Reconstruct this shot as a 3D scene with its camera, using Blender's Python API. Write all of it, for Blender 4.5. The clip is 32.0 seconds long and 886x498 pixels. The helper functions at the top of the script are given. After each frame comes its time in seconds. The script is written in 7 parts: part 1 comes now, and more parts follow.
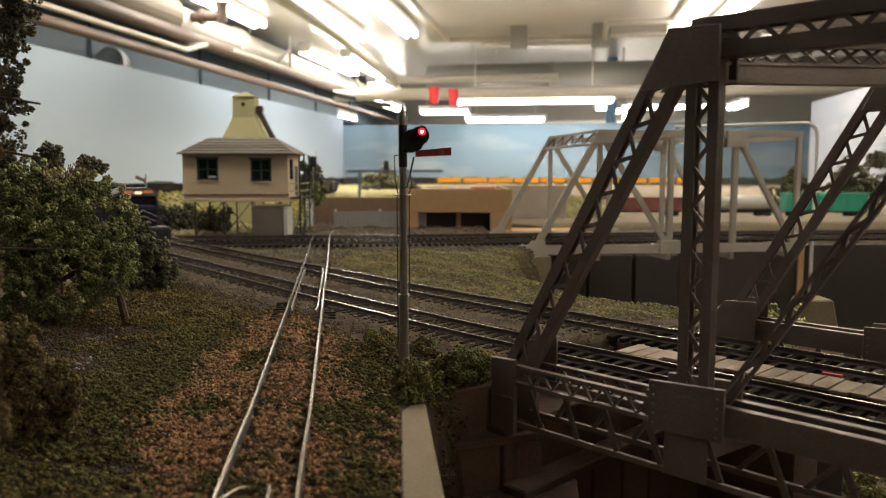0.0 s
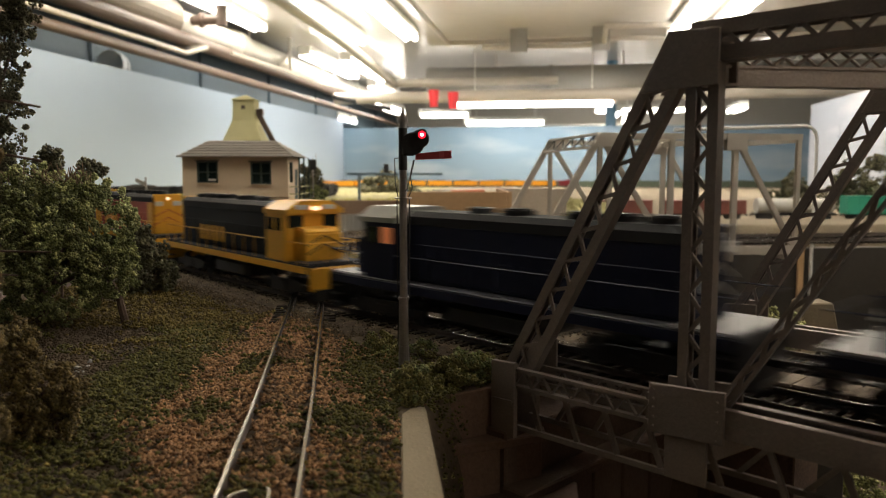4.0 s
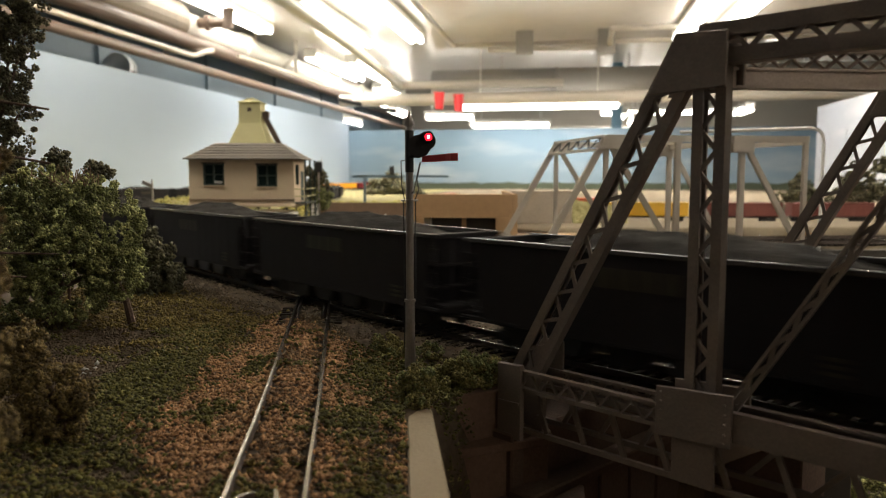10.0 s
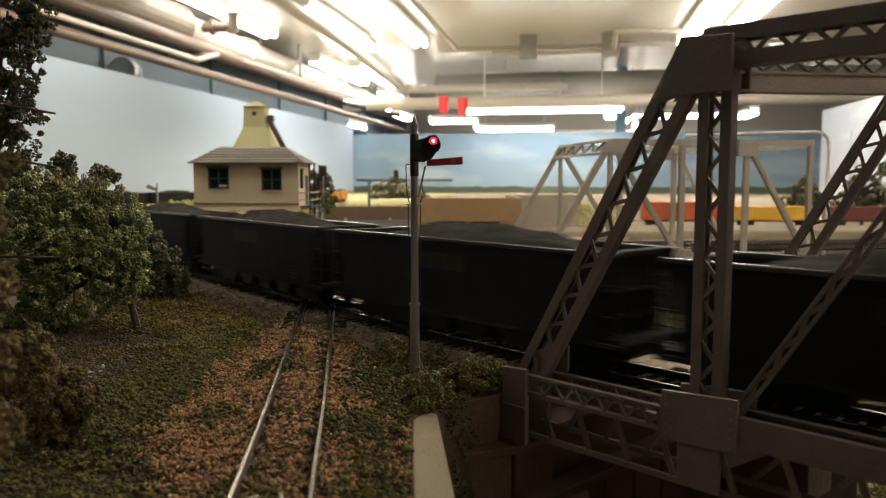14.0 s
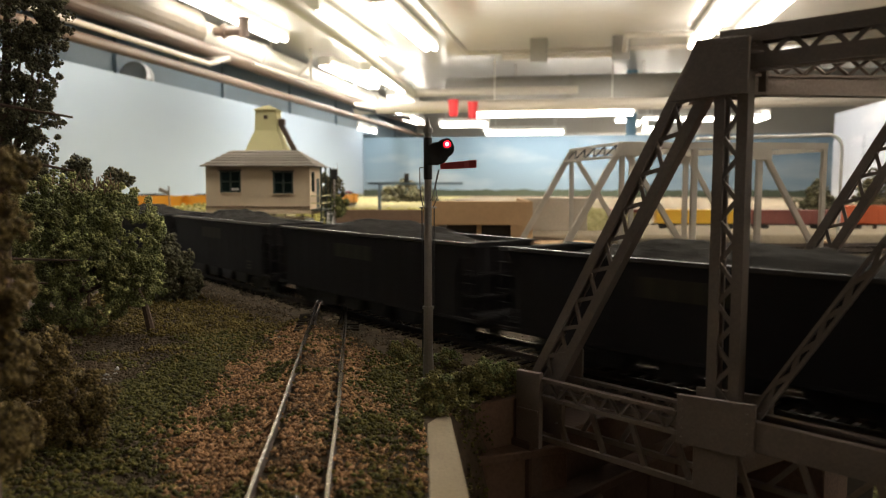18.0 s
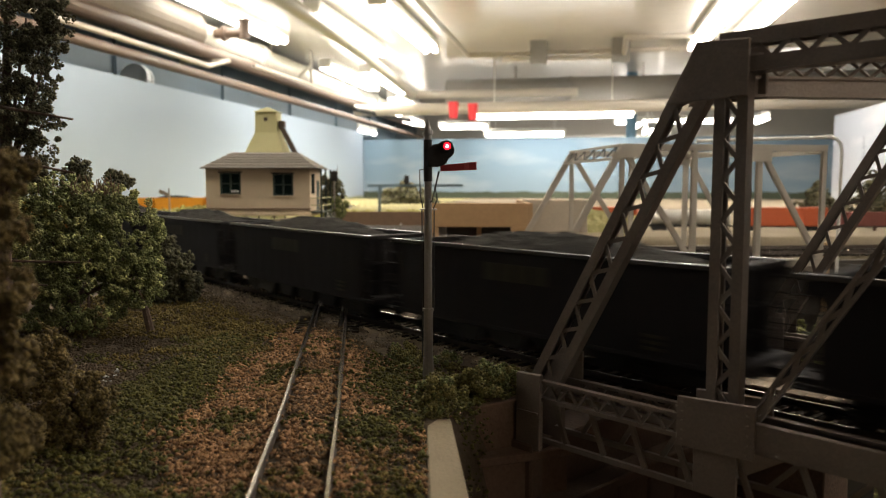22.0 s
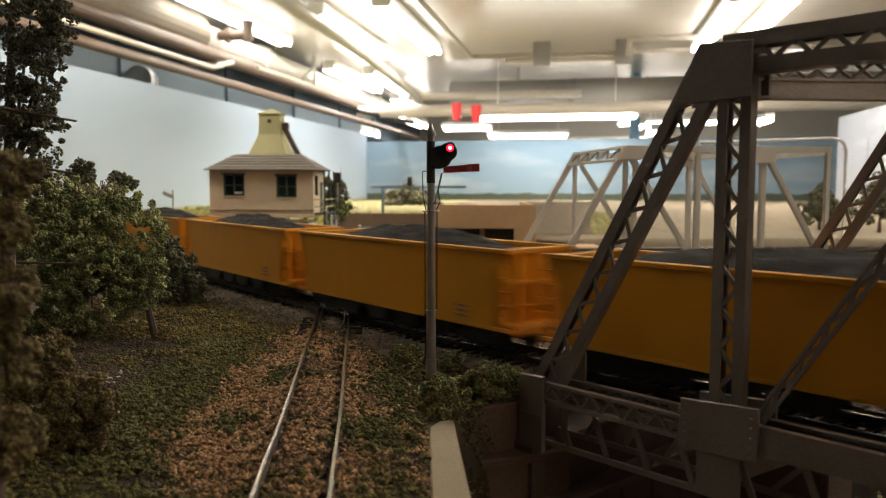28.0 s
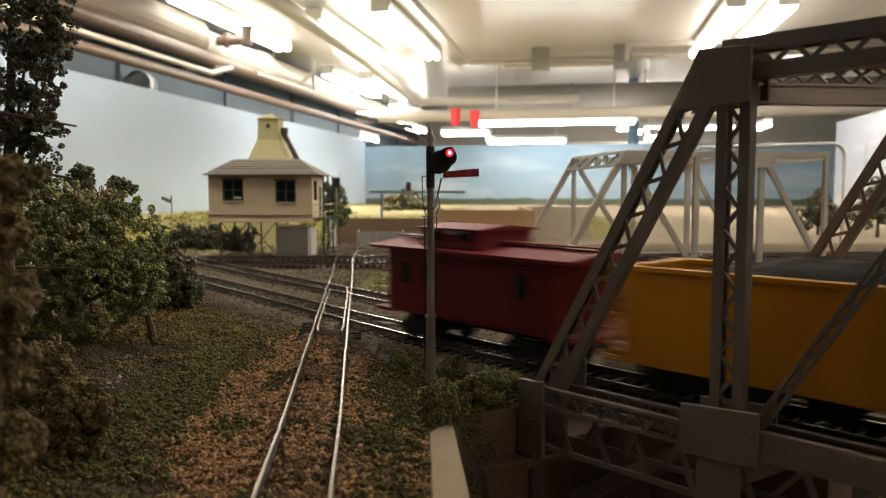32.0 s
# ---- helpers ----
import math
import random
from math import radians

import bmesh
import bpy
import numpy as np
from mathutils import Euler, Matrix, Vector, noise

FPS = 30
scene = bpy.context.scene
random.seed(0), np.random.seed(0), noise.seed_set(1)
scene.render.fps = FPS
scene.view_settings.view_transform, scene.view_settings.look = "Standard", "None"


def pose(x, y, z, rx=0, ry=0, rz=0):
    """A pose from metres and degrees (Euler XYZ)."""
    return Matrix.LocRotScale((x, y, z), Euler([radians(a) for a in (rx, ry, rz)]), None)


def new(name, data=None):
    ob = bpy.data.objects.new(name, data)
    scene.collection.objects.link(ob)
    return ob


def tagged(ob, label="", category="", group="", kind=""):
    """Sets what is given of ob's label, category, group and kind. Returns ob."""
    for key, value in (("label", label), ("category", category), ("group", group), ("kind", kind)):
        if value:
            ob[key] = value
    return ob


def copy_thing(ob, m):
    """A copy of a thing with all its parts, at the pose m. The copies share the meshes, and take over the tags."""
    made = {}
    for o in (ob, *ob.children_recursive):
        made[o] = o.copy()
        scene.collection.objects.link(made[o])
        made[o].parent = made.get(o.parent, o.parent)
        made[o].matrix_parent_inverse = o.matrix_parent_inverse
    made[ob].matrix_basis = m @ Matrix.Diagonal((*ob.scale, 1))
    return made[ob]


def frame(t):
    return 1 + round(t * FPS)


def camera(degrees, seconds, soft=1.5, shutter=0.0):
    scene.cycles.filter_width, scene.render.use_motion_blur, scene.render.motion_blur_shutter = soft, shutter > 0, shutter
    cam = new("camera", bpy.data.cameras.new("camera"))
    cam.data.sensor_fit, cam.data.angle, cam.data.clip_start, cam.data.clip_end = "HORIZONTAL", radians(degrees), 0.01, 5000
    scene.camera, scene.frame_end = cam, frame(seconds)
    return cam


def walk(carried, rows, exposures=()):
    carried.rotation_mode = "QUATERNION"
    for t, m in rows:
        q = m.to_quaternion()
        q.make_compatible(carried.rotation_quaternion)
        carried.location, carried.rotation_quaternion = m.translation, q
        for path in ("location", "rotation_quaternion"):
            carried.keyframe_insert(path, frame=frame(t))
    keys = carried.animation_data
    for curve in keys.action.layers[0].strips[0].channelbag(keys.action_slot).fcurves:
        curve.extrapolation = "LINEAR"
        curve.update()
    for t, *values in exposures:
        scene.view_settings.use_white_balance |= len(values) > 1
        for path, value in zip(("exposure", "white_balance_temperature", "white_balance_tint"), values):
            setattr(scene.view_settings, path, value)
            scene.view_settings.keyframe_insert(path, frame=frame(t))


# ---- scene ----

# The eye drifts a little to the left and tips up over the clip (turns in thousandths of a radian, shift in mm).
cam = camera(60.3, 32.0, soft=1.1, shutter=0.85)
cam.data.dof.use_dof, cam.data.dof.focus_distance, cam.data.dof.aperture_fstop = True, 0.30, 24
EYE_H, TIP, F = 0.0655, math.degrees(math.atan(140 / 1350)), 1350.0
DRIFT = [(0, 0, 0, 0), (0.5, 0, 1.6, 0), (1, -1.5, 6.2, 0), (2, 0, 3.1, 0), (3, -1.5, 4.6, 0.3), (5.5, 5.4, 5.4, 0.3), (6, 7.2, 4.6, 0),
         (7, 6.2, 4.1, 0.3), (8, 9, 4.6, 0.3), (9, 9.2, 4.8, 1.2), (9.5, 7.9, 7.7, 1.8), (10, 9.2, 9.2, 2), (10.5, 10.6, 12.1, 2),
         (11, 10.7, 12.3, 2), (12, 9.2, 11, 2.2), (13, 10.8, 15.2, 2.6), (13.5, 13.4, 16.7, 2.6), (14, 16.2, 15.9, 3.5), (14.5, 19.9, 14.2, 8.5),
         (15.5, 27.5, 16.8, 10.4), (16.5, 32, 19.7, 10.6), (17, 32.4, 20, 10.4), (18, 33.4, 21.7, 10), (19, 32.2, 23.5, 10.5), (20, 31, 25.2, 11.2),
         (21, 32.2, 26.4, 10.6), (22, 33.4, 25.2, 10), (23, 32.4, 25.1, 10.2), (24, 35.3, 26.1, 9.4), (25, 36.6, 27.3, 9),
         (26.5, 37.4, 26.6, 9.4), (27.5, 38.5, 26.8, 9.4), (28, 39.4, 28.1, 9.2), (29, 37.4, 30.7, 10), (30, 38.2, 35.1, 9.6),
         (30.5, 38.3, 38.1, 9.4), (31, 38.3, 38.7, 9.6), (31.5, 38.1, 37, 10), (32, 37, 36.8, 10.8)]
walk(cam, [(t, pose(-b * 0.285 / F, 0, EYE_H, 90 - TIP + math.degrees(q / F), 0, math.degrees(a / F))) for t, a, q, b in DRIFT],
     exposures=[(0, 0.10), (9, 0.26), (32, 0.32)])

# ---------------------------------------------------------------- light
world = bpy.data.worlds.new("room_air")
scene.world = world
world.use_nodes = True
world.node_tree.nodes["Background"].inputs[0].default_value = (0.9, 0.95, 1, 1)
world.node_tree.nodes["Background"].inputs[1].default_value = 0.02


# The room's own axes: u along the room, v across it.
AX = radians(9)


def room(u, v, z=0.0):
    return Vector((u * math.sin(AX) + v * math.cos(AX), u * math.cos(AX) - v * math.sin(AX), z))


CEIL = 0.92


def area_lamp(u, v, z, along, length, watts, warm=False):
    data = bpy.data.lights.new("tube_light", "AREA")
    data.shape, data.size, data.size_y, data.energy = "RECTANGLE", length, 0.05, watts
    data.color = (1.0, 0.80, 0.55) if warm else (1.0, 0.89, 0.75)
    ob = new("tube_light", data)
    ob.matrix_world = Matrix.Translation(room(u, v, z)) @ pose(0, 0, 0, 0, 0, math.degrees(-AX) + (90 if along else 0))
    return ob


# ---------------------------------------------------------------- materials
def mat(name, color, rough=0.7, metal=0.0, vary=0.25, scale=60.0, bump=0.15, detail=600.0, island=0.0, obrandom=0.0, emit=0.0, spec=0.5):
    m = bpy.data.materials.new(name)
    m.use_nodes = True
    nt = m.node_tree
    b = nt.nodes["Principled BSDF"]
    b.inputs["Roughness"].default_value, b.inputs["Metallic"].default_value = rough, metal
    b.inputs["Specular IOR Level"].default_value = spec
    tc = nt.nodes.new("ShaderNodeTexCoord")
    n1, n2 = nt.nodes.new("ShaderNodeTexNoise"), nt.nodes.new("ShaderNodeTexNoise")
    n1.inputs["Scale"].default_value, n1.inputs["Detail"].default_value = scale, 5
    n2.inputs["Scale"].default_value, n2.inputs["Detail"].default_value = detail, 3
    nt.links.new(tc.outputs["Object"], n1.inputs["Vector"])
    nt.links.new(tc.outputs["Object"], n2.inputs["Vector"])
    add = nt.nodes.new("ShaderNodeMath")
    add.operation = "MULTIPLY_ADD"
    add.inputs[1].default_value = 0.55
    nt.links.new(n2.outputs["Fac"], add.inputs[0])
    half = nt.nodes.new("ShaderNodeMath")
    half.operation = "MULTIPLY"
    half.inputs[1].default_value = 0.45
    nt.links.new(n1.outputs["Fac"], half.inputs[0])
    nt.links.new(half.outputs[0], add.inputs[2])
    val = add.outputs[0]
    for amount, kind, out in ((island, "ShaderNodeNewGeometry", "Random Per Island"), (obrandom, "ShaderNodeObjectInfo", "Random")):
        if amount:
            g = nt.nodes.new(kind)
            ma = nt.nodes.new("ShaderNodeMath")
            ma.operation = "MULTIPLY_ADD"
            ma.inputs[1].default_value = amount
            nt.links.new(g.outputs[out], ma.inputs[0])
            sub = nt.nodes.new("ShaderNodeMath")
            sub.operation = "SUBTRACT"
            sub.inputs[1].default_value = amount / 2
            nt.links.new(val, sub.inputs[0])
            nt.links.new(sub.outputs[0], ma.inputs[2])
            val = ma.outputs[0]
    ramp = nt.nodes.new("ShaderNodeValToRGB")
    lo = [max(0.0, c * (1 - vary)) for c in color]
    hi = [min(1.0, c * (1 + vary)) for c in color]
    ramp.color_ramp.elements[0].position, ramp.color_ramp.elements[0].color = 0.25, (*lo, 1)
    ramp.color_ramp.elements[1].position, ramp.color_ramp.elements[1].color = 0.75, (*hi, 1)
    nt.links.new(val, ramp.inputs[0])
    nt.links.new(ramp.outputs[0], b.inputs["Base Color"])
    if bump:
        bp = nt.nodes.new("ShaderNodeBump")
        bp.inputs["Strength"].default_value, bp.inputs["Distance"].default_value = bump, 0.0006
        nt.links.new(n2.outputs["Fac"], bp.inputs["Height"])
        nt.links.new(bp.outputs["Normal"], b.inputs["Normal"])
    if emit:
        b.inputs["Emission Color"].default_value = (*color, 1)
        b.inputs["Emission Strength"].default_value = emit
    return m


def painted_sky(name, top, low, land, split, haze=0.05):
    """A painted backdrop: sky with soft clouds over a band of far land. split: the height of the painted horizon."""
    m = bpy.data.materials.new(name)
    m.use_nodes = True
    nt = m.node_tree
    b = nt.nodes["Principled BSDF"]
    b.inputs["Roughness"].default_value = 0.75
    geo = nt.nodes.new("ShaderNodeNewGeometry")
    sep = nt.nodes.new("ShaderNodeSeparateXYZ")
    nt.links.new(geo.outputs["Position"], sep.inputs[0])
    up = nt.nodes.new("ShaderNodeMapRange")
    up.inputs["From Min"].default_value, up.inputs["From Max"].default_value = split, split + 0.36
    nt.links.new(sep.outputs["Z"], up.inputs["Value"])
    sky = nt.nodes.new("ShaderNodeValToRGB")
    sky.color_ramp.elements[0].color, sky.color_ramp.elements[1].color = (*low, 1), (*top, 1)
    nt.links.new(up.outputs[0], sky.inputs[0])
    stretch = nt.nodes.new("ShaderNodeMapping")
    stretch.inputs["Scale"].default_value = (1.1, 1.1, 4.5)
    nt.links.new(geo.outputs["Position"], stretch.inputs["Vector"])
    cl = nt.nodes.new("ShaderNodeTexNoise")
    cl.inputs["Scale"].default_value, cl.inputs["Detail"].default_value = 1.6, 5
    nt.links.new(stretch.outputs[0], cl.inputs["Vector"])
    cr = nt.nodes.new("ShaderNodeValToRGB")
    cr.color_ramp.elements[0].position, cr.color_ramp.elements[1].position = 0.5, 0.72
    nt.links.new(cl.outputs["Fac"], cr.inputs[0])
    mix = nt.nodes.new("ShaderNodeMix")
    mix.data_type = "RGBA"
    mix.inputs["B"].default_value = (0.82, 0.80, 0.77, 1)
    cm = nt.nodes.new("ShaderNodeMath")
    cm.operation = "MULTIPLY"
    cm.inputs[1].default_value = haze
    nt.links.new(cr.outputs[0], cm.inputs[0])
    nt.links.new(cm.outputs[0], mix.inputs["Factor"])
    nt.links.new(sky.outputs[0], mix.inputs["A"])
    edge = nt.nodes.new("ShaderNodeMath")
    edge.operation = "GREATER_THAN"
    wob = nt.nodes.new("ShaderNodeTexNoise")
    wob.inputs["Scale"].default_value = 9
    nt.links.new(geo.outputs["Position"], wob.inputs["Vector"])
    lift = nt.nodes.new("ShaderNodeMath")
    lift.operation = "MULTIPLY_ADD"
    lift.inputs[1].default_value, lift.inputs[2].default_value = 0.03, split - 0.015
    nt.links.new(wob.outputs["Fac"], lift.inputs[0])
    nt.links.new(sep.outputs["Z"], edge.inputs[0])
    nt.links.new(lift.outputs[0], edge.inputs[1])
    mix2 = nt.nodes.new("ShaderNodeMix")
    mix2.data_type = "RGBA"
    mix2.inputs["A"].default_value = (*land, 1)
    nt.links.new(edge.outputs[0], mix2.inputs["Factor"])
    nt.links.new(mix.outputs["Result"], mix2.inputs["B"])
    nt.links.new(mix2.outputs["Result"], b.inputs["Base Color"])
    return m


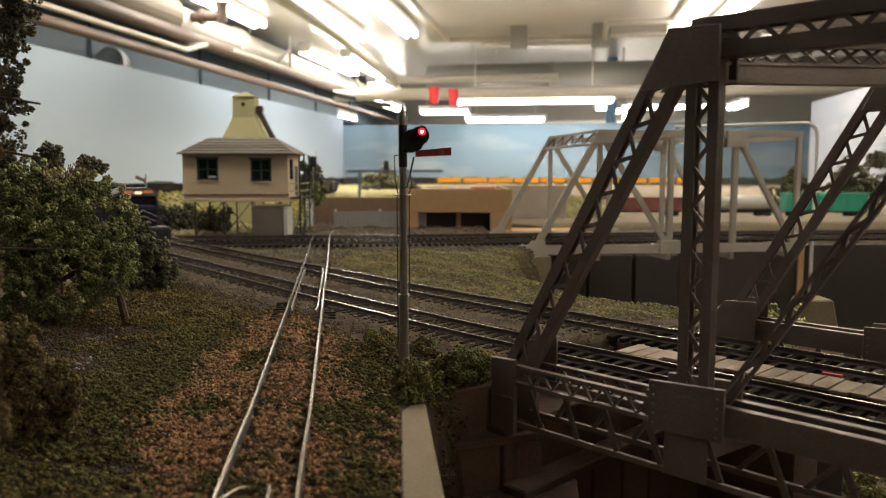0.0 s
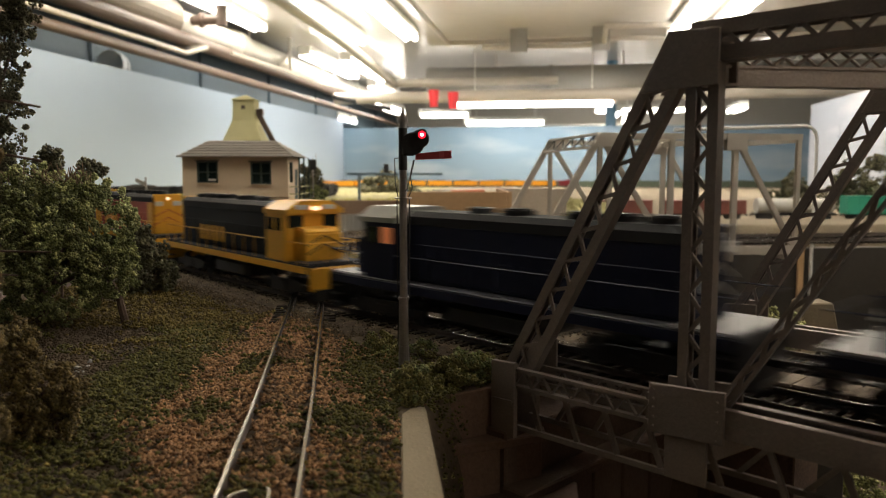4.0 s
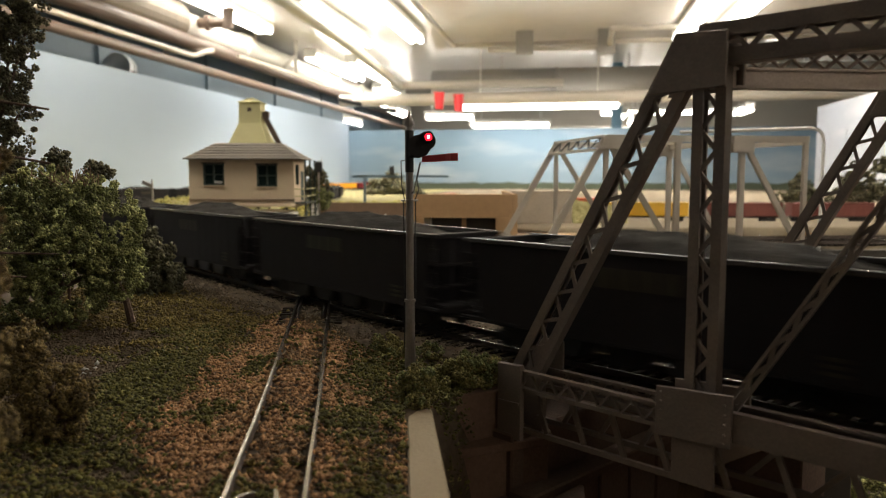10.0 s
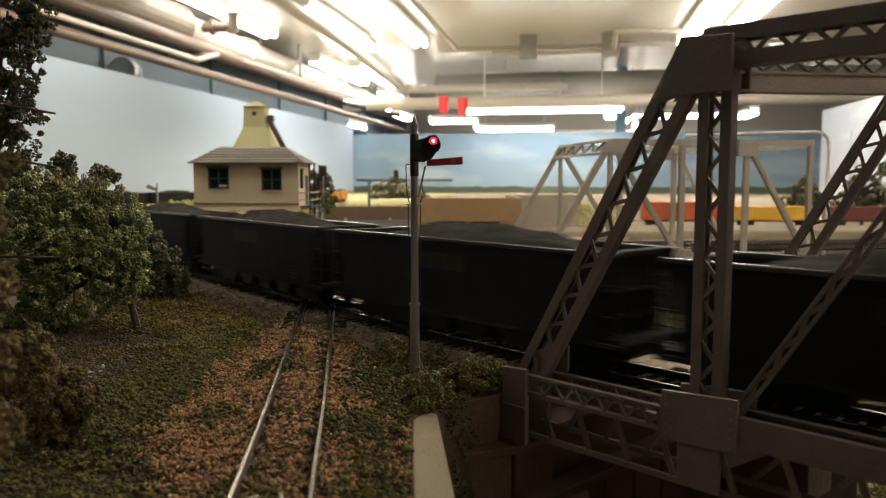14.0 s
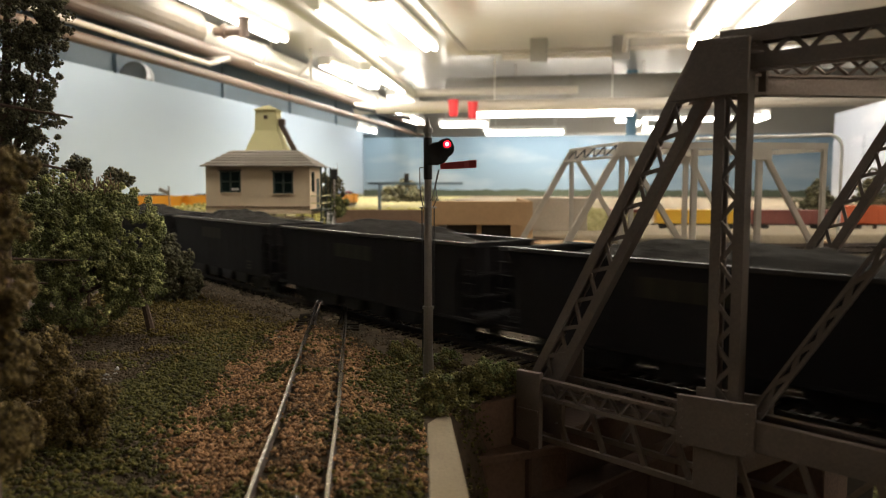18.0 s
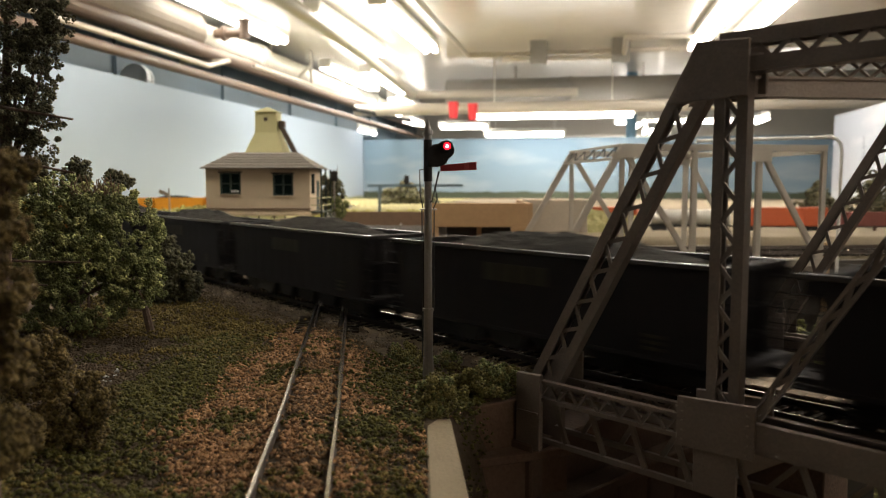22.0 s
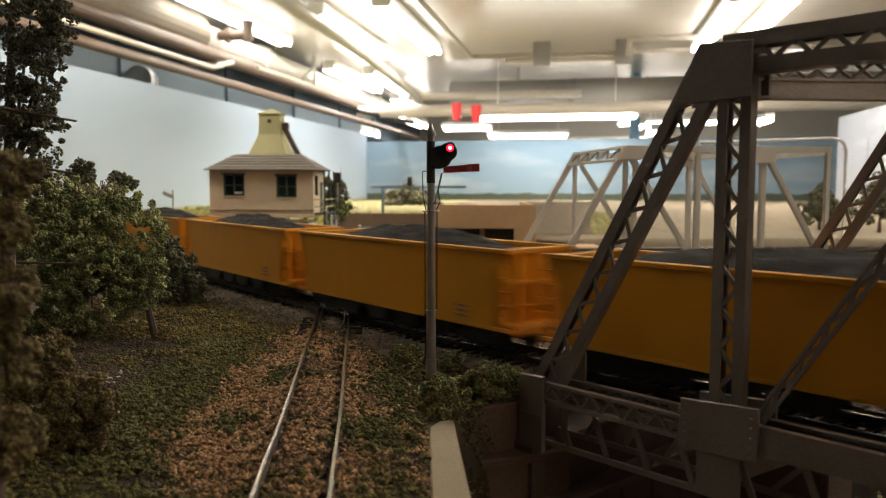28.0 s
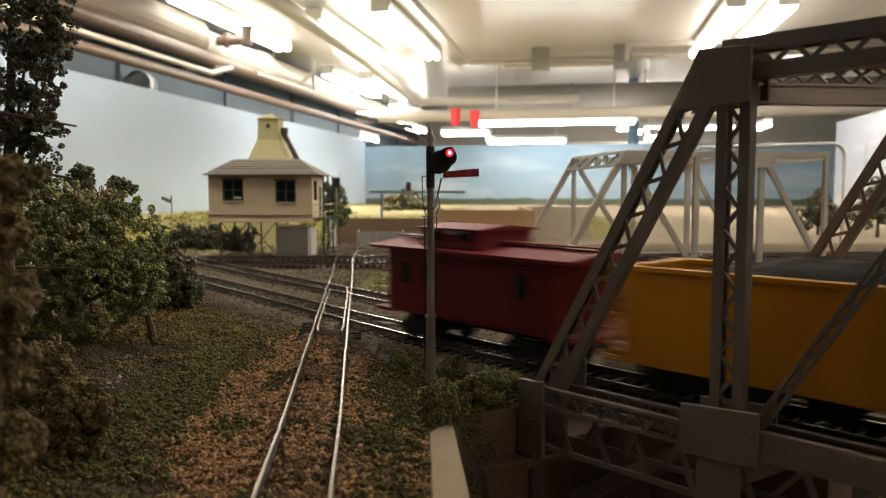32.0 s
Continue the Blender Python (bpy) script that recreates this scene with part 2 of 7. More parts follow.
M = dict(
    backdrop_pale=painted_sky("backdrop_pale", (0.29, 0.37, 0.485), (0.34, 0.42, 0.51), (0.3, 0.33, 0.2), -0.02, 0.02),
    backdrop_sky=painted_sky("backdrop_sky", (0.135, 0.215, 0.305), (0.165, 0.235, 0.30), (0.05, 0.065, 0.04), 0.010, 0.14),
    backdrop_white=painted_sky("backdrop_white", (0.33, 0.365, 0.435), (0.36, 0.38, 0.42), (0.23, 0.25, 0.20), -0.02, 0.3),
    ceiling=mat("ceiling_paint", (0.70, 0.675, 0.63), 0.19, 0, 0.05, 2, 0.05, 14),
    pipe=mat("pipe_paint", (0.50, 0.465, 0.41), 0.35, 0, 0.08, 8, 0.05, 60),
    shed_grey=mat("shed_grey", (0.185, 0.165, 0.135), 0.85, 0, 0.3, 60, 0.2, 700),
    insulation=mat("pipe_insulation", (0.20, 0.165, 0.13), 0.6, 0, 0.2, 10, 0.2, 80),
    pipe_white=mat("white_pipe_paint", (0.62, 0.60, 0.55), 0.35, 0, 0.08, 8, 0.05, 60),
    pipe_brown=mat("pipe_brown", (0.12, 0.082, 0.062), 0.45, 0, 0.15, 8, 0.05, 60),
    duct=mat("duct_metal", (0.42, 0.45, 0.47), 0.4, 0.8, 0.1, 10, 0.05, 80),
    duct_grey=mat("duct_paint", (0.29, 0.28, 0.26), 0.45, 0, 0.1, 6, 0.05, 60),
    blue_wall=mat("blue_wall_paint", (0.16, 0.3, 0.42), 0.6, 0, 0.08, 4, 0.05, 80),
    tube=mat("lamp_tube", (1.0, 0.95, 0.86), 0.5, 0, 0, 1, 0, 1, emit=10),
    lamp_white=mat("lamp_housing", (0.75, 0.74, 0.7), 0.35, 0, 0.04, 4, 0.02, 30),
    floor=mat("floor_paint", (0.24, 0.23, 0.215), 0.5, 0, 0.2, 4, 0.1, 60),
    ground=mat("scenery_soil", (0.064, 0.042, 0.022), 0.95, 0, 0.5, 30, 0.6, 500),
    ballast=mat("ballast_stone", (0.155, 0.122, 0.086), 0.9, 0, 0.45, 80, 0.4, 900, island=0.6),
    gravel_brown=mat("brown_gravel", (0.092, 0.064, 0.032), 0.95, 0, 0.45, 80, 0.4, 900, island=0.6),
    yard_dirt=mat("yard_dirt", (0.205, 0.165, 0.11), 0.95, 0, 0.25, 14, 0.3, 300),
    field=mat("field_turf", (0.26, 0.235, 0.10), 0.95, 0, 0.35, 14, 0.4, 400),
    pvc=mat("white_plastic", (0.72, 0.71, 0.68), 0.4, 0, 0.05, 30, 0.02, 300),
    boxcar_yellow=mat("boxcar_yellow", (0.70, 0.42, 0.04), 0.6, 0, 0.15, 30, 0.1, 900),
    boxcar_blue=mat("boxcar_blue", (0.045, 0.065, 0.12), 0.6, 0, 0.15, 30, 0.1, 900),
    orange=mat("orange_turf", (0.300, 0.163, 0.076), 0.95, 0, 0.45, 90, 0.4, 900, island=0.7),
    green=mat("green_turf", (0.084, 0.078, 0.015), 0.95, 0, 0.45, 90, 0.4, 900, island=0.7),
    olive=mat("olive_turf", (0.135, 0.100, 0.024), 0.95, 0, 0.45, 90, 0.4, 900, island=0.7),
    bank_grass=mat("bank_grass", (0.24, 0.205, 0.085), 0.95, 0, 0.22, 60, 0.4, 900, island=0.35),
    bank_green=mat("bank_green", (0.19, 0.175, 0.068), 0.95, 0, 0.22, 60, 0.4, 900, island=0.35),
    yellow_grass=mat("yellow_grass", (0.35, 0.32, 0.09), 0.95, 0, 0.3, 30, 0.4, 500, island=0.5),
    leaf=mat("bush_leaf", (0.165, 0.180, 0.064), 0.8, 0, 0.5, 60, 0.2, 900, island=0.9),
    # pale leaf: light painted onto the bush's top, and the gorge shrubs' own colour
    leaf_pale_lit=mat("pale_lit_leaf", (0.36, 0.37, 0.15), 0.8, 0, 0.5, 60, 0.2, 900, island=0.9),
    leaf_olive=mat("olive_leaf", (0.20, 0.175, 0.058), 0.85, 0, 0.5, 60, 0.2, 900, island=0.9),
    blue_dusty=mat("dusty_blue_paint", (0.10, 0.145, 0.185), 0.6, 0, 0.12, 4, 0.05, 80),
    loco_deck=mat("loco_deck_grey", (0.055, 0.055, 0.06), 0.5, 0, 0.2, 60, 0.1, 900),
    leaf_dark=mat("dark_leaf", (0.105, 0.10, 0.055), 0.8, 0, 0.5, 60, 0.2, 900, island=0.9),
    leaf_ochre=mat("ochre_leaf", (0.15, 0.108, 0.036), 0.85, 0, 0.5, 60, 0.2, 900, island=0.9),
    twig=mat("dry_twig", (0.24, 0.165, 0.11), 0.9, 0, 0.35, 120, 0.4, 900),
    bark=mat("bark", (0.12, 0.08, 0.06), 0.9, 0, 0.35, 120, 0.5, 900),
    rail_side=mat("rail_rust", (0.075, 0.055, 0.045), 0.75, 0.1, 0.3, 120, 0.2, 1200),
    rail=mat("rail_steel", (0.5, 0.46, 0.4), 0.27, 1.0, 0.15, 120, 0.1, 900),
    tie=mat("tie_wood", (0.034, 0.026, 0.020), 0.9, 0, 0.4, 160, 0.5, 1500, obrandom=0.5, spec=0.1),
    plank=mat("plank_wood", (0.38, 0.30, 0.225), 0.85, 0, 0.25, 120, 0.4, 1200, obrandom=0.5),
    steel=mat("bridge_steel", (0.225, 0.183, 0.153), 0.40, 0.25, 0.2, 90, 0.2, 1300),
    # paler bridge steel for the struts: the light on their faces is in the colour
    strut_lit=mat("bridge_steel_lit", (0.42, 0.35, 0.30), 0.38, 0.2, 0.2, 90, 0.2, 1300),
    steel_light=mat("bridge_silver", (0.55, 0.50, 0.43), 0.5, 0.2, 0.12, 60, 0.1, 900),
    concrete=mat("concrete", (0.28, 0.222, 0.145), 0.85, 0, 0.2, 90, 0.3, 900),
    fascia=mat("dark_fascia", (0.041, 0.034, 0.026), 0.6, 0, 0.2, 6, 0.05, 200),
    masonry=mat("brown_masonry", (0.115, 0.072, 0.05), 0.9, 0, 0.3, 60, 0.4, 700),
    masonry_warm=mat("warm_masonry", (0.15, 0.088, 0.058), 0.9, 0, 0.3, 60, 0.4, 700),
    terrace_brown=mat("terrace_brown", (0.11, 0.068, 0.046), 0.95, 0, 0.4, 60, 0.4, 700),
    brick_pale=mat("loose_brick", (0.26, 0.17, 0.12), 0.9, 0, 0.3, 60, 0.4, 700),
    plywood=mat("bare_plywood", (0.48, 0.30, 0.15), 0.7, 0, 0.12, 9, 0.1, 200),
    brown_panel=mat("brown_panel", (0.22, 0.14, 0.09), 0.8, 0, 0.15, 20, 0.1, 200),
    tan_panel=mat("tan_panel", (0.46, 0.40, 0.32), 0.7, 0, 0.15, 30, 0.1, 300),
    grey_panel=mat("grey_panel", (0.33, 0.32, 0.295), 0.7, 0, 0.1, 30, 0.1, 300),
    stucco=mat("cream_wall", (0.71, 0.57, 0.395), 0.85, 0, 0.08, 40, 0.2, 900),
    roof=mat("roof_shingle", (0.25, 0.22, 0.19), 0.85, 0, 0.2, 60, 0.3, 900, obrandom=0.5),
    tower_yellow=mat("tower_yellow", (0.60, 0.56, 0.30), 0.85, 0, 0.08, 40, 0.2, 900),
    wood_dark=mat("dark_timber", (0.09, 0.065, 0.05), 0.85, 0, 0.25, 90, 0.3, 900),
    glass=mat("dark_glass", (0.012, 0.02, 0.018), 0.08, 0, 0.1, 30, 0, 100),
    frame_green=mat("green_trim", (0.035, 0.05, 0.035), 0.6, 0, 0.1, 90, 0.1, 900),
    signal_grey=mat("signal_post_grey", (0.33, 0.30, 0.28), 0.36, 0.5, 0.2, 120, 0.2, 1200),
    black=mat("black_metal", (0.018, 0.017, 0.018), 0.5, 0, 0.25, 120, 0.2, 1200),
    signal_red=mat("signal_red", (0.32, 0.03, 0.035), 0.5, 0, 0.15, 90, 0.1, 900),
    stripe_red=mat("arm_stripe_red", (0.42, 0.08, 0.08), 0.5, 0, 0.15, 90, 0.1, 900),
    red_lens=mat("lit_red_lens", (1.0, 0.008, 0.02), 0.2, 0, 0, 1, 0, 1, emit=4),
    hot_lens=mat("lit_lens_core", (1.0, 0.7, 0.68), 0.2, 0, 0, 1, 0, 1, emit=5),
    white_lens=mat("lit_headlight", (1.0, 0.66, 0.42), 0.2, 0, 0, 1, 0, 1, emit=1.6),
    cup_red=mat("red_plastic", (0.72, 0.04, 0.05), 0.4, 0, 0.05, 20, 0, 100),
    car_black=mat("hopper_black", (0.024, 0.022, 0.0235), 0.55, 0, 0.3, 40, 0.05, 900, obrandom=0.15, spec=0.12),
    car_yellow=mat("hopper_yellow", (0.66, 0.28, 0.012), 0.5, 0, 0.12, 40, 0.1, 900, spec=0.3),
    paint_haze=mat("painted_haze_grey", (0.25, 0.28, 0.33), 0.75, 0, 0.1, 20, 0, 100),
    orange_brown=mat("brown_turf", (0.15, 0.088, 0.042), 0.95, 0, 0.45, 90, 0.4, 900, island=0.7),
    mark_yellow=mat("faded_yellow", (0.032, 0.026, 0.010), 0.6, 0, 0.3, 90, 0.1, 900),
    # hopper black made paler and glossier, so the rim's glint is partly in its colour
    rim_glint=mat("glint_rim_black", (0.05, 0.048, 0.046), 0.22, 0, 0.3, 60, 0.1, 900, spec=0.6),
    coal=mat("coal", (0.031, 0.028, 0.024), 0.8, 0, 0.6, 300, 1.0, 1300, spec=0.2),
    caboose_red=mat("caboose_red", (0.165, 0.012, 0.018), 0.5, 0, 0.15, 40, 0.1, 900, spec=0.3),
    loco_blue=mat("loco_blue", (0.009, 0.012, 0.034), 0.42, 0, 0.15, 40, 0.05, 900, spec=0.25),
    loco_cabroof=mat("loco_cab_roof", (0.30, 0.30, 0.27), 0.3, 0, 0.1, 40, 0.05, 900),
    window_glow=mat("lit_cab_window", (1.0, 0.32, 0.12), 0.3, 0, 0.1, 40, 0, 900, emit=0.14),
    loco_lead_roof=mat("loco_dull_grey", (0.10, 0.10, 0.105), 0.45, 0, 0.15, 40, 0.05, 900),
    loco_grey=mat("loco_grey", (0.42, 0.42, 0.42), 0.45, 0, 0.1, 40, 0.05, 900),
    loco_white=mat("loco_white", (0.7, 0.7, 0.68), 0.45, 0, 0.1, 40, 0.05, 900),
    loco_red=mat("loco_red", (0.42, 0.045, 0.014), 0.4, 0, 0.12, 40, 0.05, 900),
    loco_yellow=mat("loco_yellow", (0.75, 0.38, 0.03), 0.4, 0, 0.12, 40, 0.05, 900),
    loco_black=mat("loco_black", (0.016, 0.016, 0.017), 0.65, 0, 0.2, 40, 0.05, 900, spec=0.25),
    boxcar_maroon=mat("boxcar_maroon", (0.20, 0.065, 0.055), 0.7, 0, 0.35, 30, 0.1, 900),
    boxcar_orange=mat("boxcar_orange", (0.48, 0.10, 0.035), 0.6, 0, 0.15, 30, 0.1, 900),
    boxcar_green=mat("boxcar_green", (0.03, 0.30, 0.20), 0.6, 0, 0.15, 30, 0.1, 900),
    tank_white=mat("tank_white", (0.46, 0.45, 0.42), 0.45, 0, 0.08, 30, 0.1, 900),
)


# ---------------------------------------------------------------- mesh helpers
def part(name, bm, material, parent=None, label="", smooth=False):
    me = bpy.data.meshes.new(name)
    bm.to_mesh(me)
    bm.free()
    me.materials.append(M[material])
    if smooth:
        for p in me.polygons:
            p.use_smooth = True
    ob = new(name, me)
    if parent:
        ob.parent = parent
    if label:
        ob["label"] = label
    return ob


def share(name, ob, parent, m=None):
    """Another piece on the same mesh."""
    c = new(name, ob.data)
    c.parent = parent
    if m is not None:
        c.matrix_basis = m
    return c


def empty(name, label, category, group="", kind="", m=None):
    ob = new(name)
    ob.empty_display_size = 0.01
    tagged(ob, label, category, group, kind)
    if m is not None:
        ob.matrix_basis = m
    return ob


def box(bm, size, loc=(0, 0, 0), rot=None, bevel=0.0):
    m = Matrix.Translation(loc) @ (rot.to_4x4() if rot is not None else Matrix()) @ Matrix.Diagonal((*size, 1))
    r = bmesh.ops.create_cube(bm, size=1, matrix=m)
    if bevel:
        es = list({e for v in r["verts"] for e in v.link_edges})
        bmesh.ops.bevel(bm, geom=es, offset=bevel, segments=1, affect="EDGES")
    return bm


def bx(size, loc=(0, 0, 0), rot=None, bevel=0.0):
    return box(bmesh.new(), size, loc, rot, bevel)


def rod(bm, a, b, r, seg=8, r2=None):
    a, b = Vector(a), Vector(b)
    d = b - a
    q = d.to_track_quat("Z", "Y").to_matrix().to_4x4()
    bmesh.ops.create_cone(bm, cap_ends=True, segments=seg, radius1=r, radius2=r if r2 is None else r2, depth=d.length,
                          matrix=Matrix.Translation((a + b) / 2) @ q)
    return bm


def beam(bm, a, b, w, h, up=(0, 0, 1)):
    """A bar of width w across and height h along up, from a to b."""
    a, b = Vector(a), Vector(b)
    d = b - a
    x = d.normalized()
    y = Vector(up).cross(x).normalized()
    z = x.cross(y)
    rot = Matrix((x, y, z)).transposed()
    return box(bm, (d.length, w, h), (a + b) / 2, rot)


def prism(bm, poly, z0, z1, m=Matrix()):
    """A plate: a polygon in the xy plane drawn up from z0 to z1, placed by m."""
    lo = [bm.verts.new(m @ Vector((x, y, z0))) for x, y in poly]
    hi = [bm.verts.new(m @ Vector((x, y, z1))) for x, y in poly]
    n = len(poly)
    bm.faces.new(lo[::-1])
    bm.faces.new(hi)
    for i in range(n):
        bm.faces.new((lo[i], lo[(i + 1) % n], hi[(i + 1) % n], hi[i]))
    bmesh.ops.recalc_face_normals(bm, faces=bm.faces[:])
    return bm


def cloud(name, centres, sizes, material, parent=None, squash=0.75, seed=0):
    """Many small irregular clumps (eight faces each) as one mesh of stuff."""
    rng = np.random.default_rng(seed)
    c = np.asarray(centres, dtype=np.float32)
    n = len(c)
    base = np.array([(1, 0, 0), (0, 1, 0), (-1, 0, 0), (0, -1, 0), (0, 0, 1), (0, 0, -1)], np.float32)
    tri = np.array([(0, 1, 4), (1, 2, 4), (2, 3, 4), (3, 0, 4), (1, 0, 5), (2, 1, 5), (3, 2, 5), (0, 3, 5)], np.int32)
    v = base[None] * (0.6 + 0.8 * rng.random((n, 6, 1), dtype=np.float32)) + rng.normal(0, 0.22, (n, 6, 3)).astype(np.float32)
    a = rng.random(n) * 2 * np.pi
    co, si = np.cos(a)[:, None], np.sin(a)[:, None]
    v = np.stack([v[..., 0] * co - v[..., 1] * si, v[..., 0] * si + v[..., 1] * co, v[..., 2] * squash], -1)
    v = (v * np.asarray(sizes, np.float32).reshape(-1, 1, 1) + c[:, None]).reshape(-1, 3)
    f = (tri[None] + (np.arange(n, dtype=np.int32) * 6)[:, None, None]).reshape(-1)
    me = bpy.data.meshes.new(name)
    me.vertices.add(len(v))
    me.vertices.foreach_set("co", v.astype(np.float32).ravel())
    me.loops.add(len(f))
    me.loops.foreach_set("vertex_index", f)
    me.polygons.add(len(f) // 3)
    me.polygons.foreach_set("loop_start", np.arange(0, len(f), 3, dtype=np.int32))
    me.update(calc_edges=True)
    me.materials.append(M[material])
    ob = new(name, me)
    if parent:
        ob.parent = parent
    return ob


# ---------------------------------------------------------------- lines of track
def spline(pts, step=0.006):
    """Points at even steps along a smooth line through pts."""
    p = [Vector(q if len(q) == 3 else (*q, 0)) for q in pts]
    p = [2 * p[0] - p[1]] + p + [2 * p[-1] - p[-2]]
    dense = []
    for i in range(1, len(p) - 2):
        a, b, c, d = p[i - 1:i + 3]
        n = max(4, int((c - b).length / 0.004))
        for k in range(n):
            t = k / n
            dense.append(0.5 * ((2 * b) + (c - a) * t + (2 * a - 5 * b + 4 * c - d) * t * t + (3 * b - a - 3 * c + d) * t ** 3))
    dense.append(p[-2])
    arr = np.array([tuple(q) for q in dense])
    ln = np.concatenate([[0], np.cumsum(np.linalg.norm(np.diff(arr, axis=0), axis=1))])
    s = np.arange(0, ln[-1], step)
    return np.stack([np.interp(s, ln, arr[:, k]) for k in range(3)], 1)


LINE_A = spline([(3.1, 4.82, -0.03), (1.6, 5.05, -0.03), (0.9, 5.16, -0.03), (0.06, 5.3, -0.03), (-0.40, 5.28, -0.03), (-0.73, 5.0, -0.03), (-0.82, 4.5, -0.03), (-0.67, 3.8, -0.028), (-0.46, 3.2, -0.024),
                 (-0.45, 2.6, -0.018), (-0.56, 2.18, -0.013), (-0.75, 1.85, -0.009), (-0.85, 1.53, -0.005), (-0.80, 1.25, -0.001), (-0.565, 1.015, 0), (-0.31, 0.698, 0),
                 (-0.2, 0.568, 0), (-0.131, 0.484, 0), (-0.083, 0.4245, 0), (-0.0295, 0.3605, 0), (0.0098, 0.315, 0), (0.043, 0.279, 0),
                 (0.079, 0.2415, 0), (0.1204, 0.1985, 0), (0.26, 0.0535, 0), (0.75, -0.455, 0), (1.0, -0.85, 0), (1.15, -1.5, 0), (1.15, -2.4, 0),
                 (0.8, -3.1, 0), (0.1, -3.5, 0), (-0.7, -3.5, 0), (-1.4, -3.2, 0), (-1.7, -2.5, 0), (-1.7, -1.6, 0), (-1.7, -0.5, 0)])
LINE_B = spline([(-1.0, 1.62), (-0.55, 1.09), (-0.3, 0.773), (-0.2, 0.646), (-0.132, 0.5605), (-0.0694, 0.4897), (-0.0205, 0.4284), (0.0373, 0.3635), (0.0795, 0.3158),
                 (0.1164, 0.2775), (0.1570, 0.2352), (0.297, 0.0902), (0.787, -0.418)])
SPUR = spline([(-0.0337, 0.115), (-0.0377, 0.147), (-0.041, 0.1723), (-0.0466, 0.2172), (-0.057, 0.2921), (-0.0667, 0.3634), (-0.0714, 0.397), (-0.0845, 0.494),
               (-0.098, 0.593), (-0.1195, 0.744), (-0.127, 0.83), (-0.118, 0.88)])
CROSS_1 = spline([(-0.9, 0.66), (-0.26, 0.692), (-0.05, 0.706), (0.1, 0.726), (0.4, 0.763), (1.2, 0.86)])
CROSS_2 = spline([(-0.9, 0.72), (-0.26, 0.752), (-0.05, 0.766), (0.1, 0.786), (0.4, 0.823), (1.2, 0.92)])


# ---------------------------------------------------------------- the room
def room_slab(name, u0, u1, v0, v1, z0, z1, material, label, category):
    bm = bmesh.new()
    prism(bm, [tuple(room(u, v)[:2]) for u, v in ((u0, v0), (u0, v1), (u1, v1), (u1, v0))], z0, z1)
    return tagged(part(name, bm, material), label, category, kind="structure")


FLOOR = -1.25
room_slab("floor", -5.2, 9.2, -3.2, 5.2, FLOOR - 0.1, FLOOR, "floor", "dark painted concrete basement floor", "floor")
room_slab("ceiling", -5.2, 9.2, -3.2, 5.2, CEIL, CEIL + 0.1, "ceiling", "glossy off-white painted basement ceiling", "ceiling")
room_slab("wall_left", -5.2, 9.2, -3.3, -3.2, FLOOR, CEIL, "blue_wall", "blue painted basement wall behind the layout", "wall")
room_slab("wall_right", -5.2, 9.2, 5.2, 5.3, FLOOR, CEIL, "blue_wall", "blue painted basement side wall", "wall")
room_slab("wall_far", 9.2, 9.3, -3.2, 5.2, FLOOR, CEIL, "pipe", "cream painted basement end wall", "wall")
room_slab("wall_back", -5.3, -5.2, -3.2, 5.2, FLOOR, CEIL, "blue_wall", "blue painted basement wall behind the camera", "wall")
room_slab("backdrop_1", -2.0, 5.62, -1.68, -1.65, -0.06, 0.455, "backdrop_pale", "pale blue painted backdrop board along the layout", "backdrop")
room_slab("backdrop_2", 5.62, 5.65, -1.68, 2.9, -0.06, 0.40, "backdrop_sky", "blue sky backdrop with painted clouds and treeline", "backdrop")
room_slab("backdrop_3", 1.0, 4.8, 1.42, 1.45, -0.06, 0.46, "backdrop_white", "hazy white painted backdrop on the aisle side", "backdrop")

# pylons painted on the hazy backdrop
white_board = bpy.data.objects["backdrop_3"]
for u, top in ((4.30, 0.31), (3.72, 0.22)):
    py = bmesh.new()
    q = lambda a, z: room(u + a, 1.4185, z)
    for a, b in (((-0.035, -0.05), (-0.006, top)), ((0.035, -0.05), (0.006, top)), ((-0.05, top * 0.82), (0.05, top * 0.82)), ((-0.06, top * 0.66), (0.06, top * 0.66)),
                 ((-0.03, 0.0), (0.02, top * 0.4)), ((0.03, 0.0), (-0.02, top * 0.4)), ((-0.02, top * 0.4), (0.012, top * 0.75)), ((0.02, top * 0.4), (-0.012, top * 0.75))):
        beam(py, q(*a), q(*b), 0.0006, 0.0035, up=(0, 0, 1))
    part("painted_pylon", py, "paint_haze", white_board, "faint grey painted pylon")

# ---------------------------------------------------------------- the ground of the layout
GORGE = [(0.004, -0.6), (0.004, 0.13), (0.006, 0.222), (0.028, 0.262), (0.062, 0.294), (0.118, 0.318), (0.150, 0.352), (0.140, 0.392), (0.110, 0.414), (0.088, 0.432), (0.070, 0.472),
         (0.060, 0.535), (0.068, 0.62), (0.092, 0.69), (0.080, 0.80), (0.066, 0.88), (0.06, 1.02), (1.6, 1.12), (1.6, 0.95), (1.3, 0.2), (0.9, -0.6)]


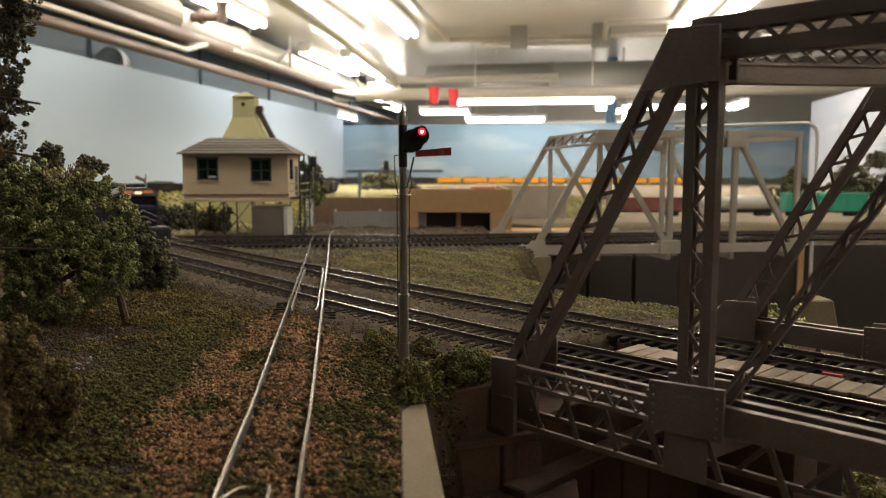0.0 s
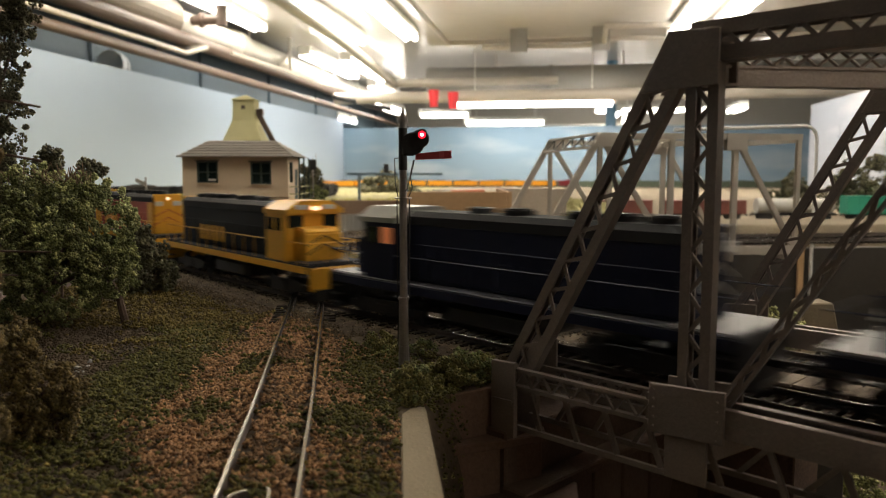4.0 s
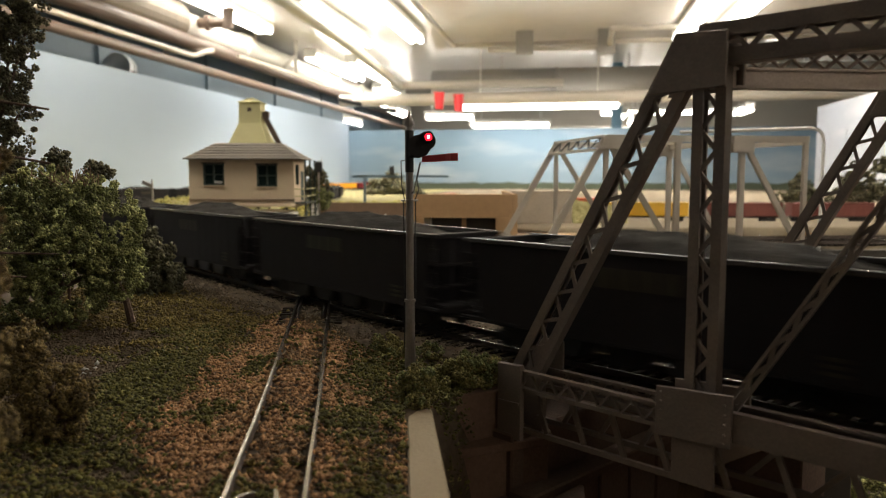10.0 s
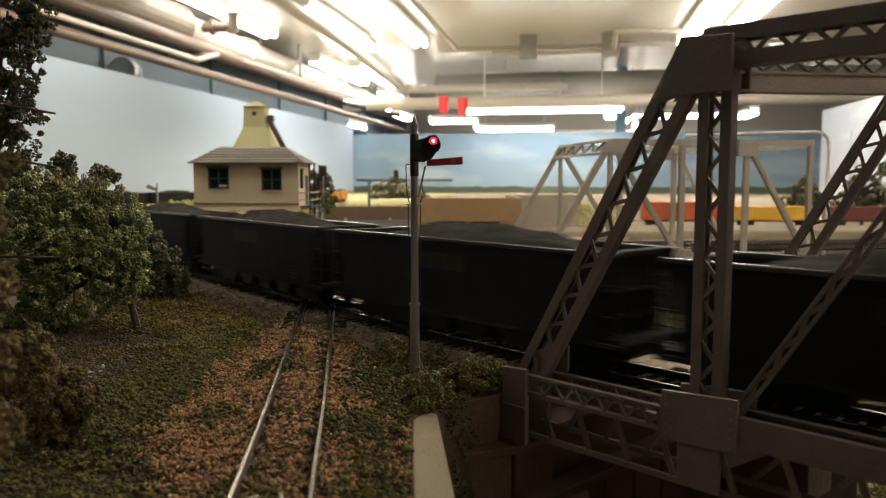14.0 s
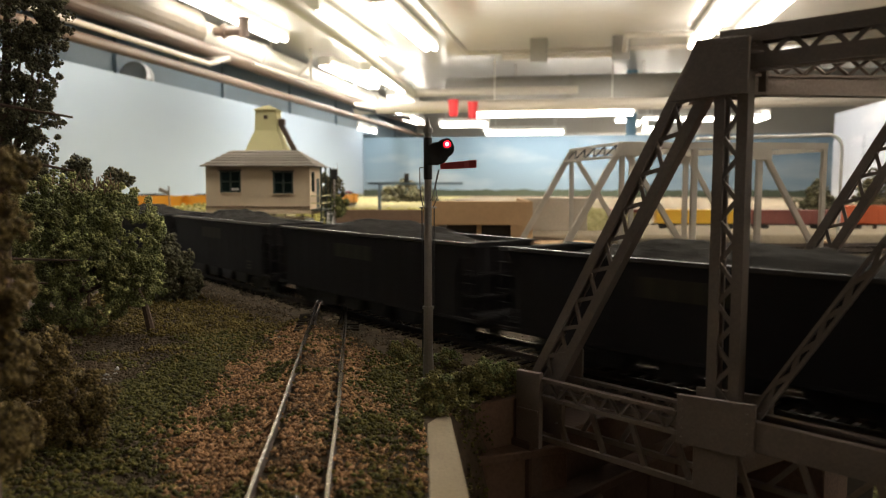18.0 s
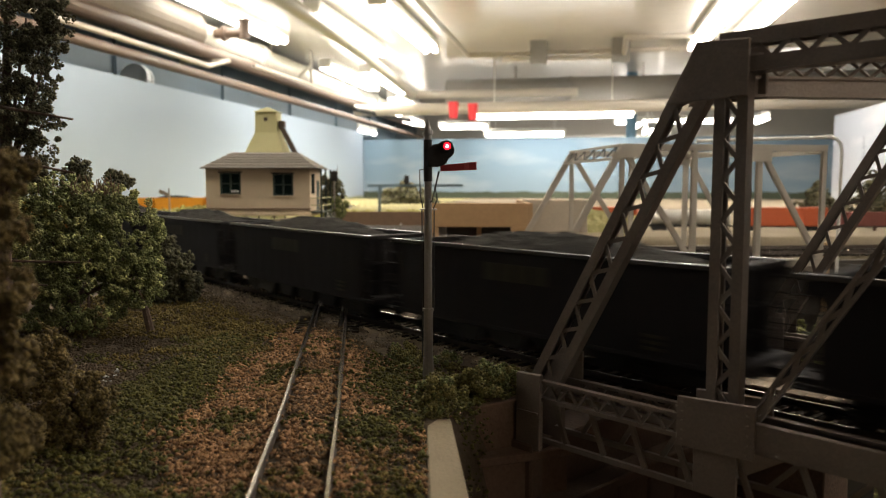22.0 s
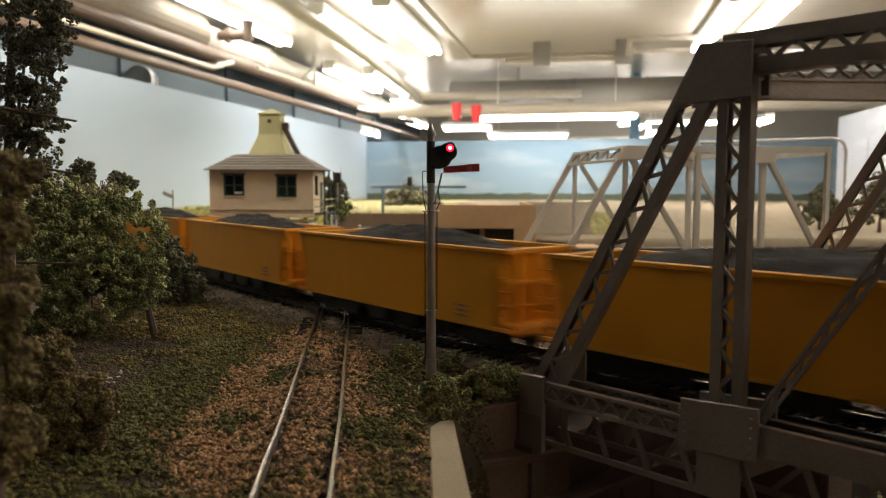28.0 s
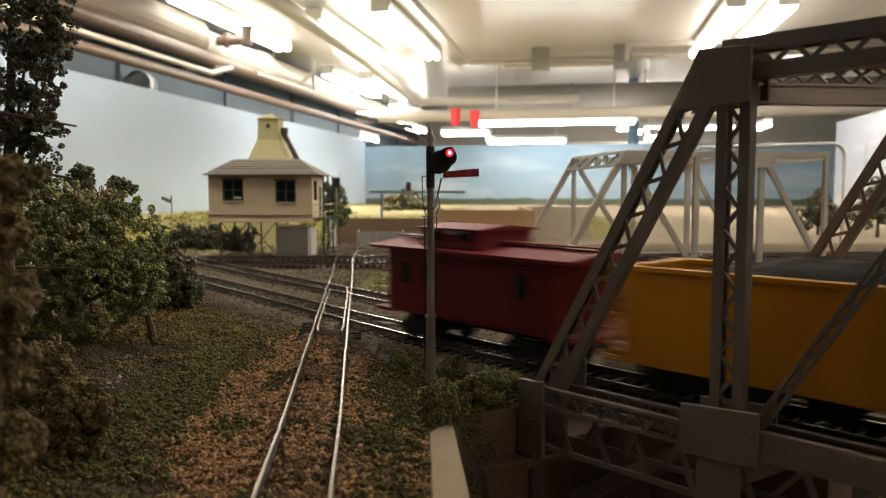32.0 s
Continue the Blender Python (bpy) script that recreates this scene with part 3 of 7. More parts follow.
def gorge_depth(x, y):
    """How far inside the gorge a point lies (metres; negative: outside)."""
    p = np.stack([x, y], -1)
    g = np.array(GORGE)
    inside = np.zeros(x.shape, bool)
    best = np.full(x.shape, 9.0)
    for a, b in zip(g, np.roll(g, -1, axis=0)):
        ab = b - a
        t = np.clip(((p - a) @ ab) / (ab @ ab), 0, 1)
        best = np.minimum(best, np.linalg.norm(p - a - t[..., None] * ab, axis=-1))
        hit = ((a[1] > p[..., 1]) != (b[1] > p[..., 1])) & (p[..., 0] < (b[0] - a[0]) * (p[..., 1] - a[1]) / (b[1] - a[1] + 1e-12) + a[0])
        inside ^= hit
    return np.where(inside, best, -best)


def wave(x, y, f, ph=0.0):
    return np.sin(x * f + ph) * np.cos(y * f * 1.13 + ph * 2) + 0.5 * np.sin(x * f * 2.3 + y * f * 1.7 + ph)


def near_line(x, y, line, reach):
    """The distance to a line of track, cut off at reach."""
    sel = line[::2, :2]
    lo, hi = np.array([x.min(), y.min()]) - reach, np.array([x.max(), y.max()]) + reach
    sel = sel[((sel >= lo) & (sel <= hi)).all(1)]
    best = np.full(x.shape, reach)
    for q in sel:
        best = np.minimum(best, np.hypot(x - q[0], y - q[1]))
    return best


def level(x, y):
    """The height of the scenery at a place."""
    far = np.clip((y - 1.2) / 2.5, 0, 1)
    right = np.clip((y - 0.98) / 0.05, 0, 1) * np.clip((x - 0.0) / 0.12, 0, 1)
    z = -0.0062 - 0.030 * np.maximum(far, right * 0.95) + 0.0007 * wave(x, y, 90) * (1 + 2 * np.clip(y, 0, 2))
    hill = np.exp(-(((x + 0.52) / 0.16) ** 2 + ((y - 1.62) / 0.2) ** 2))
    z = z + 0.03 * hill
    bank = np.exp(-(((x - 0.005) / 0.045) ** 2 + ((y - 0.56) / 0.09) ** 2))
    z = z + 0.004 * bank
    for line, reach, top in ((LINE_A, 0.03, 0.0037), (LINE_B, 0.03, 0.0037), (SPUR, 0.026, 0.0042)):
        d = near_line(x, y, line, 0.05)
        bed = np.clip((0.034 - d) / 0.016, 0, 1) if line is not SPUR else np.clip((0.026 - d) / 0.02, 0, 1) * np.clip((0.47 - y) / 0.08, 0, 1)
        z = np.maximum(z, np.where((y < 1.2) & (y > -0.3), -0.0062 + top * bed, z))
    d = gorge_depth(x, y)
    drop = np.clip((d + 0.012) / (0.018 + 0.032 * np.clip((y - 0.27) / 0.06, 0, 1)), 0, 1)
    return z - 0.17 * drop * drop * (3 - 2 * drop)


xs = np.unique(np.round(np.concatenate([np.linspace(-3.0, -0.6, 30), np.arange(-0.6, 0.5, 0.007), np.linspace(0.5, 1.6, 60), np.linspace(1.6, 3.2, 18)]), 5))
ys = np.unique(np.round(np.concatenate([np.linspace(-4.0, -0.2, 40), np.arange(-0.2, 1.2, 0.007), np.linspace(1.2, 5.6, 90)]), 5))
GX, GY = np.meshgrid(xs, ys)
GZ = level(GX, GY)
gme = bpy.data.meshes.new("ground")
nx, ny = len(xs), len(ys)
quad = [(j * nx + i, j * nx + i + 1, (j + 1) * nx + i + 1, (j + 1) * nx + i) for j in range(ny - 1) for i in range(nx - 1)]
gme.from_pydata(np.stack([GX, GY, GZ], -1).reshape(-1, 3).tolist(), [], quad)
gme.materials.append(M["ground"])
gme.materials.append(M["yard_dirt"])
gme.materials.append(M["field"])
gme.materials.append(M["gravel_brown"])
mid = np.array([p.center[:2] for p in gme.polygons])
bed_d = np.minimum(near_line(mid[:, 0], mid[:, 1], LINE_A, 0.06), near_line(mid[:, 0], mid[:, 1], LINE_B, 0.06))
on_bed = (bed_d < 0.021) & (mid[:, 1] > 0.24) & (mid[:, 1] < 0.95) & (gorge_depth(mid[:, 0], mid[:, 1]) < 0.004)
for p in gme.polygons:
    c = p.center
    if on_bed[p.index]:
        p.material_index = 3
        continue
    if c.y > 1.03 and c.x > 0.02 + 0.05 * math.sin(c.y * 5):
        p.material_index = 1
    elif c.y > 0.8 + 0.06 * math.sin(c.x * 19) and c.x < -0.18 + 0.15 * math.sin(c.y * 4) * (c.y > 1.2) + (0.2 if c.y > 1.5 else 0):
        p.material_index = 2

for p in gme.polygons:
    p.use_smooth = True
tagged(new("ground", gme), "brown scenery base of the model railway with a gorge", "ground", kind="structure")


# ---------------------------------------------------------------- track
def sweep(bm, line, profile):
    """A profile (across, up) drawn along a line."""
    t = np.gradient(line, axis=0)
    t /= np.linalg.norm(t, axis=1)[:, None] + 1e-12
    rows = []
    for p, d in zip(line, t):
        side = Vector((d[1], -d[0], 0)).normalized()
        rows.append([bm.verts.new(Vector(p) + side * a + Vector((0, 0, h))) for a, h in profile])
    n = len(profile)
    for a, b in zip(rows, rows[1:]):
        for i in range(n):
            bm.faces.new((a[i], a[(i + 1) % n], b[(i + 1) % n], b[i]))
    bm.faces.new(rows[0])
    bm.faces.new(rows[-1][::-1])
    bmesh.ops.recalc_face_normals(bm, faces=bm.faces[:])
    return bm


RAIL = [(-0.0008, -0.0021), (0.0008, -0.0021), (0.0003, -0.0015), (0.0003, -0.0008), (0.00038, -0.0006), (0.00038, 0), (-0.00038, 0), (-0.00038, -0.0006),
        (-0.0003, -0.0008), (-0.0003, -0.0015)]
tie_mesh = bx((0.0026, 0.030, 0.0018), (0, 0, -0.0030), bevel=0.0002)
TIE = bpy.data.meshes.new("tie")
tie_mesh.to_mesh(TIE)
tie_mesh.free()
TIE.materials.append(M["tie"])


def offset(line, d):
    t = np.gradient(line, axis=0)
    t /= np.linalg.norm(t, axis=1)[:, None] + 1e-12
    return line + np.stack([t[:, 1], -t[:, 0], t[:, 2] * 0], 1) * d


def rail_part(name, line, parent=None):
    """A rail: bright on top, brown at its sides."""
    ob = part(name, sweep(bmesh.new(), line, RAIL), "rail_side", parent)
    ob.data.materials.append(M["rail"])
    for f in ob.data.polygons:
        if f.normal.z > 0.9:
            f.material_index = 1
    return ob


def track(label, line, ties=(0, 0), first=0, last=None):
    """A track with its two rails; ties from one point of the line to another are pieces of their own, the others one mesh."""
    ob = empty("railway_track", label, "railway track", "tracks of the layout")
    for side in (-1, 1):
        rail_part("rail", offset(line, side * 0.00825)[::2], ob)
    t = np.gradient(line, axis=0)
    rest = bmesh.new()
    for i in range(first, last or len(line)):
        q, a = line[i], math.atan2(t[i][1], t[i][0]) + random.uniform(-0.02, 0.02)
        m = Matrix.Translation(q) @ Matrix.Rotation(a, 4, "Z") @ Matrix.Translation((0, random.uniform(-0.0006, 0.0006), 0))
        if ties[0] <= i < ties[1]:
            c = new("tie", TIE)
            c.parent, c.matrix_basis = ob, m
        elif abs(q[0]) < 1.2 and -0.3 < q[1] < 1.3:
            box(rest, (0.0026, 0.030, 0.0018), m @ Vector((0, 0, -0.003)), m.to_3x3())
    if len(rest.verts):
        far = part("tie_bed", rest, "tie", ob)
        far["kind"] = "stuff"
    else:
        rest.free()
    return ob


def nearest(line, x, y):
    return int(np.argmin(np.hypot(line[:, 0] - x, line[:, 1] - y)))


ia = nearest(LINE_A, -0.25, 0.63)
track("nickel-silver rails on dark wooden ties, near main line", LINE_A, (ia, ia + 150))
ib = nearest(LINE_B, -0.25, 0.71)
track("nickel-silver rails on dark wooden ties, far main line", LINE_B, (ib, ib + 150))
track("shiny spur rails half buried in coloured turf", SPUR, (nearest(SPUR, -0.064, 0.345), nearest(SPUR, -0.0714, 0.397)), nearest(SPUR, -0.064, 0.345), nearest(SPUR, -0.0714, 0.397))
track("weathered rails of a crossing branch line", CROSS_1)
track("weathered rails of a crossing branch line", CROSS_2)

# ---------------------------------------------------------------- the truss bridge nearest the camera
NEAR_N, FAR_N = 0.1915, 0.3113
D2, N2 = Vector((0.70, -0.714, 0)).normalized(), Vector((0.714, 0.70, 0)).normalized()
BR = Matrix(((D2.x, N2.x, 0, 0), (D2.y, N2.y, 0, 0), (0, 0, 1, 0), (0, 0, 0, 1)))


def laced(name, parent, material, a, b, n, width, depth, bar, pitch=0.0055, up=(0, 0, 1), flip=0, pieces=True):
    """A built-up truss member in the plane at n: two bars with zigzag lacing before and behind. a, b: (s, z) of its axis."""
    a3, b3 = Vector((a[0], n, a[1])), Vector((b[0], n, b[1]))
    x = (b3 - a3).normalized()
    across = Vector((0, 1, 0)).cross(x).normalized()
    rot = Matrix((x, Vector((0, 1, 0)), across)).transposed().to_4x4()
    ln = (b3 - a3).length
    t, ob = 0.0008, None
    for sgn in (-1, 1):
        # a channel: its web outside, its flanges turned in
        w0, w1, h = sgn * width / 2, sgn * (width / 2 - bar), depth / 2
        prof = [(-h, w0), (h, w0), (h, w1), (h - t, w1), (h - t, w0 - sgn * t), (-h + t, w0 - sgn * t), (-h + t, w1), (-h, w1)]
        bm = bmesh.new()
        prism(bm, prof, 0, ln, Matrix.Translation(a3) @ rot @ Matrix(((0, 0, 1, 0), (1, 0, 0, 0), (0, 1, 0, 0), (0, 0, 0, 1))))
        c = part(name if ob is None else "channel", bm, material, parent if ob is None else ob)
        ob = ob or c
    lace = bmesh.new()
    k = max(2, int(ln / pitch))
    w = across * (width / 2 - bar * 0.8)
    a3 = a3 + Vector((0, -depth / 2 + 0.0005, 0))
    for i in range(k):
        s = 1 if (i + flip) % 2 else -1
        u, v = a3 + x * ln * i / k, a3 + x * ln * (i + 1) / k
        if n == NEAR_N:
            part("lacing_bar", beam(bmesh.new(), u + w * s, v - w * s, 0.0006, 0.0012, up=across), material, ob)
        else:
            beam(lace, u + w * s, v - w * s, 0.0006, 0.0012, up=across)
    if n == NEAR_N:
        lace.free()
        return ob
    part("lacing", lace, material, ob)["kind"] = "stuff"
    return ob


def plate(name, parent, material, poly, n, thick=0.0012, label=""):
    bm = bmesh.new()
    prism(bm, poly, -thick / 2, thick / 2, Matrix(((1, 0, 0, 0), (0, 0, 1, n), (0, 1, 0, 0), (0, 0, 0, 1))))
    bmesh.ops.bevel(bm, geom=bm.edges[:], offset=0.00015, segments=1, affect="EDGES")
    return part(name, bm, material, parent, label)


def truss(parent, n, shift, material, panels=5, first=0.063, panel=0.072, height=0.098, foot=-0.160, face=-1, low=True):
    """One side of a through truss, with its chords, posts, diagonals and gusset plates."""
    s0 = foot + shift
    nodes = [s0, s0 + first] + [s0 + first + panel * (i + 1) for i in range(panels - 2)]
    nodes.append(nodes[-1] + first)
    top = nodes[1:-1]
    fn = n + face * 0.0052
    laced("end_post", parent, material, (nodes[0], -0.002), (top[0] - 0.0085, height - 0.003), n, 0.0106, 0.0036, 0.0030)
    laced("end_post", parent, material, (nodes[-1], -0.002), (top[-1] + 0.0085, height - 0.003), n, 0.0106, 0.0036, 0.0030, flip=1)
    laced("top_chord", parent, material, (top[0] - 0.003, height + 0.0012), (top[-1] + 0.003, height + 0.0012), n, 0.0105, 0.006, 0.0038, pitch=0.0045)
    for i, s in enumerate(top):
        laced("post", parent, material, (s, 0.0), (s, height - 0.004), n, 0.0092, 0.0036, 0.0029)
        for o in (0, 1):
            f2 = n + (face * 0.0052 if o == 0 else -face * 0.0052)
            if i == 0:
                pl = [(s - 0.0158, height - 0.0110), (s - 0.0080, height + 0.0046), (s + 0.0062, height + 0.0038), (s + 0.0062, height - 0.0102)]
            elif i == len(top) - 1:
                pl = [(s + 0.0158, height - 0.0110), (s + 0.0080, height + 0.0046), (s - 0.0062, height + 0.0038), (s - 0.0062, height - 0.0102)]
            else:
                pl = [(s - 0.013, height - 0.004), (s - 0.013, height + 0.006), (s + 0.013, height + 0.006), (s + 0.013, height - 0.004), (s + 0.005, height - 0.013), (s - 0.005, height - 0.013)]
            plate("gusset", parent, material, pl, f2)
            plate("gusset", parent, material, [(s - 0.0108, -0.0062), (s - 0.0108, 0.0076), (s + 0.0110, 0.0090), (s + 0.0110, -0.0052)], f2)
        if low:
            plate("hanger_plate", parent, material, [(s - 0.0060, -0.0180), (s - 0.0060, -0.0050), (s + 0.0062, -0.0044), (s + 0.0062, -0.0180)], n + face * 0.0046)
    mid = (len(top) - 1) / 2
    for i in range(len(top) - 1):
        up = i < mid
        a, b = (top[i] + 0.0082, 0.004), (top[i + 1] - 0.0086, height - 0.006)
        if not up:
            a, b = (top[i] + 0.006, height - 0.006), (top[i + 1] - 0.006, 0.004)
        laced("diagonal", parent, material, a, b, n, 0.0034, 0.0016, 0.0009, pitch=0.0052)
    # bottom chord: two channels with lacing across their top, and a light lattice below
    for e in (-1, 1):
        prof = [(e * 0.0050, -0.0034), (e * 0.0050, 0.0044), (e * 0.0026, 0.0044), (e * 0.0026, 0.0036), (e * 0.0043, 0.0036), (e * 0.0043, -0.0027), (e * 0.0030, -0.0027), (e * 0.0030, -0.0034)]
        ch = bmesh.new()
        prism(ch, prof, nodes[1] - 0.012 if n == NEAR_N else nodes[0] + 0.004, nodes[-1] - 0.004, Matrix(((0, 0, 1, 0), (1, 0, 0, n), (0, 1, 0, 0), (0, 0, 0, 1))))
        part("bottom_chord", ch, material, parent)
        # the first panel's chord is an open lattice between two angles
        if n != NEAR_N:
            continue
        for z, h in ((0.0021, 0.0010), (-0.0036, 0.0012)):
            part("chord_angle", beam(bmesh.new(), (nodes[0] + 0.003, n + e * 0.0046, z), (nodes[1] - 0.011, n + e * 0.0046, z), 0.0022, h), material, parent)
        k = 13
        for i in range(k):
            p, q = (nodes[0] + 0.003 + (first - 0.014) * j / k for j in (i, i + 1))
            za, zb = (0.0019, -0.0032) if i % 2 else (-0.0032, 0.0019)
            part("chord_lacing_bar", beam(bmesh.new(), (p, n + e * 0.0050, za), (q, n + e * 0.0050, zb), 0.0006, 0.0010, up=(0, 1, 0)), material, parent)
    if low:
        for off, zz in ((0.0034, -0.0176), (-0.0034, -0.0150)):
            lw = beam(bmesh.new(), (nodes[0] + 0.003, n + face * off, zz), (nodes[-1] - 0.003, n + face * off, zz), 0.0014, 0.0016)
            part("lower_rail", lw, material, parent)
        s = nodes[0] + 0.0075
        while s < nodes[-1] - 0.02:
            step = 0.0142 if s < nodes[1] - 0.02 else 0.0175
            part("lower_brace", beam(bmesh.new(), (s, n + face * 0.0034, -0.0036), (s + 0.0052, n + face * 0.0034, -0.0166), 0.001, 0.0016), material, parent)
            part("lower_brace", beam(bmesh.new(), (s + step - 0.001, n - face * 0.0034, -0.0036), (s + 0.0066, n - face * 0.0034, -0.0146), 0.001, 0.0014), material, parent)
            s += step
    plate("shoe_plate", parent, material, [(s0 - 0.0056, -0.0205), (s0 - 0.0056, 0.0040), (s0 + 0.0042, 0.0044), (s0 + 0.0042, -0.0205)], n + face * 0.0058, 0.002)
    plate("shoe_side", parent, material, [(s0 - 0.0056, -0.0205), (s0 - 0.0056, 0.0040), (s0 + 0.0042, 0.0044), (s0 + 0.0042, -0.0205)], n - face * 0.0058, 0.002)
    part("cover_strip", beam(bmesh.new(), (s0 - 0.0050, n + face * 0.0070, -0.0085), (s0 + 0.0038, n + face * 0.0070, -0.0083), 0.0006, 0.0007), material, parent)
    for s in top:
        part("cover_strip", beam(bmesh.new(), (s, n + face * 0.0062, -0.0050), (s, n + face * 0.0062, 0.0078), 0.0007, 0.0005), material, parent)
        for k in range(5):
            for e in (-1, 1):
                part("rivet", bx((0.0006, 0.0005, 0.0006), (s + e * 0.0092, n + face * 0.0060, -0.0042 + k * 0.0026), bevel=0.00015), material, parent)
    if n != NEAR_N:
        plate("foot_gusset", parent, material, [(s0 - 0.0105, -0.004), (s0 - 0.0100, -0.001), (s0 - 0.0005, 0.0115), (s0 + 0.0125, 0.0122), (s0 + 0.0125, -0.004)], n + face * 0.0070, 0.001)
    plate("foot_gusset", parent, material, [(s0 - 0.002, -0.004), (s0 - 0.0012, 0.005), (s0 + 0.004, 0.012), (s0 + 0.0125, 0.012), (s0 + 0.0125, -0.004)], n - face * 0.005, 0.001)
    return nodes


bridge = empty("truss_bridge", "dark grey-brown steel through truss bridge carrying two tracks", "bridge", m=BR)
nn = truss(bridge, NEAR_N, 0.0, "steel", face=-1)
nf = truss(bridge, FAR_N, 0.0185, "steel", face=-1)
for i in range(1, len(nn) - 1):
    fb = bmesh.new()
    beam(fb, (nn[i], NEAR_N, -0.010), (nf[i], FAR_N, -0.010), 0.0028, 0.010)
    part("floor_beam", fb, "steel", bridge)
for i in range(1, len(nn) - 2):
    for a, b in (((nn[i], NEAR_N), (nf[i + 1], FAR_N)), ((nn[i + 1], NEAR_N), (nf[i], FAR_N))):
        lt = bmesh.new()
        beam(lt, (*a, 0.0908), (*b, 0.0908), 0.0010, 0.0042)
        part("top_angle", beam(bmesh.new(), (*a, 0.0985), (*b, 0.0985), 0.0036, 0.002), "steel", bridge)
        # flanges and web take the paler steel that stands in for light on them
        for zz, ww in ((0.0884, 0.0048), (0.0932, 0.0022)):
            part("brace_flange", beam(bmesh.new(), (*a, zz), (*b, zz), ww, 0.0007), "strut_lit", bridge)
        ob = part("lateral_brace", lt, "strut_lit", bridge, "steel lateral strut, the light on its face put into a paler grey")
        A, B = Vector((*a, 0)), Vector((*b, 0))
        for k in range(24):
            p, q = A.lerp(B, k / 24), A.lerp(B, (k + 1) / 24)
            for z0, z1 in ((0.0936, 0.0982), (0.0982, 0.0936)):
                part("lacing_bar", beam(bmesh.new(), p + Vector((0, 0, z0)), q + Vector((0, 0, z1)), 0.0007, 0.0012, up=(0, 1, 0.1)), "steel", ob)
for n in (0.2255 - 0.009, 0.2255 + 0.009, 0.2774 - 0.009, 0.2774 + 0.009):
    part("stringer", beam(bmesh.new(), (nn[0] + 0.0, n, -0.0085), (nn[-1] + 0.02, n, -0.0085), 0.002, 0.008), "steel", bridge)

# ---------------------------------------------------------------- the silver bridge beyond
ang = math.radians(7.0)
BR2 = Matrix.Translation((0.082, 0.684, 0)) @ Matrix.Rotation(ang, 4, "Z")


def silver_truss(parent, n, shift, face):
    """A lighter truss with plain flat members."""
    nodes = [shift + q for q in (0.0, 0.0597, 0.1270, 0.1885, 0.2505, 0.318)]
    top = nodes[1:-1]
    Z0, Z1 = -0.0065, 0.0985

    def bar(name, a, b, w, d=0.006):
        a3, b3 = Vector((a[0], n, a[1])), Vector((b[0], n, b[1]))
        hold = bmesh.new()
        x = (b3 - a3).normalized()
        across = Vector((0, 1, 0)).cross(x).normalized()
        rot = Matrix((x, Vector((0, 1, 0)), across)).transposed().to_4x4()
        h, t, f = d / 2, 0.0008, w / 2
        prof = [(-h, -f), (-h + t, -f), (-h + t, -t), (h - t, -t), (h - t, -f), (h, -f), (h, f), (h - t, f), (h - t, t), (-h + t, t), (-h + t, f), (-h, f)]
        prism(hold, prof, 0, (b3 - a3).length, Matrix.Translation(a3) @ rot @ Matrix(((0, 0, 1, 0), (1, 0, 0, 0), (0, 1, 0, 0), (0, 0, 0, 1))))
        return part(name, hold, "steel_light", parent)

    bar("end_post", (nodes[0], Z0), (top[0], Z1), 0.0056, 0.005)
    bar("top_chord", (top[0] - 0.002, Z1), (top[-1] + 0.002, Z1), 0.0056, 0.006)
    bar("bottom_chord", (nodes[0], Z0), (nodes[-2], Z0), 0.0075, 0.006)
    for i, s in enumerate(top):
        bar("post", (s, Z0), (s, Z1), 0.0050 if i in (1, 2) else 0.0040, 0.0042)
        for f2 in (n - 0.0036, n + 0.0036):
            if i == 1:
                plate("gusset", parent, "steel_light", [(s - 0.0100, Z0 - 0.0045), (s - 0.0100, Z0 + 0.0075), (s + 0.0100, Z0 + 0.0075), (s + 0.0100, Z0 - 0.0045)], f2, 0.0008)
            if i == 0:
                plate("gusset", parent, "steel_light", [(s - 0.008, Z1 - 0.010), (s - 0.001, Z1 + 0.003), (s + 0.018, Z1 + 0.003), (s + 0.018, Z1 - 0.009)], f2, 0.0008)
            elif i == 2:
                plate("gusset", parent, "steel_light", [(s - 0.0100, Z1 - 0.0125), (s - 0.0100, Z1 + 0.003), (s + 0.0100, Z1 + 0.003), (s + 0.0100, Z1 - 0.0125)], f2, 0.0008)
    plate("foot_plate", parent, "steel_light", [(nodes[0] - 0.008, Z0 - 0.006), (nodes[0] - 0.008, Z0 + 0.004), (nodes[0] - 0.003, Z0 + 0.009), (nodes[0] + 0.009, Z0 + 0.009), (nodes[0] + 0.012, Z0 - 0.006)], n - 0.0036, 0.0008)
    bar("diagonal", (top[0], Z1), (nodes[2], Z0), 0.0046, 0.004)
    bar("diagonal", (nodes[3], Z1), (top[-1], Z0), 0.0046, 0.004)
    return nodes


bridge2 = empty("truss_bridge", "pale silver-grey truss bridge standing over the gorge", "bridge", m=BR2)
sn = silver_truss(bridge2, 0.0, 0.0, -1)
sf = silver_truss(bridge2, 0.150, -0.0055, -1)
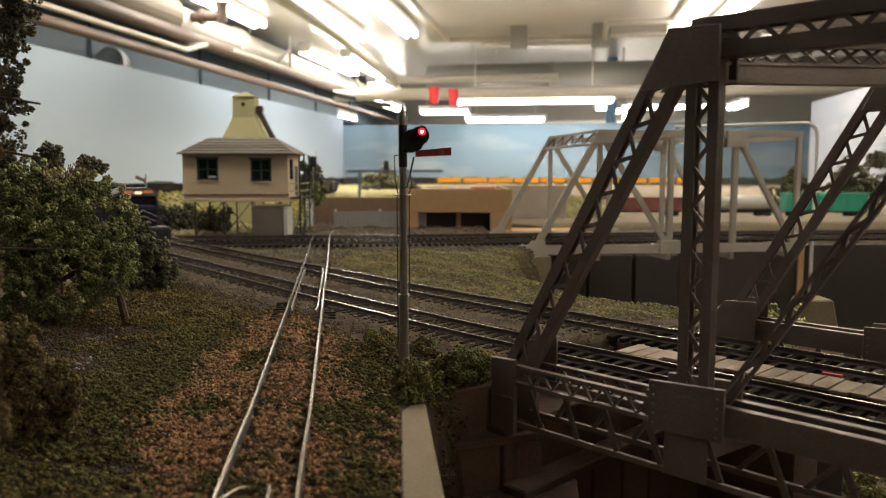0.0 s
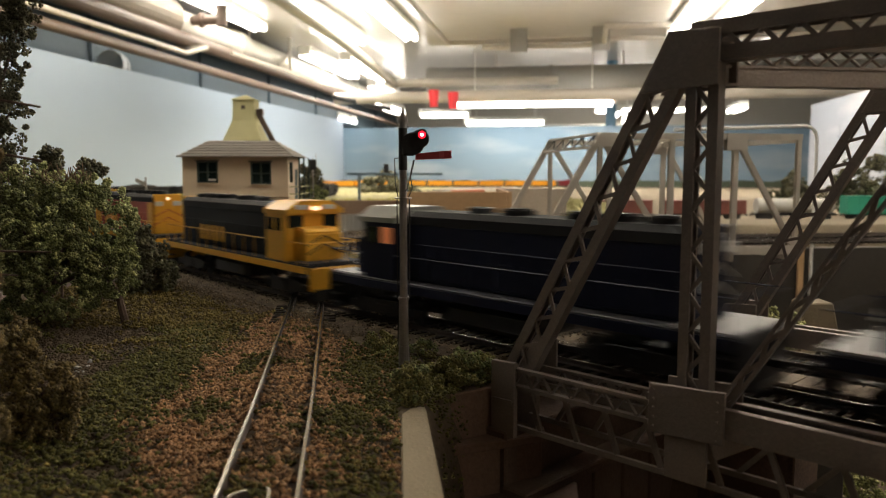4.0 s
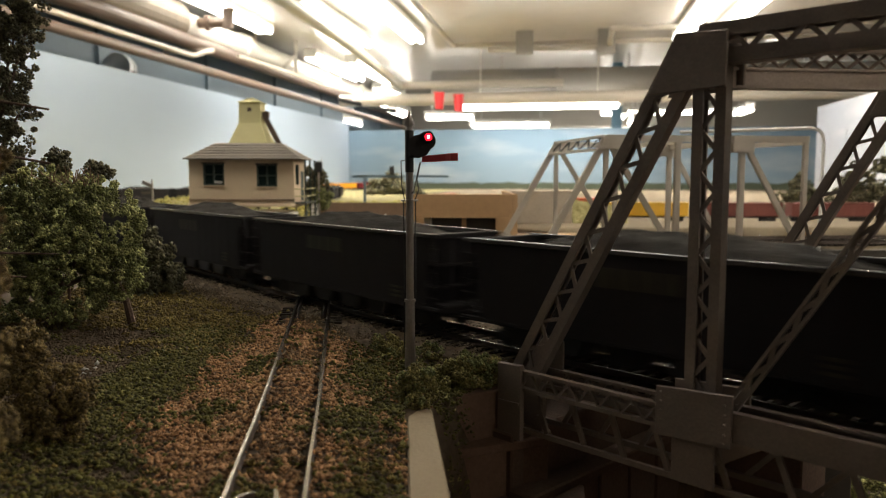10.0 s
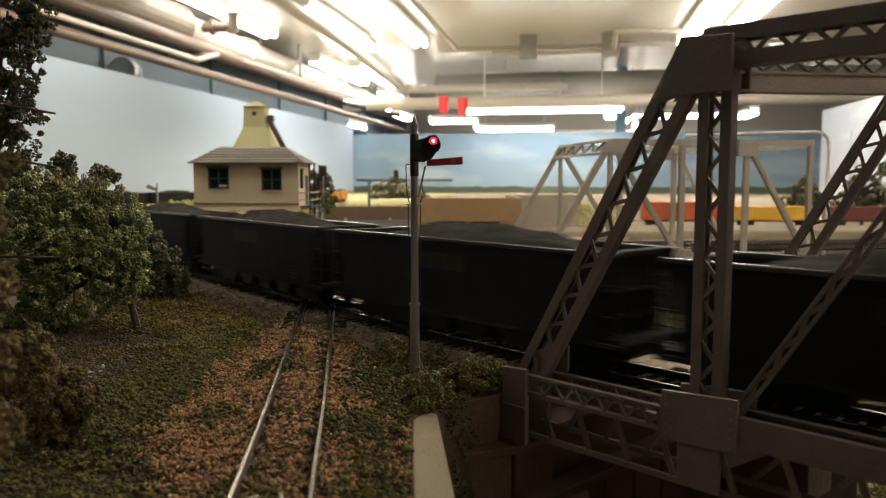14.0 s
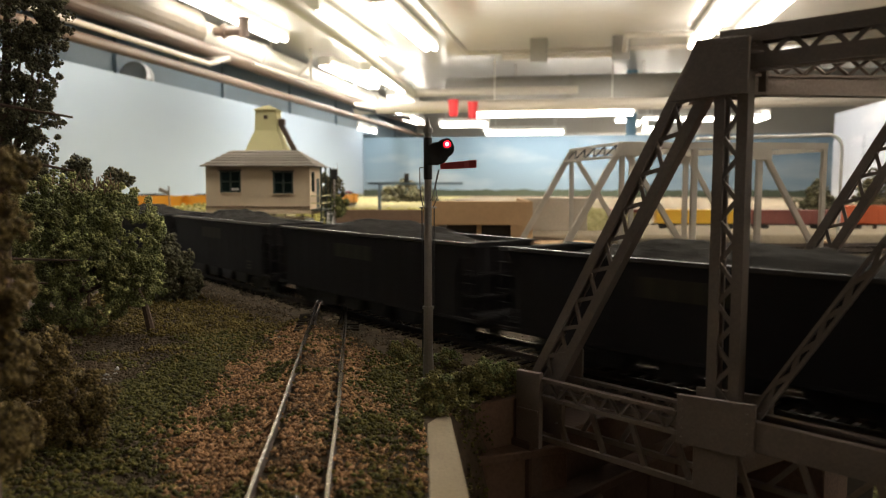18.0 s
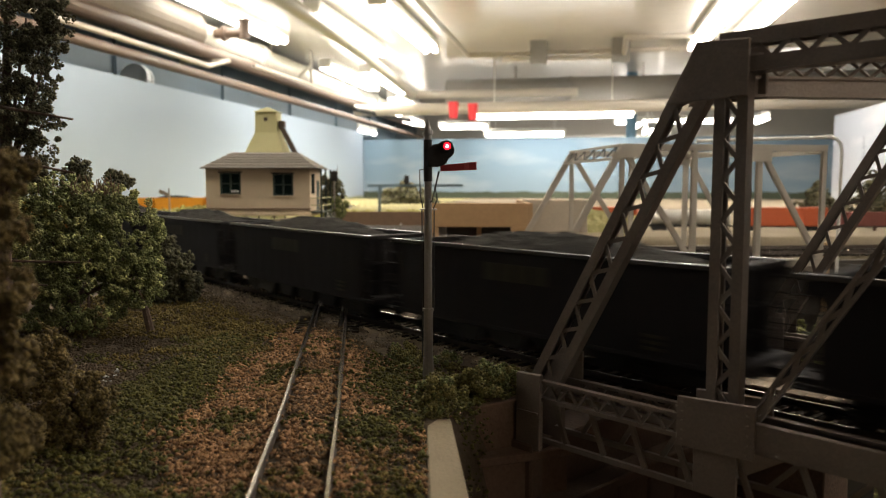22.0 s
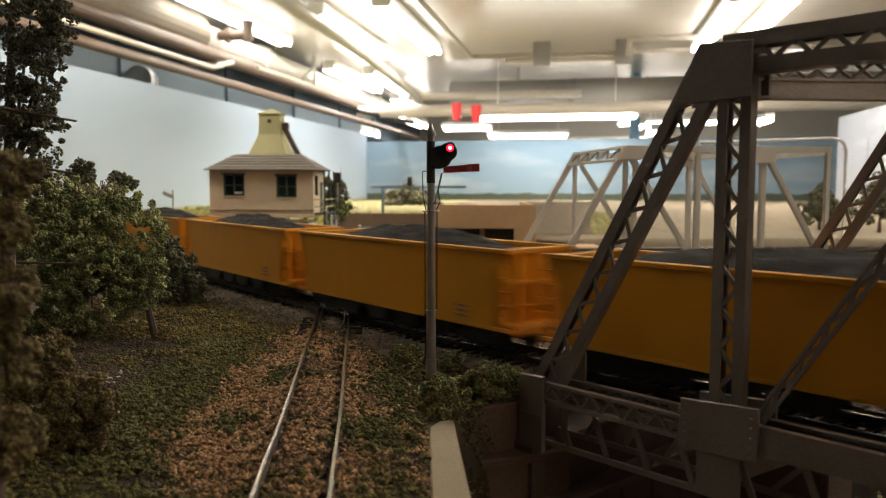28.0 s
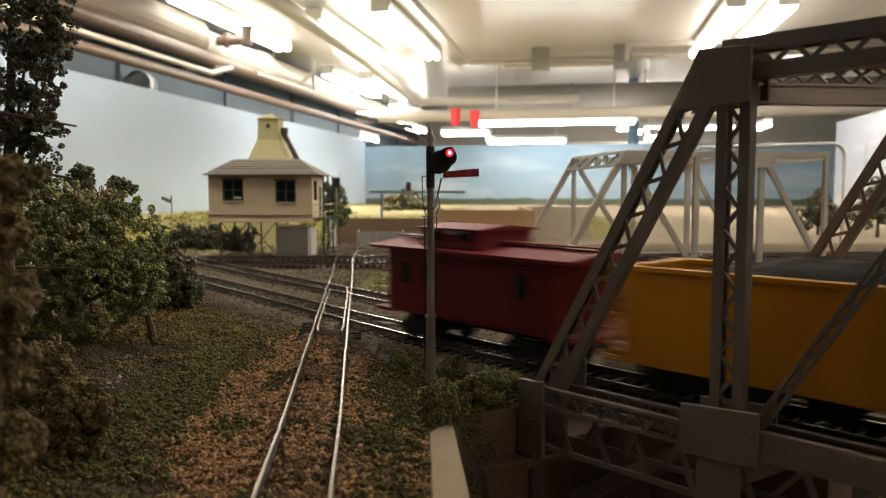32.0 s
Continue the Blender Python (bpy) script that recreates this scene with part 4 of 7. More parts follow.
for i, (k, z) in enumerate(((1, 0.0985),)):
    g = -1 if i == 0 else 1
    portal = bmesh.new()
    for dz, ds in ((0.002, 0.0), (-0.010, g * 0.0062)):
        beam(portal, (sn[k] + ds, 0, z + dz), (sf[k] + ds, 0.15, z + dz), 0.005, 0.0022)
    pob = part("portal", portal, "steel_light", bridge2)
    for j in range(10):
        a, b = j / 10, (j + 1) / 10
        for q0, q1 in (((0, 1),) if j % 2 else ((1, 0),)):
            lz = beam(bmesh.new(), (sn[k] + (sf[k] - sn[k]) * a + g * 0.0062 * q0, 0.15 * a, z + 0.001 - 0.011 * q0),
                 (sn[k] + (sf[k] - sn[k]) * b + g * 0.0062 * q1, 0.15 * b, z + 0.001 - 0.011 * q1), 0.0010, 0.0016, up=(0, 1, 0.2))
            part("lacing_bar", lz, "black", pob)
for k in (2, 3, 4):
    part("sway_strut", beam(bmesh.new(), (sn[k], 0, 0.096), (sf[k], 0.15, 0.096), 0.004, 0.005), "steel_light", bridge2)
for k in range(5):
    part("floor_beam", beam(bmesh.new(), (sn[k], 0, -0.011), (sf[k], 0.15, -0.011), 0.004, 0.012), "steel_light", bridge2)
for n in (0.02, 0.05, 0.08, 0.11):
    part("stringer", beam(bmesh.new(), (-0.01, n, -0.0085), (0.27, n, -0.0085), 0.003, 0.008), "steel", bridge2)
for s, n in ((0, 0), (-0.0055, 0.15)):
    q = BR2 @ Vector((s, n, 0))
    pr = bmesh.new()
    prism(pr, [(-0.013, -0.012), (0.013, -0.012), (0.013, 0.012), (-0.013, 0.012)], -0.2, -0.0115, Matrix.Translation(q) @ Matrix.Rotation(ang, 4, "Z"))
    tagged(part("bridge_pier", pr, "concrete"), "tan concrete bridge pier standing in the gorge", "pier", "bridge piers")


# ---------------------------------------------------------------- trains
def put(name, bm, material, parent, label=""):
    return part(name, bm, material, parent, label)


def wheelset(parent, x, r=0.0052):
    bm = bmesh.new()
    for e in (-1, 1):
        rod(bm, (x, e * 0.0074, r), (x, e * 0.0090, r), r, 14)
        rod(bm, (x, e * 0.0069, r), (x, e * 0.0075, r), r + 0.0006, 14)
    rod(bm, (x, -0.008, r), (x, 0.008, r), 0.0012, 6)
    return part("wheelset", bm, "black", parent, "dark steel wheels with shiny treads")


def truck(parent, x, axles, gauge=0.0115):
    bm = bmesh.new()
    half = axles[-1] + 0.004
    for e in (-1, 1):
        prism(bm, [(-half, 0.0042), (-half, 0.0068), (-half * 0.45, 0.0088), (half * 0.45, 0.0088), (half, 0.0068), (half, 0.0042), (half * 0.4, 0.0026), (-half * 0.4, 0.0026)],
              -0.0007, 0.0007, Matrix(((1, 0, 0, x), (0, 0, 1, e * gauge), (0, 1, 0, 0), (0, 0, 0, 1))))
        for a in axles:
            box(bm, (0.0042, 0.0014, 0.0036), (x + a, e * (gauge + 0.0008), 0.0052), bevel=0.0004)
        for k in (-1, 0, 1):
            rod(bm, (x + k * 0.0022, e * gauge, 0.003), (x + k * 0.0022, e * gauge, 0.0085), 0.001, 6)
    box(bm, (0.005, 2 * gauge, 0.003), (x, 0, 0.0075))
    tr = part("truck", bm, "black", parent)
    for a in axles:
        wheelset(tr, x + a)
    return tr


def coupler(parent, x, sign):
    bm = bx((0.008, 0.0022, 0.0022), (x + sign * 0.002, 0, 0.0098))
    box(bm, (0.0026, 0.0042, 0.0038), (x + sign * 0.0062, 0.0004, 0.0098), bevel=0.0006)
    return part("coupler", bm, "black", parent)


def ladder(parent, x, y, z0, z1, w, along, material, n=6):
    """Grab irons: two stiles and rungs on a car's side (along x) or end (along y)."""
    bm = bmesh.new()
    for e in (-1, 1):
        p = (x + e * w / 2, y) if along else (x, y + e * w / 2)
        rod(bm, (*p, z0), (*p, z1), 0.00028, 4)
    for i in range(n):
        z = z0 + (z1 - z0) * (i + 0.5) / n
        a, b = ((x - w / 2, y, z), (x + w / 2, y, z)) if along else ((x, y - w / 2, z), (x, y + w / 2, z))
        rod(bm, a, b, 0.0002, 4)
    return part("ladder", bm, material, parent)


CAR_L, CAR_W, CAR_Z0, CAR_Z1 = 0.168, 0.036, 0.0103, 0.0415
PITCH = 0.178


def hopper(label, paint, seed, marks=""):
    """An open coal hopper: its sides stop short of the ends below a full-length rim, with slope sheets, corner ladders and a coal load."""
    ob = empty("hopper_car", label, "coal car", "cars of the coal train")
    L, W, a, b = CAR_L, CAR_W, CAR_Z0, CAR_Z1
    Q = 0.0100
    S = L - 2 * Q
    put("body", bx((S, W - 0.0026, 0.0012), (0, 0, a + 0.004)), paint, ob)
    first = None
    for e in (-1, 1):
        bm = bmesh.new()
        h, l = S / 2, S / 2 + 0.0065
        edge = [(h, a), (h, b - 0.0125), (h + 0.0012, b - 0.0085), (h + 0.0035, b - 0.0058), (l, b - 0.0042), (l, b)]
        prism(bm, edge + [(-x, z) for x, z in edge[::-1]], -0.0006, 0.0006, Matrix(((1, 0, 0, 0), (0, 0, 1, e * (W / 2 - 0.0006)), (0, 1, 0, 0), (0, 0, 0, 1))))
        side = put("side_wall", bm, paint, ob)
        put("top_rim", bx((S + 0.0135, 0.0022, 0.0018), (0, e * (W / 2 - 0.0004), b - 0.0006), bevel=0.0003), "rim_glint" if marks else paint, ob)
        put("side_sill", bx((L - 0.001, 0.0013, 0.0018), (0, e * (W / 2 - 0.0006), a + 0.0006), bevel=0.0003), paint, ob)
        for k in range(13):
            if first is None:
                c = first = part("rib", bx((0.0013, 0.00026, b - a - 0.003), (0, 0, (a + b) / 2), bevel=0.00008), paint, side)
            else:
                c = share("rib", first, side)
            c.matrix_basis = Matrix.Translation((-S / 2 + 0.004 + k * (S - 0.008) / 12, e * (W / 2 + 0.00005), 0))
        if marks:
            for k in range(4):
                put("marking", bx((0.0052, 0.0002, 0.0066), (-0.018 + k * 0.0082, e * (W / 2 + 0.0004), 0.0325)), marks, ob, "faded yellow lettering block")
        for k in range(3):
            put("stencil", bx((0.0060, 0.0002, 0.0010), (S / 2 - 0.020, e * (W / 2 + 0.0004), 0.0180 - k * 0.0020)), "mark_yellow" if marks else "brown_panel", ob)
    for e in (-1, 1):
        x = e * (L / 2 - 0.0008)
        # upright end wall set in behind the corner bays, with stiffeners
        xe = e * (S / 2 + 0.0012)
        put("end_wall", bx((0.0012, W - 0.0024, b - a - 0.001), (xe, 0, (a + b) / 2)), paint, ob)
        for y in (-0.0095, 0.0, 0.0095):
            put("stiffener", bx((0.0018, 0.0014, b - a - 0.004), (xe + e * 0.0013, y, (a + b) / 2), bevel=0.0002), paint, ob)
        for z in (a + 0.009, a + 0.018):
            put("stiffener", bx((0.0014, W - 0.003, 0.0014), (xe + e * 0.0011, 0, z), bevel=0.0002), paint, ob)
        put("end_rim", bx((0.0026, W - 0.001, 0.0022), (xe + e * 0.0006, 0, b - 0.0010), bevel=0.0003), paint, ob)
        put("end_sill", bx((0.0022, W - 0.002, 0.0034), (x - e * 0.0006, 0, a + 0.0006), bevel=0.0003), paint, ob)
        put("end_platform", bx((Q - 0.001, W - 0.005, 0.0008), (x - e * Q / 2, 0, a + 0.0022)), paint, ob)
        for y in (-1, 1):
            put("corner_post", bx((0.0010, 0.0010, b - a - 0.003), (e * (S / 2 + 0.0060), y * (W / 2 - 0.0010), (a + b) / 2)), paint, ob)
            ladder(ob, x - e * 0.0040, y * (W / 2 + 0.0003), a - 0.002, b - 0.003, 0.0072, True, paint)
        ladder(ob, xe + e * 0.0034, e * 0.0125, a + 0.001, b - 0.002, 0.0070, False, paint)
        truck(ob, e * 0.0575, (-0.0100, 0.0100))
        coupler(ob, e * (L / 2 + 0.0015), e)
    under = bmesh.new()
    box(under, (L - 0.004, 0.006, 0.005), (0, 0, a - 0.001))
    for x in (-0.0345, -0.0115, 0.0115, 0.0345):
        prism(under, [(x - 0.0112, a + 0.003), (x + 0.0112, a + 0.003), (x + 0.0062, 0.0036), (x - 0.0062, 0.0036)], -0.0150, 0.0150,
              Matrix(((1, 0, 0, 0), (0, 0, 1, 0), (0, 1, 0, 0), (0, 0, 0, 1))))
    put("underframe", under, "black", ob)
    # heaped coal, lower than the rim towards both ends
    nx, ny = 72, 14
    bm = bmesh.new()
    rng = random.Random(seed)
    vs = []
    for i in range(nx + 1):
        for j in range(ny + 1):
            u, v = i / nx * 2 - 1, j / ny * 2 - 1
            h = max(0.0, 1 - abs(u) ** 2.6) * (1 - 0.62 * v * v)
            lump = noise.noise(Vector((u * 9 + seed, v * 3, 0.3))) * 0.5 + noise.noise(Vector((u * 40, v * 9 + seed, 0.8))) * 0.35
            z = b - 0.0075 + (0.0128 + 0.0036 * lump) * h + rng.uniform(-0.0004, 0.0004)
            vs.append(bm.verts.new((u * (S / 2 - 0.001), v * (W / 2 - 0.0013), z)))
    for i in range(nx):
        for j in range(ny):
            q = i * (ny + 1) + j
            bm.faces.new((vs[q], vs[q + ny + 1], vs[q + ny + 2], vs[q + 1]))
    put("coal_load", bm, "coal", ob, "heaped black coal")
    return ob


def hood_loco(label, scheme, L=0.2145):
    """A six-axle hood locomotive, cab towards +x. scheme: materials of its parts."""
    ob = empty("diesel_locomotive", label, "locomotive", "locomotives of the coal train")
    sc = scheme
    cb = sc.get("back", 0.0)
    bm = bx((L - 0.012, 0.034, 0.0022), (0, 0, 0.0180), bevel=0.0003)
    box(bm, (L - 0.016, 0.024, 0.004), (0, 0, 0.0155))
    put("walkway", bm, sc["deck"], ob)
    for e in (-1, 1):
        put("sill", bx((L - 0.014, 0.0008, 0.0034), (0, e * 0.0172, 0.0165)), sc["stripe"], ob)
    # long hood
    x0, x1 = -L / 2 + 0.024, 0.045 - cb
    bm = bx((x1 - x0, 0.0215, 0.0115), ((x0 + x1) / 2, 0, 0.0250), bevel=0.0004)
    put("long_hood", bm, sc["low"], ob)
    bm = bx((x1 - x0, 0.0213, 0.0130), ((x0 + x1) / 2, 0, 0.0371), bevel=0.0004)
    put("hood_side", bm, sc["mid"], ob)
    bm = bmesh.new()
    prism(bm, [(-0.0110, 0.0434), (-0.0110, 0.0470), (-0.0085, 0.0492), (0.0085, 0.0492), (0.0110, 0.0470), (0.0110, 0.0434)], x0 - 0.0005, x1 + 0.0005,
          Matrix(((0, 0, 1, 0), (1, 0, 0, 0), (0, 1, 0, 0), (0, 0, 0, 1))))
    put("hood_roof", bm, sc["top"], ob)
    bm = bx((0.0014, 0.0212, 0.0300), (x0 - 0.0010, 0, 0.0345), bevel=0.0005)
    put("hood_end", bm, sc["end"], ob)
    for k in range(12):
        xx = x0 + 0.008 + k * 0.0105
        for e in (-1, 1):
            part("hood_door", bx((0.0092, 0.0005, 0.0145), (xx, e * 0.0110, 0.0280), bevel=0.00015), sc["low"], ob)
    fan = bmesh.new()
    rod(fan, (0, 0, 0.0490), (0, 0, 0.0512), 0.0068, 16)
    rod(fan, (0, 0, 0.0510), (0, 0, 0.0518), 0.0054, 16)
    f0 = part("roof_fan", fan, sc["top"], ob)
    f0.matrix_basis = Matrix.Translation((x0 + 0.016, 0, 0))
    for k in (1, 2):
        share("roof_fan", f0, ob, Matrix.Translation((x0 + 0.016 + k * 0.0165, 0, 0)))
    share("roof_fan", f0, ob, Matrix.Translation((x0 + 0.080, 0, 0)))
    put("exhaust", bx((0.010, 0.006, 0.003), (x0 + 0.100, 0, 0.0502), bevel=0.0005), "black", ob)
    # cab
    bm = bx((0.0225, 0.0335, 0.0270), (0.0565 - cb, 0, 0.0325), bevel=0.0006)
    put("cab", bm, sc["cab"], ob)
    bm = bmesh.new()
    prism(bm, [(-0.0172, 0.0440), (-0.0172, 0.0462), (-0.0092, 0.0508), (0.0092, 0.0508), (0.0172, 0.0462), (0.0172, 0.0440)], 0.0442 - cb, 0.0705 - cb,
          Matrix(((0, 0, 1, 0), (1, 0, 0, 0), (0, 1, 0, 0), (0, 0, 0, 1))))
    put("cab_roof", bm, sc["cabroof"], ob)
    for e in (-1, 1):
        for xx in (0.0510 - cb, 0.0605 - cb):
            put("side_window", bx((0.0070, 0.0006, 0.0070), (xx, e * 0.0168, 0.0385), bevel=0.0002), "window_glow" if sc.get("lit") and xx < 0.056 - cb else "glass", ob)
        put("windscreen", bx((0.0006, 0.0085, 0.0065), (0.0680 - cb, e * 0.0105, 0.0398), bevel=0.0002), "glass", ob)
        put("number_board", bx((0.0008, 0.0070, 0.0024), (0.0706 - cb, e * 0.0080, 0.0475)), sc.get("board", "loco_white"), ob, "lit number board" if sc.get("board") else "")
        put("headlight", rod(bmesh.new(), (0.0700 - cb, e * 0.0014, 0.0468), (0.0712 - cb, e * 0.0014, 0.0468), 0.0012, 10), sc["lamp"], ob, "lit headlight")
    put("rear_light", rod(bmesh.new(), (x0 - 0.0016, 0, 0.0462), (x0 - 0.0028, 0, 0.0462), 0.0012, 10), sc["rear"], ob)
    for e in (-1, 1):
        if sc.get("wrap"):
            put("end_wrap", bx((0.010, 0.0006, 0.0240), (x0 + 0.005, e * 0.0112, 0.0312), bevel=0.0001), "loco_yellow", ob, "yellow wrap at the hood end")
            put("cab_wrap", bx((0.016, 0.0006, 0.0240), (x1 - 0.008, e * 0.0112, 0.0312), bevel=0.0001), "loco_yellow", ob, "yellow wrap behind the cab")
        for k in range(sc.get("letters", 0)):
            put("lettering", bx((0.0042, 0.0003, 0.0095), (x0 + 0.034 + k * 0.0082 + (0.010 if k > 4 else 0), e * 0.01145, 0.0275)), "loco_yellow", ob, "worn yellow lettering block")
    # nose
    nb = bmesh.new()
    prism(nb, [(0.0670 - cb, 0.0190), (0.0670 - cb, 0.0372), (0.0860, 0.0360), (0.0878, 0.0342), (0.0878, 0.0190)], -0.0110, 0.0110, Matrix(((1, 0, 0, 0), (0, 0, 1, 0), (0, 1, 0, 0), (0, 0, 0, 1))))
    bmesh.ops.bevel(nb, geom=nb.edges[:], offset=0.0008, segments=2, affect="EDGES")
    put("nose", nb, sc["nose"], ob)
    for xx, sg in ((0.0886, 1), (x0 - 0.0020, -1)):
        for z in ((0.0255, 0.0300) if sg > 0 else (0.0290, 0.0350)):
            cv = bmesh.new()
            for e in (-1, 1):
                beam(cv, (xx, 0, z + 0.003), (xx, e * 0.0105, z - 0.0022), 0.0005, 0.0011, up=(1, 0, 0))
            put("chevron", cv, sc["mark"], ob)
    # ends: pilots, steps, rails
    for e in (-1, 1):
        x = e * (L / 2 - 0.006)
        put("pilot", bx((0.0018, 0.0330, 0.0120), (x, 0, 0.0118), bevel=0.0004), sc["stripe"] if sc["pilot"] else "black", ob)
        pw = bmesh.new()
        prism(pw, [(-0.014, 0.0012), (0.014, 0.0012), (0.014, 0.0068), (-0.014, 0.0068)], 0, 0.0012, Matrix(((0, 0, e, x + e * 0.0005), (1, 0, 0, 0), (0, 1, 0, 0), (0, 0, 0, 1))))
        put("plow", pw, "black", ob)
        coupler(ob, x + e * 0.001, e)
        for y in (-0.0155, 0.0155):
            for z in (0.0045, 0.0085, 0.0125):
                put("step", bx((0.0052, 0.0040, 0.0005), (x - e * 0.004, y, z)), "black", ob)
        put("end_platform", bx((0.019, 0.0335, 0.0006), (e * (L / 2 - 0.0165), 0, 0.0195)), sc["platform"], ob)
        put("end_number_board", bx((0.0008, 0.0062, 0.0034), (x0 - 0.0021, e * 0.0068, 0.0425), bevel=0.0002), "loco_white", ob)
        truck(ob, e * 0.0665, (-0.0205, 0.0, 0.0205))
    put("fuel_tank", bx((0.046, 0.0290, 0.0095), (0, 0, 0.0090), bevel=0.002), "black", ob)
    for e in (-1, 1):
        hr = bmesh.new()
        rod(hr, (-L / 2 + 0.009, e * 0.0168, 0.0300), (0.044 - cb, e * 0.0168, 0.0300), 0.00028, 4)
        for k in range(11):
            xx = -L / 2 + 0.009 + k * 0.0138
            rod(hr, (xx, e * 0.0168, 0.0185), (xx, e * 0.0168, 0.0300), 0.00028, 4)
        rod(hr, (0.069 - cb, e * 0.0168, 0.0300), (L / 2 - 0.009, e * 0.0168, 0.0300), 0.00028, 4)
        for xx in (0.078, 0.090, L / 2 - 0.009):
            rod(hr, (xx, e * 0.0168, 0.0185), (xx, e * 0.0168, 0.0300), 0.00028, 4)
        put("handrail", hr, sc["railing"], ob)
    for sg in (-1, 1):
        hr = bmesh.new()
        x = sg * (L / 2 - 0.008)
        rod(hr, (x, -0.0168, 0.0300), (x, 0.0168, 0.0300), 0.00028, 4)
        for y in (-0.006, 0.006):
            rod(hr, (x, y, 0.0185), (x, y, 0.0300), 0.00028, 4)
        put("end_rail", hr, sc["railing"], ob)
    return ob


BLUE = dict(deck="loco_deck", stripe="loco_blue", low="loco_blue", mid="loco_blue", top="loco_black", end="loco_blue", cab="loco_blue", cabroof="loco_cabroof", nose="loco_blue",
            mark="loco_white", railing="loco_blue", lamp="white_lens", rear="loco_white", pilot=False, back=-0.007, platform="loco_grey")
GOLD = dict(deck="loco_black", stripe="loco_yellow", low="loco_black", mid="loco_black", top="loco_black", end="loco_yellow", cab="loco_yellow", cabroof="loco_yellow", nose="loco_yellow",
            letters=5, mark="loco_black", railing="loco_yellow", lamp="white_lens", rear="loco_white", pilot=True, back=-0.009, platform="loco_black")
REDY = dict(deck="loco_black", stripe="loco_yellow", low="loco_red", mid="loco_red", top="loco_black", end="loco_yellow", cab="loco_yellow", cabroof="loco_yellow", nose="loco_yellow",
            wrap=True, letters=9, mark="loco_red", railing="loco_yellow", lamp="loco_white", rear="white_lens", pilot=True, back=-0.009, platform="loco_black")


def caboose():
    ob = empty("caboose", "dark red caboose with a cupola at the end of the train", "caboose")
    L, W, a, b = 0.098, 0.034, 0.0125, 0.0400
    put("body", bx((L, W, b - a), (0, 0, (a + b) / 2), bevel=0.0004), "caboose_red", ob)
    for k in range(20):
        for e in (-1, 1):
            part("board", bx((0.0042, 0.0004, b - a - 0.004), (-L / 2 + 0.0065 + k * 0.00452, e * (W / 2 + 0.0001), (a + b) / 2), bevel=0.0001), "caboose_red", ob)
    rf = bmesh.new()
    prism(rf, [(-0.0195, 0.0400), (-0.0195, 0.0412), (0, 0.0440), (0.0195, 0.0412), (0.0195, 0.0400)], -L / 2 - 0.011, L / 2 + 0.011, Matrix(((0, 0, 1, 0), (1, 0, 0, 0), (0, 1, 0, 0), (0, 0, 0, 1))))
    put("roof", rf, "caboose_red", ob)
    put("roof_walk", bx((L + 0.020, 0.006, 0.0006), (0, 0, 0.0450)), "caboose_red", ob)
    cx = -0.009
    cup = put("cupola", bx((0.036, 0.0300, 0.0080), (cx, 0, 0.0458), bevel=0.0004), "caboose_red", ob)
    cr = bmesh.new()
    prism(cr, [(-0.0165, 0.0494), (-0.0165, 0.0502), (0, 0.0518), (0.0165, 0.0502), (0.0165, 0.0494)], cx - 0.0195, cx + 0.0195, Matrix(((0, 0, 1, 0), (1, 0, 0, 0), (0, 1, 0, 0), (0, 0, 0, 1))))
    put("cupola_roof", cr, "caboose_red", ob)
    for e in (-1, 1):
        put("name_board", bx((0.0150, 0.0003, 0.0016), (cx + 0.004, e * 0.0151, 0.0484)), "loco_grey", cup, "faded white lettering bar")
    for e in (-1, 1):
        for xx in (cx - 0.009, cx + 0.009):
            put("cupola_window", bx((0.0060, 0.0006, 0.0034), (xx, e * 0.0151, 0.0468), bevel=0.0002), "glass", cup)
        for xx in (-0.036, -0.020, 0.034):
            put("window", bx((0.0062, 0.0006, 0.0085), (xx, e * (W / 2 + 0.0004), 0.0300), bevel=0.0002), "glass", ob)
        x = e * (L / 2 + 0.010)
        put("platform", bx((0.012, W, 0.0016), (x - e * 0.006, 0, 0.0122)), "caboose_red", ob)
        rl = bmesh.new()
        for y in (-0.016, -0.008, 0.008, 0.016):
            rod(rl, (x, y, 0.0125), (x, y, 0.0225 if abs(y) < 0.01 else 0.0400), 0.0004, 5)
        for z in (0.0175, 0.0225):
            rod(rl, (x, -0.016, z), (x, 0.016, z), 0.0003, 5)
        put("end_rail", rl, "caboose_red", ob)
        ladder(ob, x + e * 0.0008, e * 0.010, 0.0125, 0.0440, 0.006, False, "caboose_red", 7)
        for y in (-0.0155, 0.0155):
            for z in (0.0050, 0.0085):
                put("step", bx((0.0075, 0.0040, 0.0005), (x - e * 0.006, y, z)), "black", ob)
        truck(ob, e * (L / 2 - 0.016), (-0.0095, 0.0095))
        coupler(ob, x, e)
    put("smoke_stack", rod(bmesh.new(), (-0.034, 0.008, 0.0425), (-0.034, 0.008, 0.0520), 0.0014, 8), "black", ob)
    put("underframe", bx((L - 0.01, 0.012, 0.004), (0, 0, 0.0108)), "black", ob)
    return ob


CONSIST = []


def add_unit(ob, length, truck_half, flip=False):
    at = CONSIST[-1][1] + CONSIST[-1][2] / 2 + length / 2 if CONSIST else length / 2
    CONSIST.append((ob, at, length, truck_half, flip))


blue = hood_loco("dark blue diesel locomotive with white chevrons pulling the train", dict(BLUE, board="window_glow", cabroof="loco_lead_roof", platform="loco_lead_roof"))
add_unit(blue, 0.2235, 0.0665)
trailing = hood_loco("dark blue diesel locomotive running long hood first, its cab window lit", dict(BLUE, lit=True))
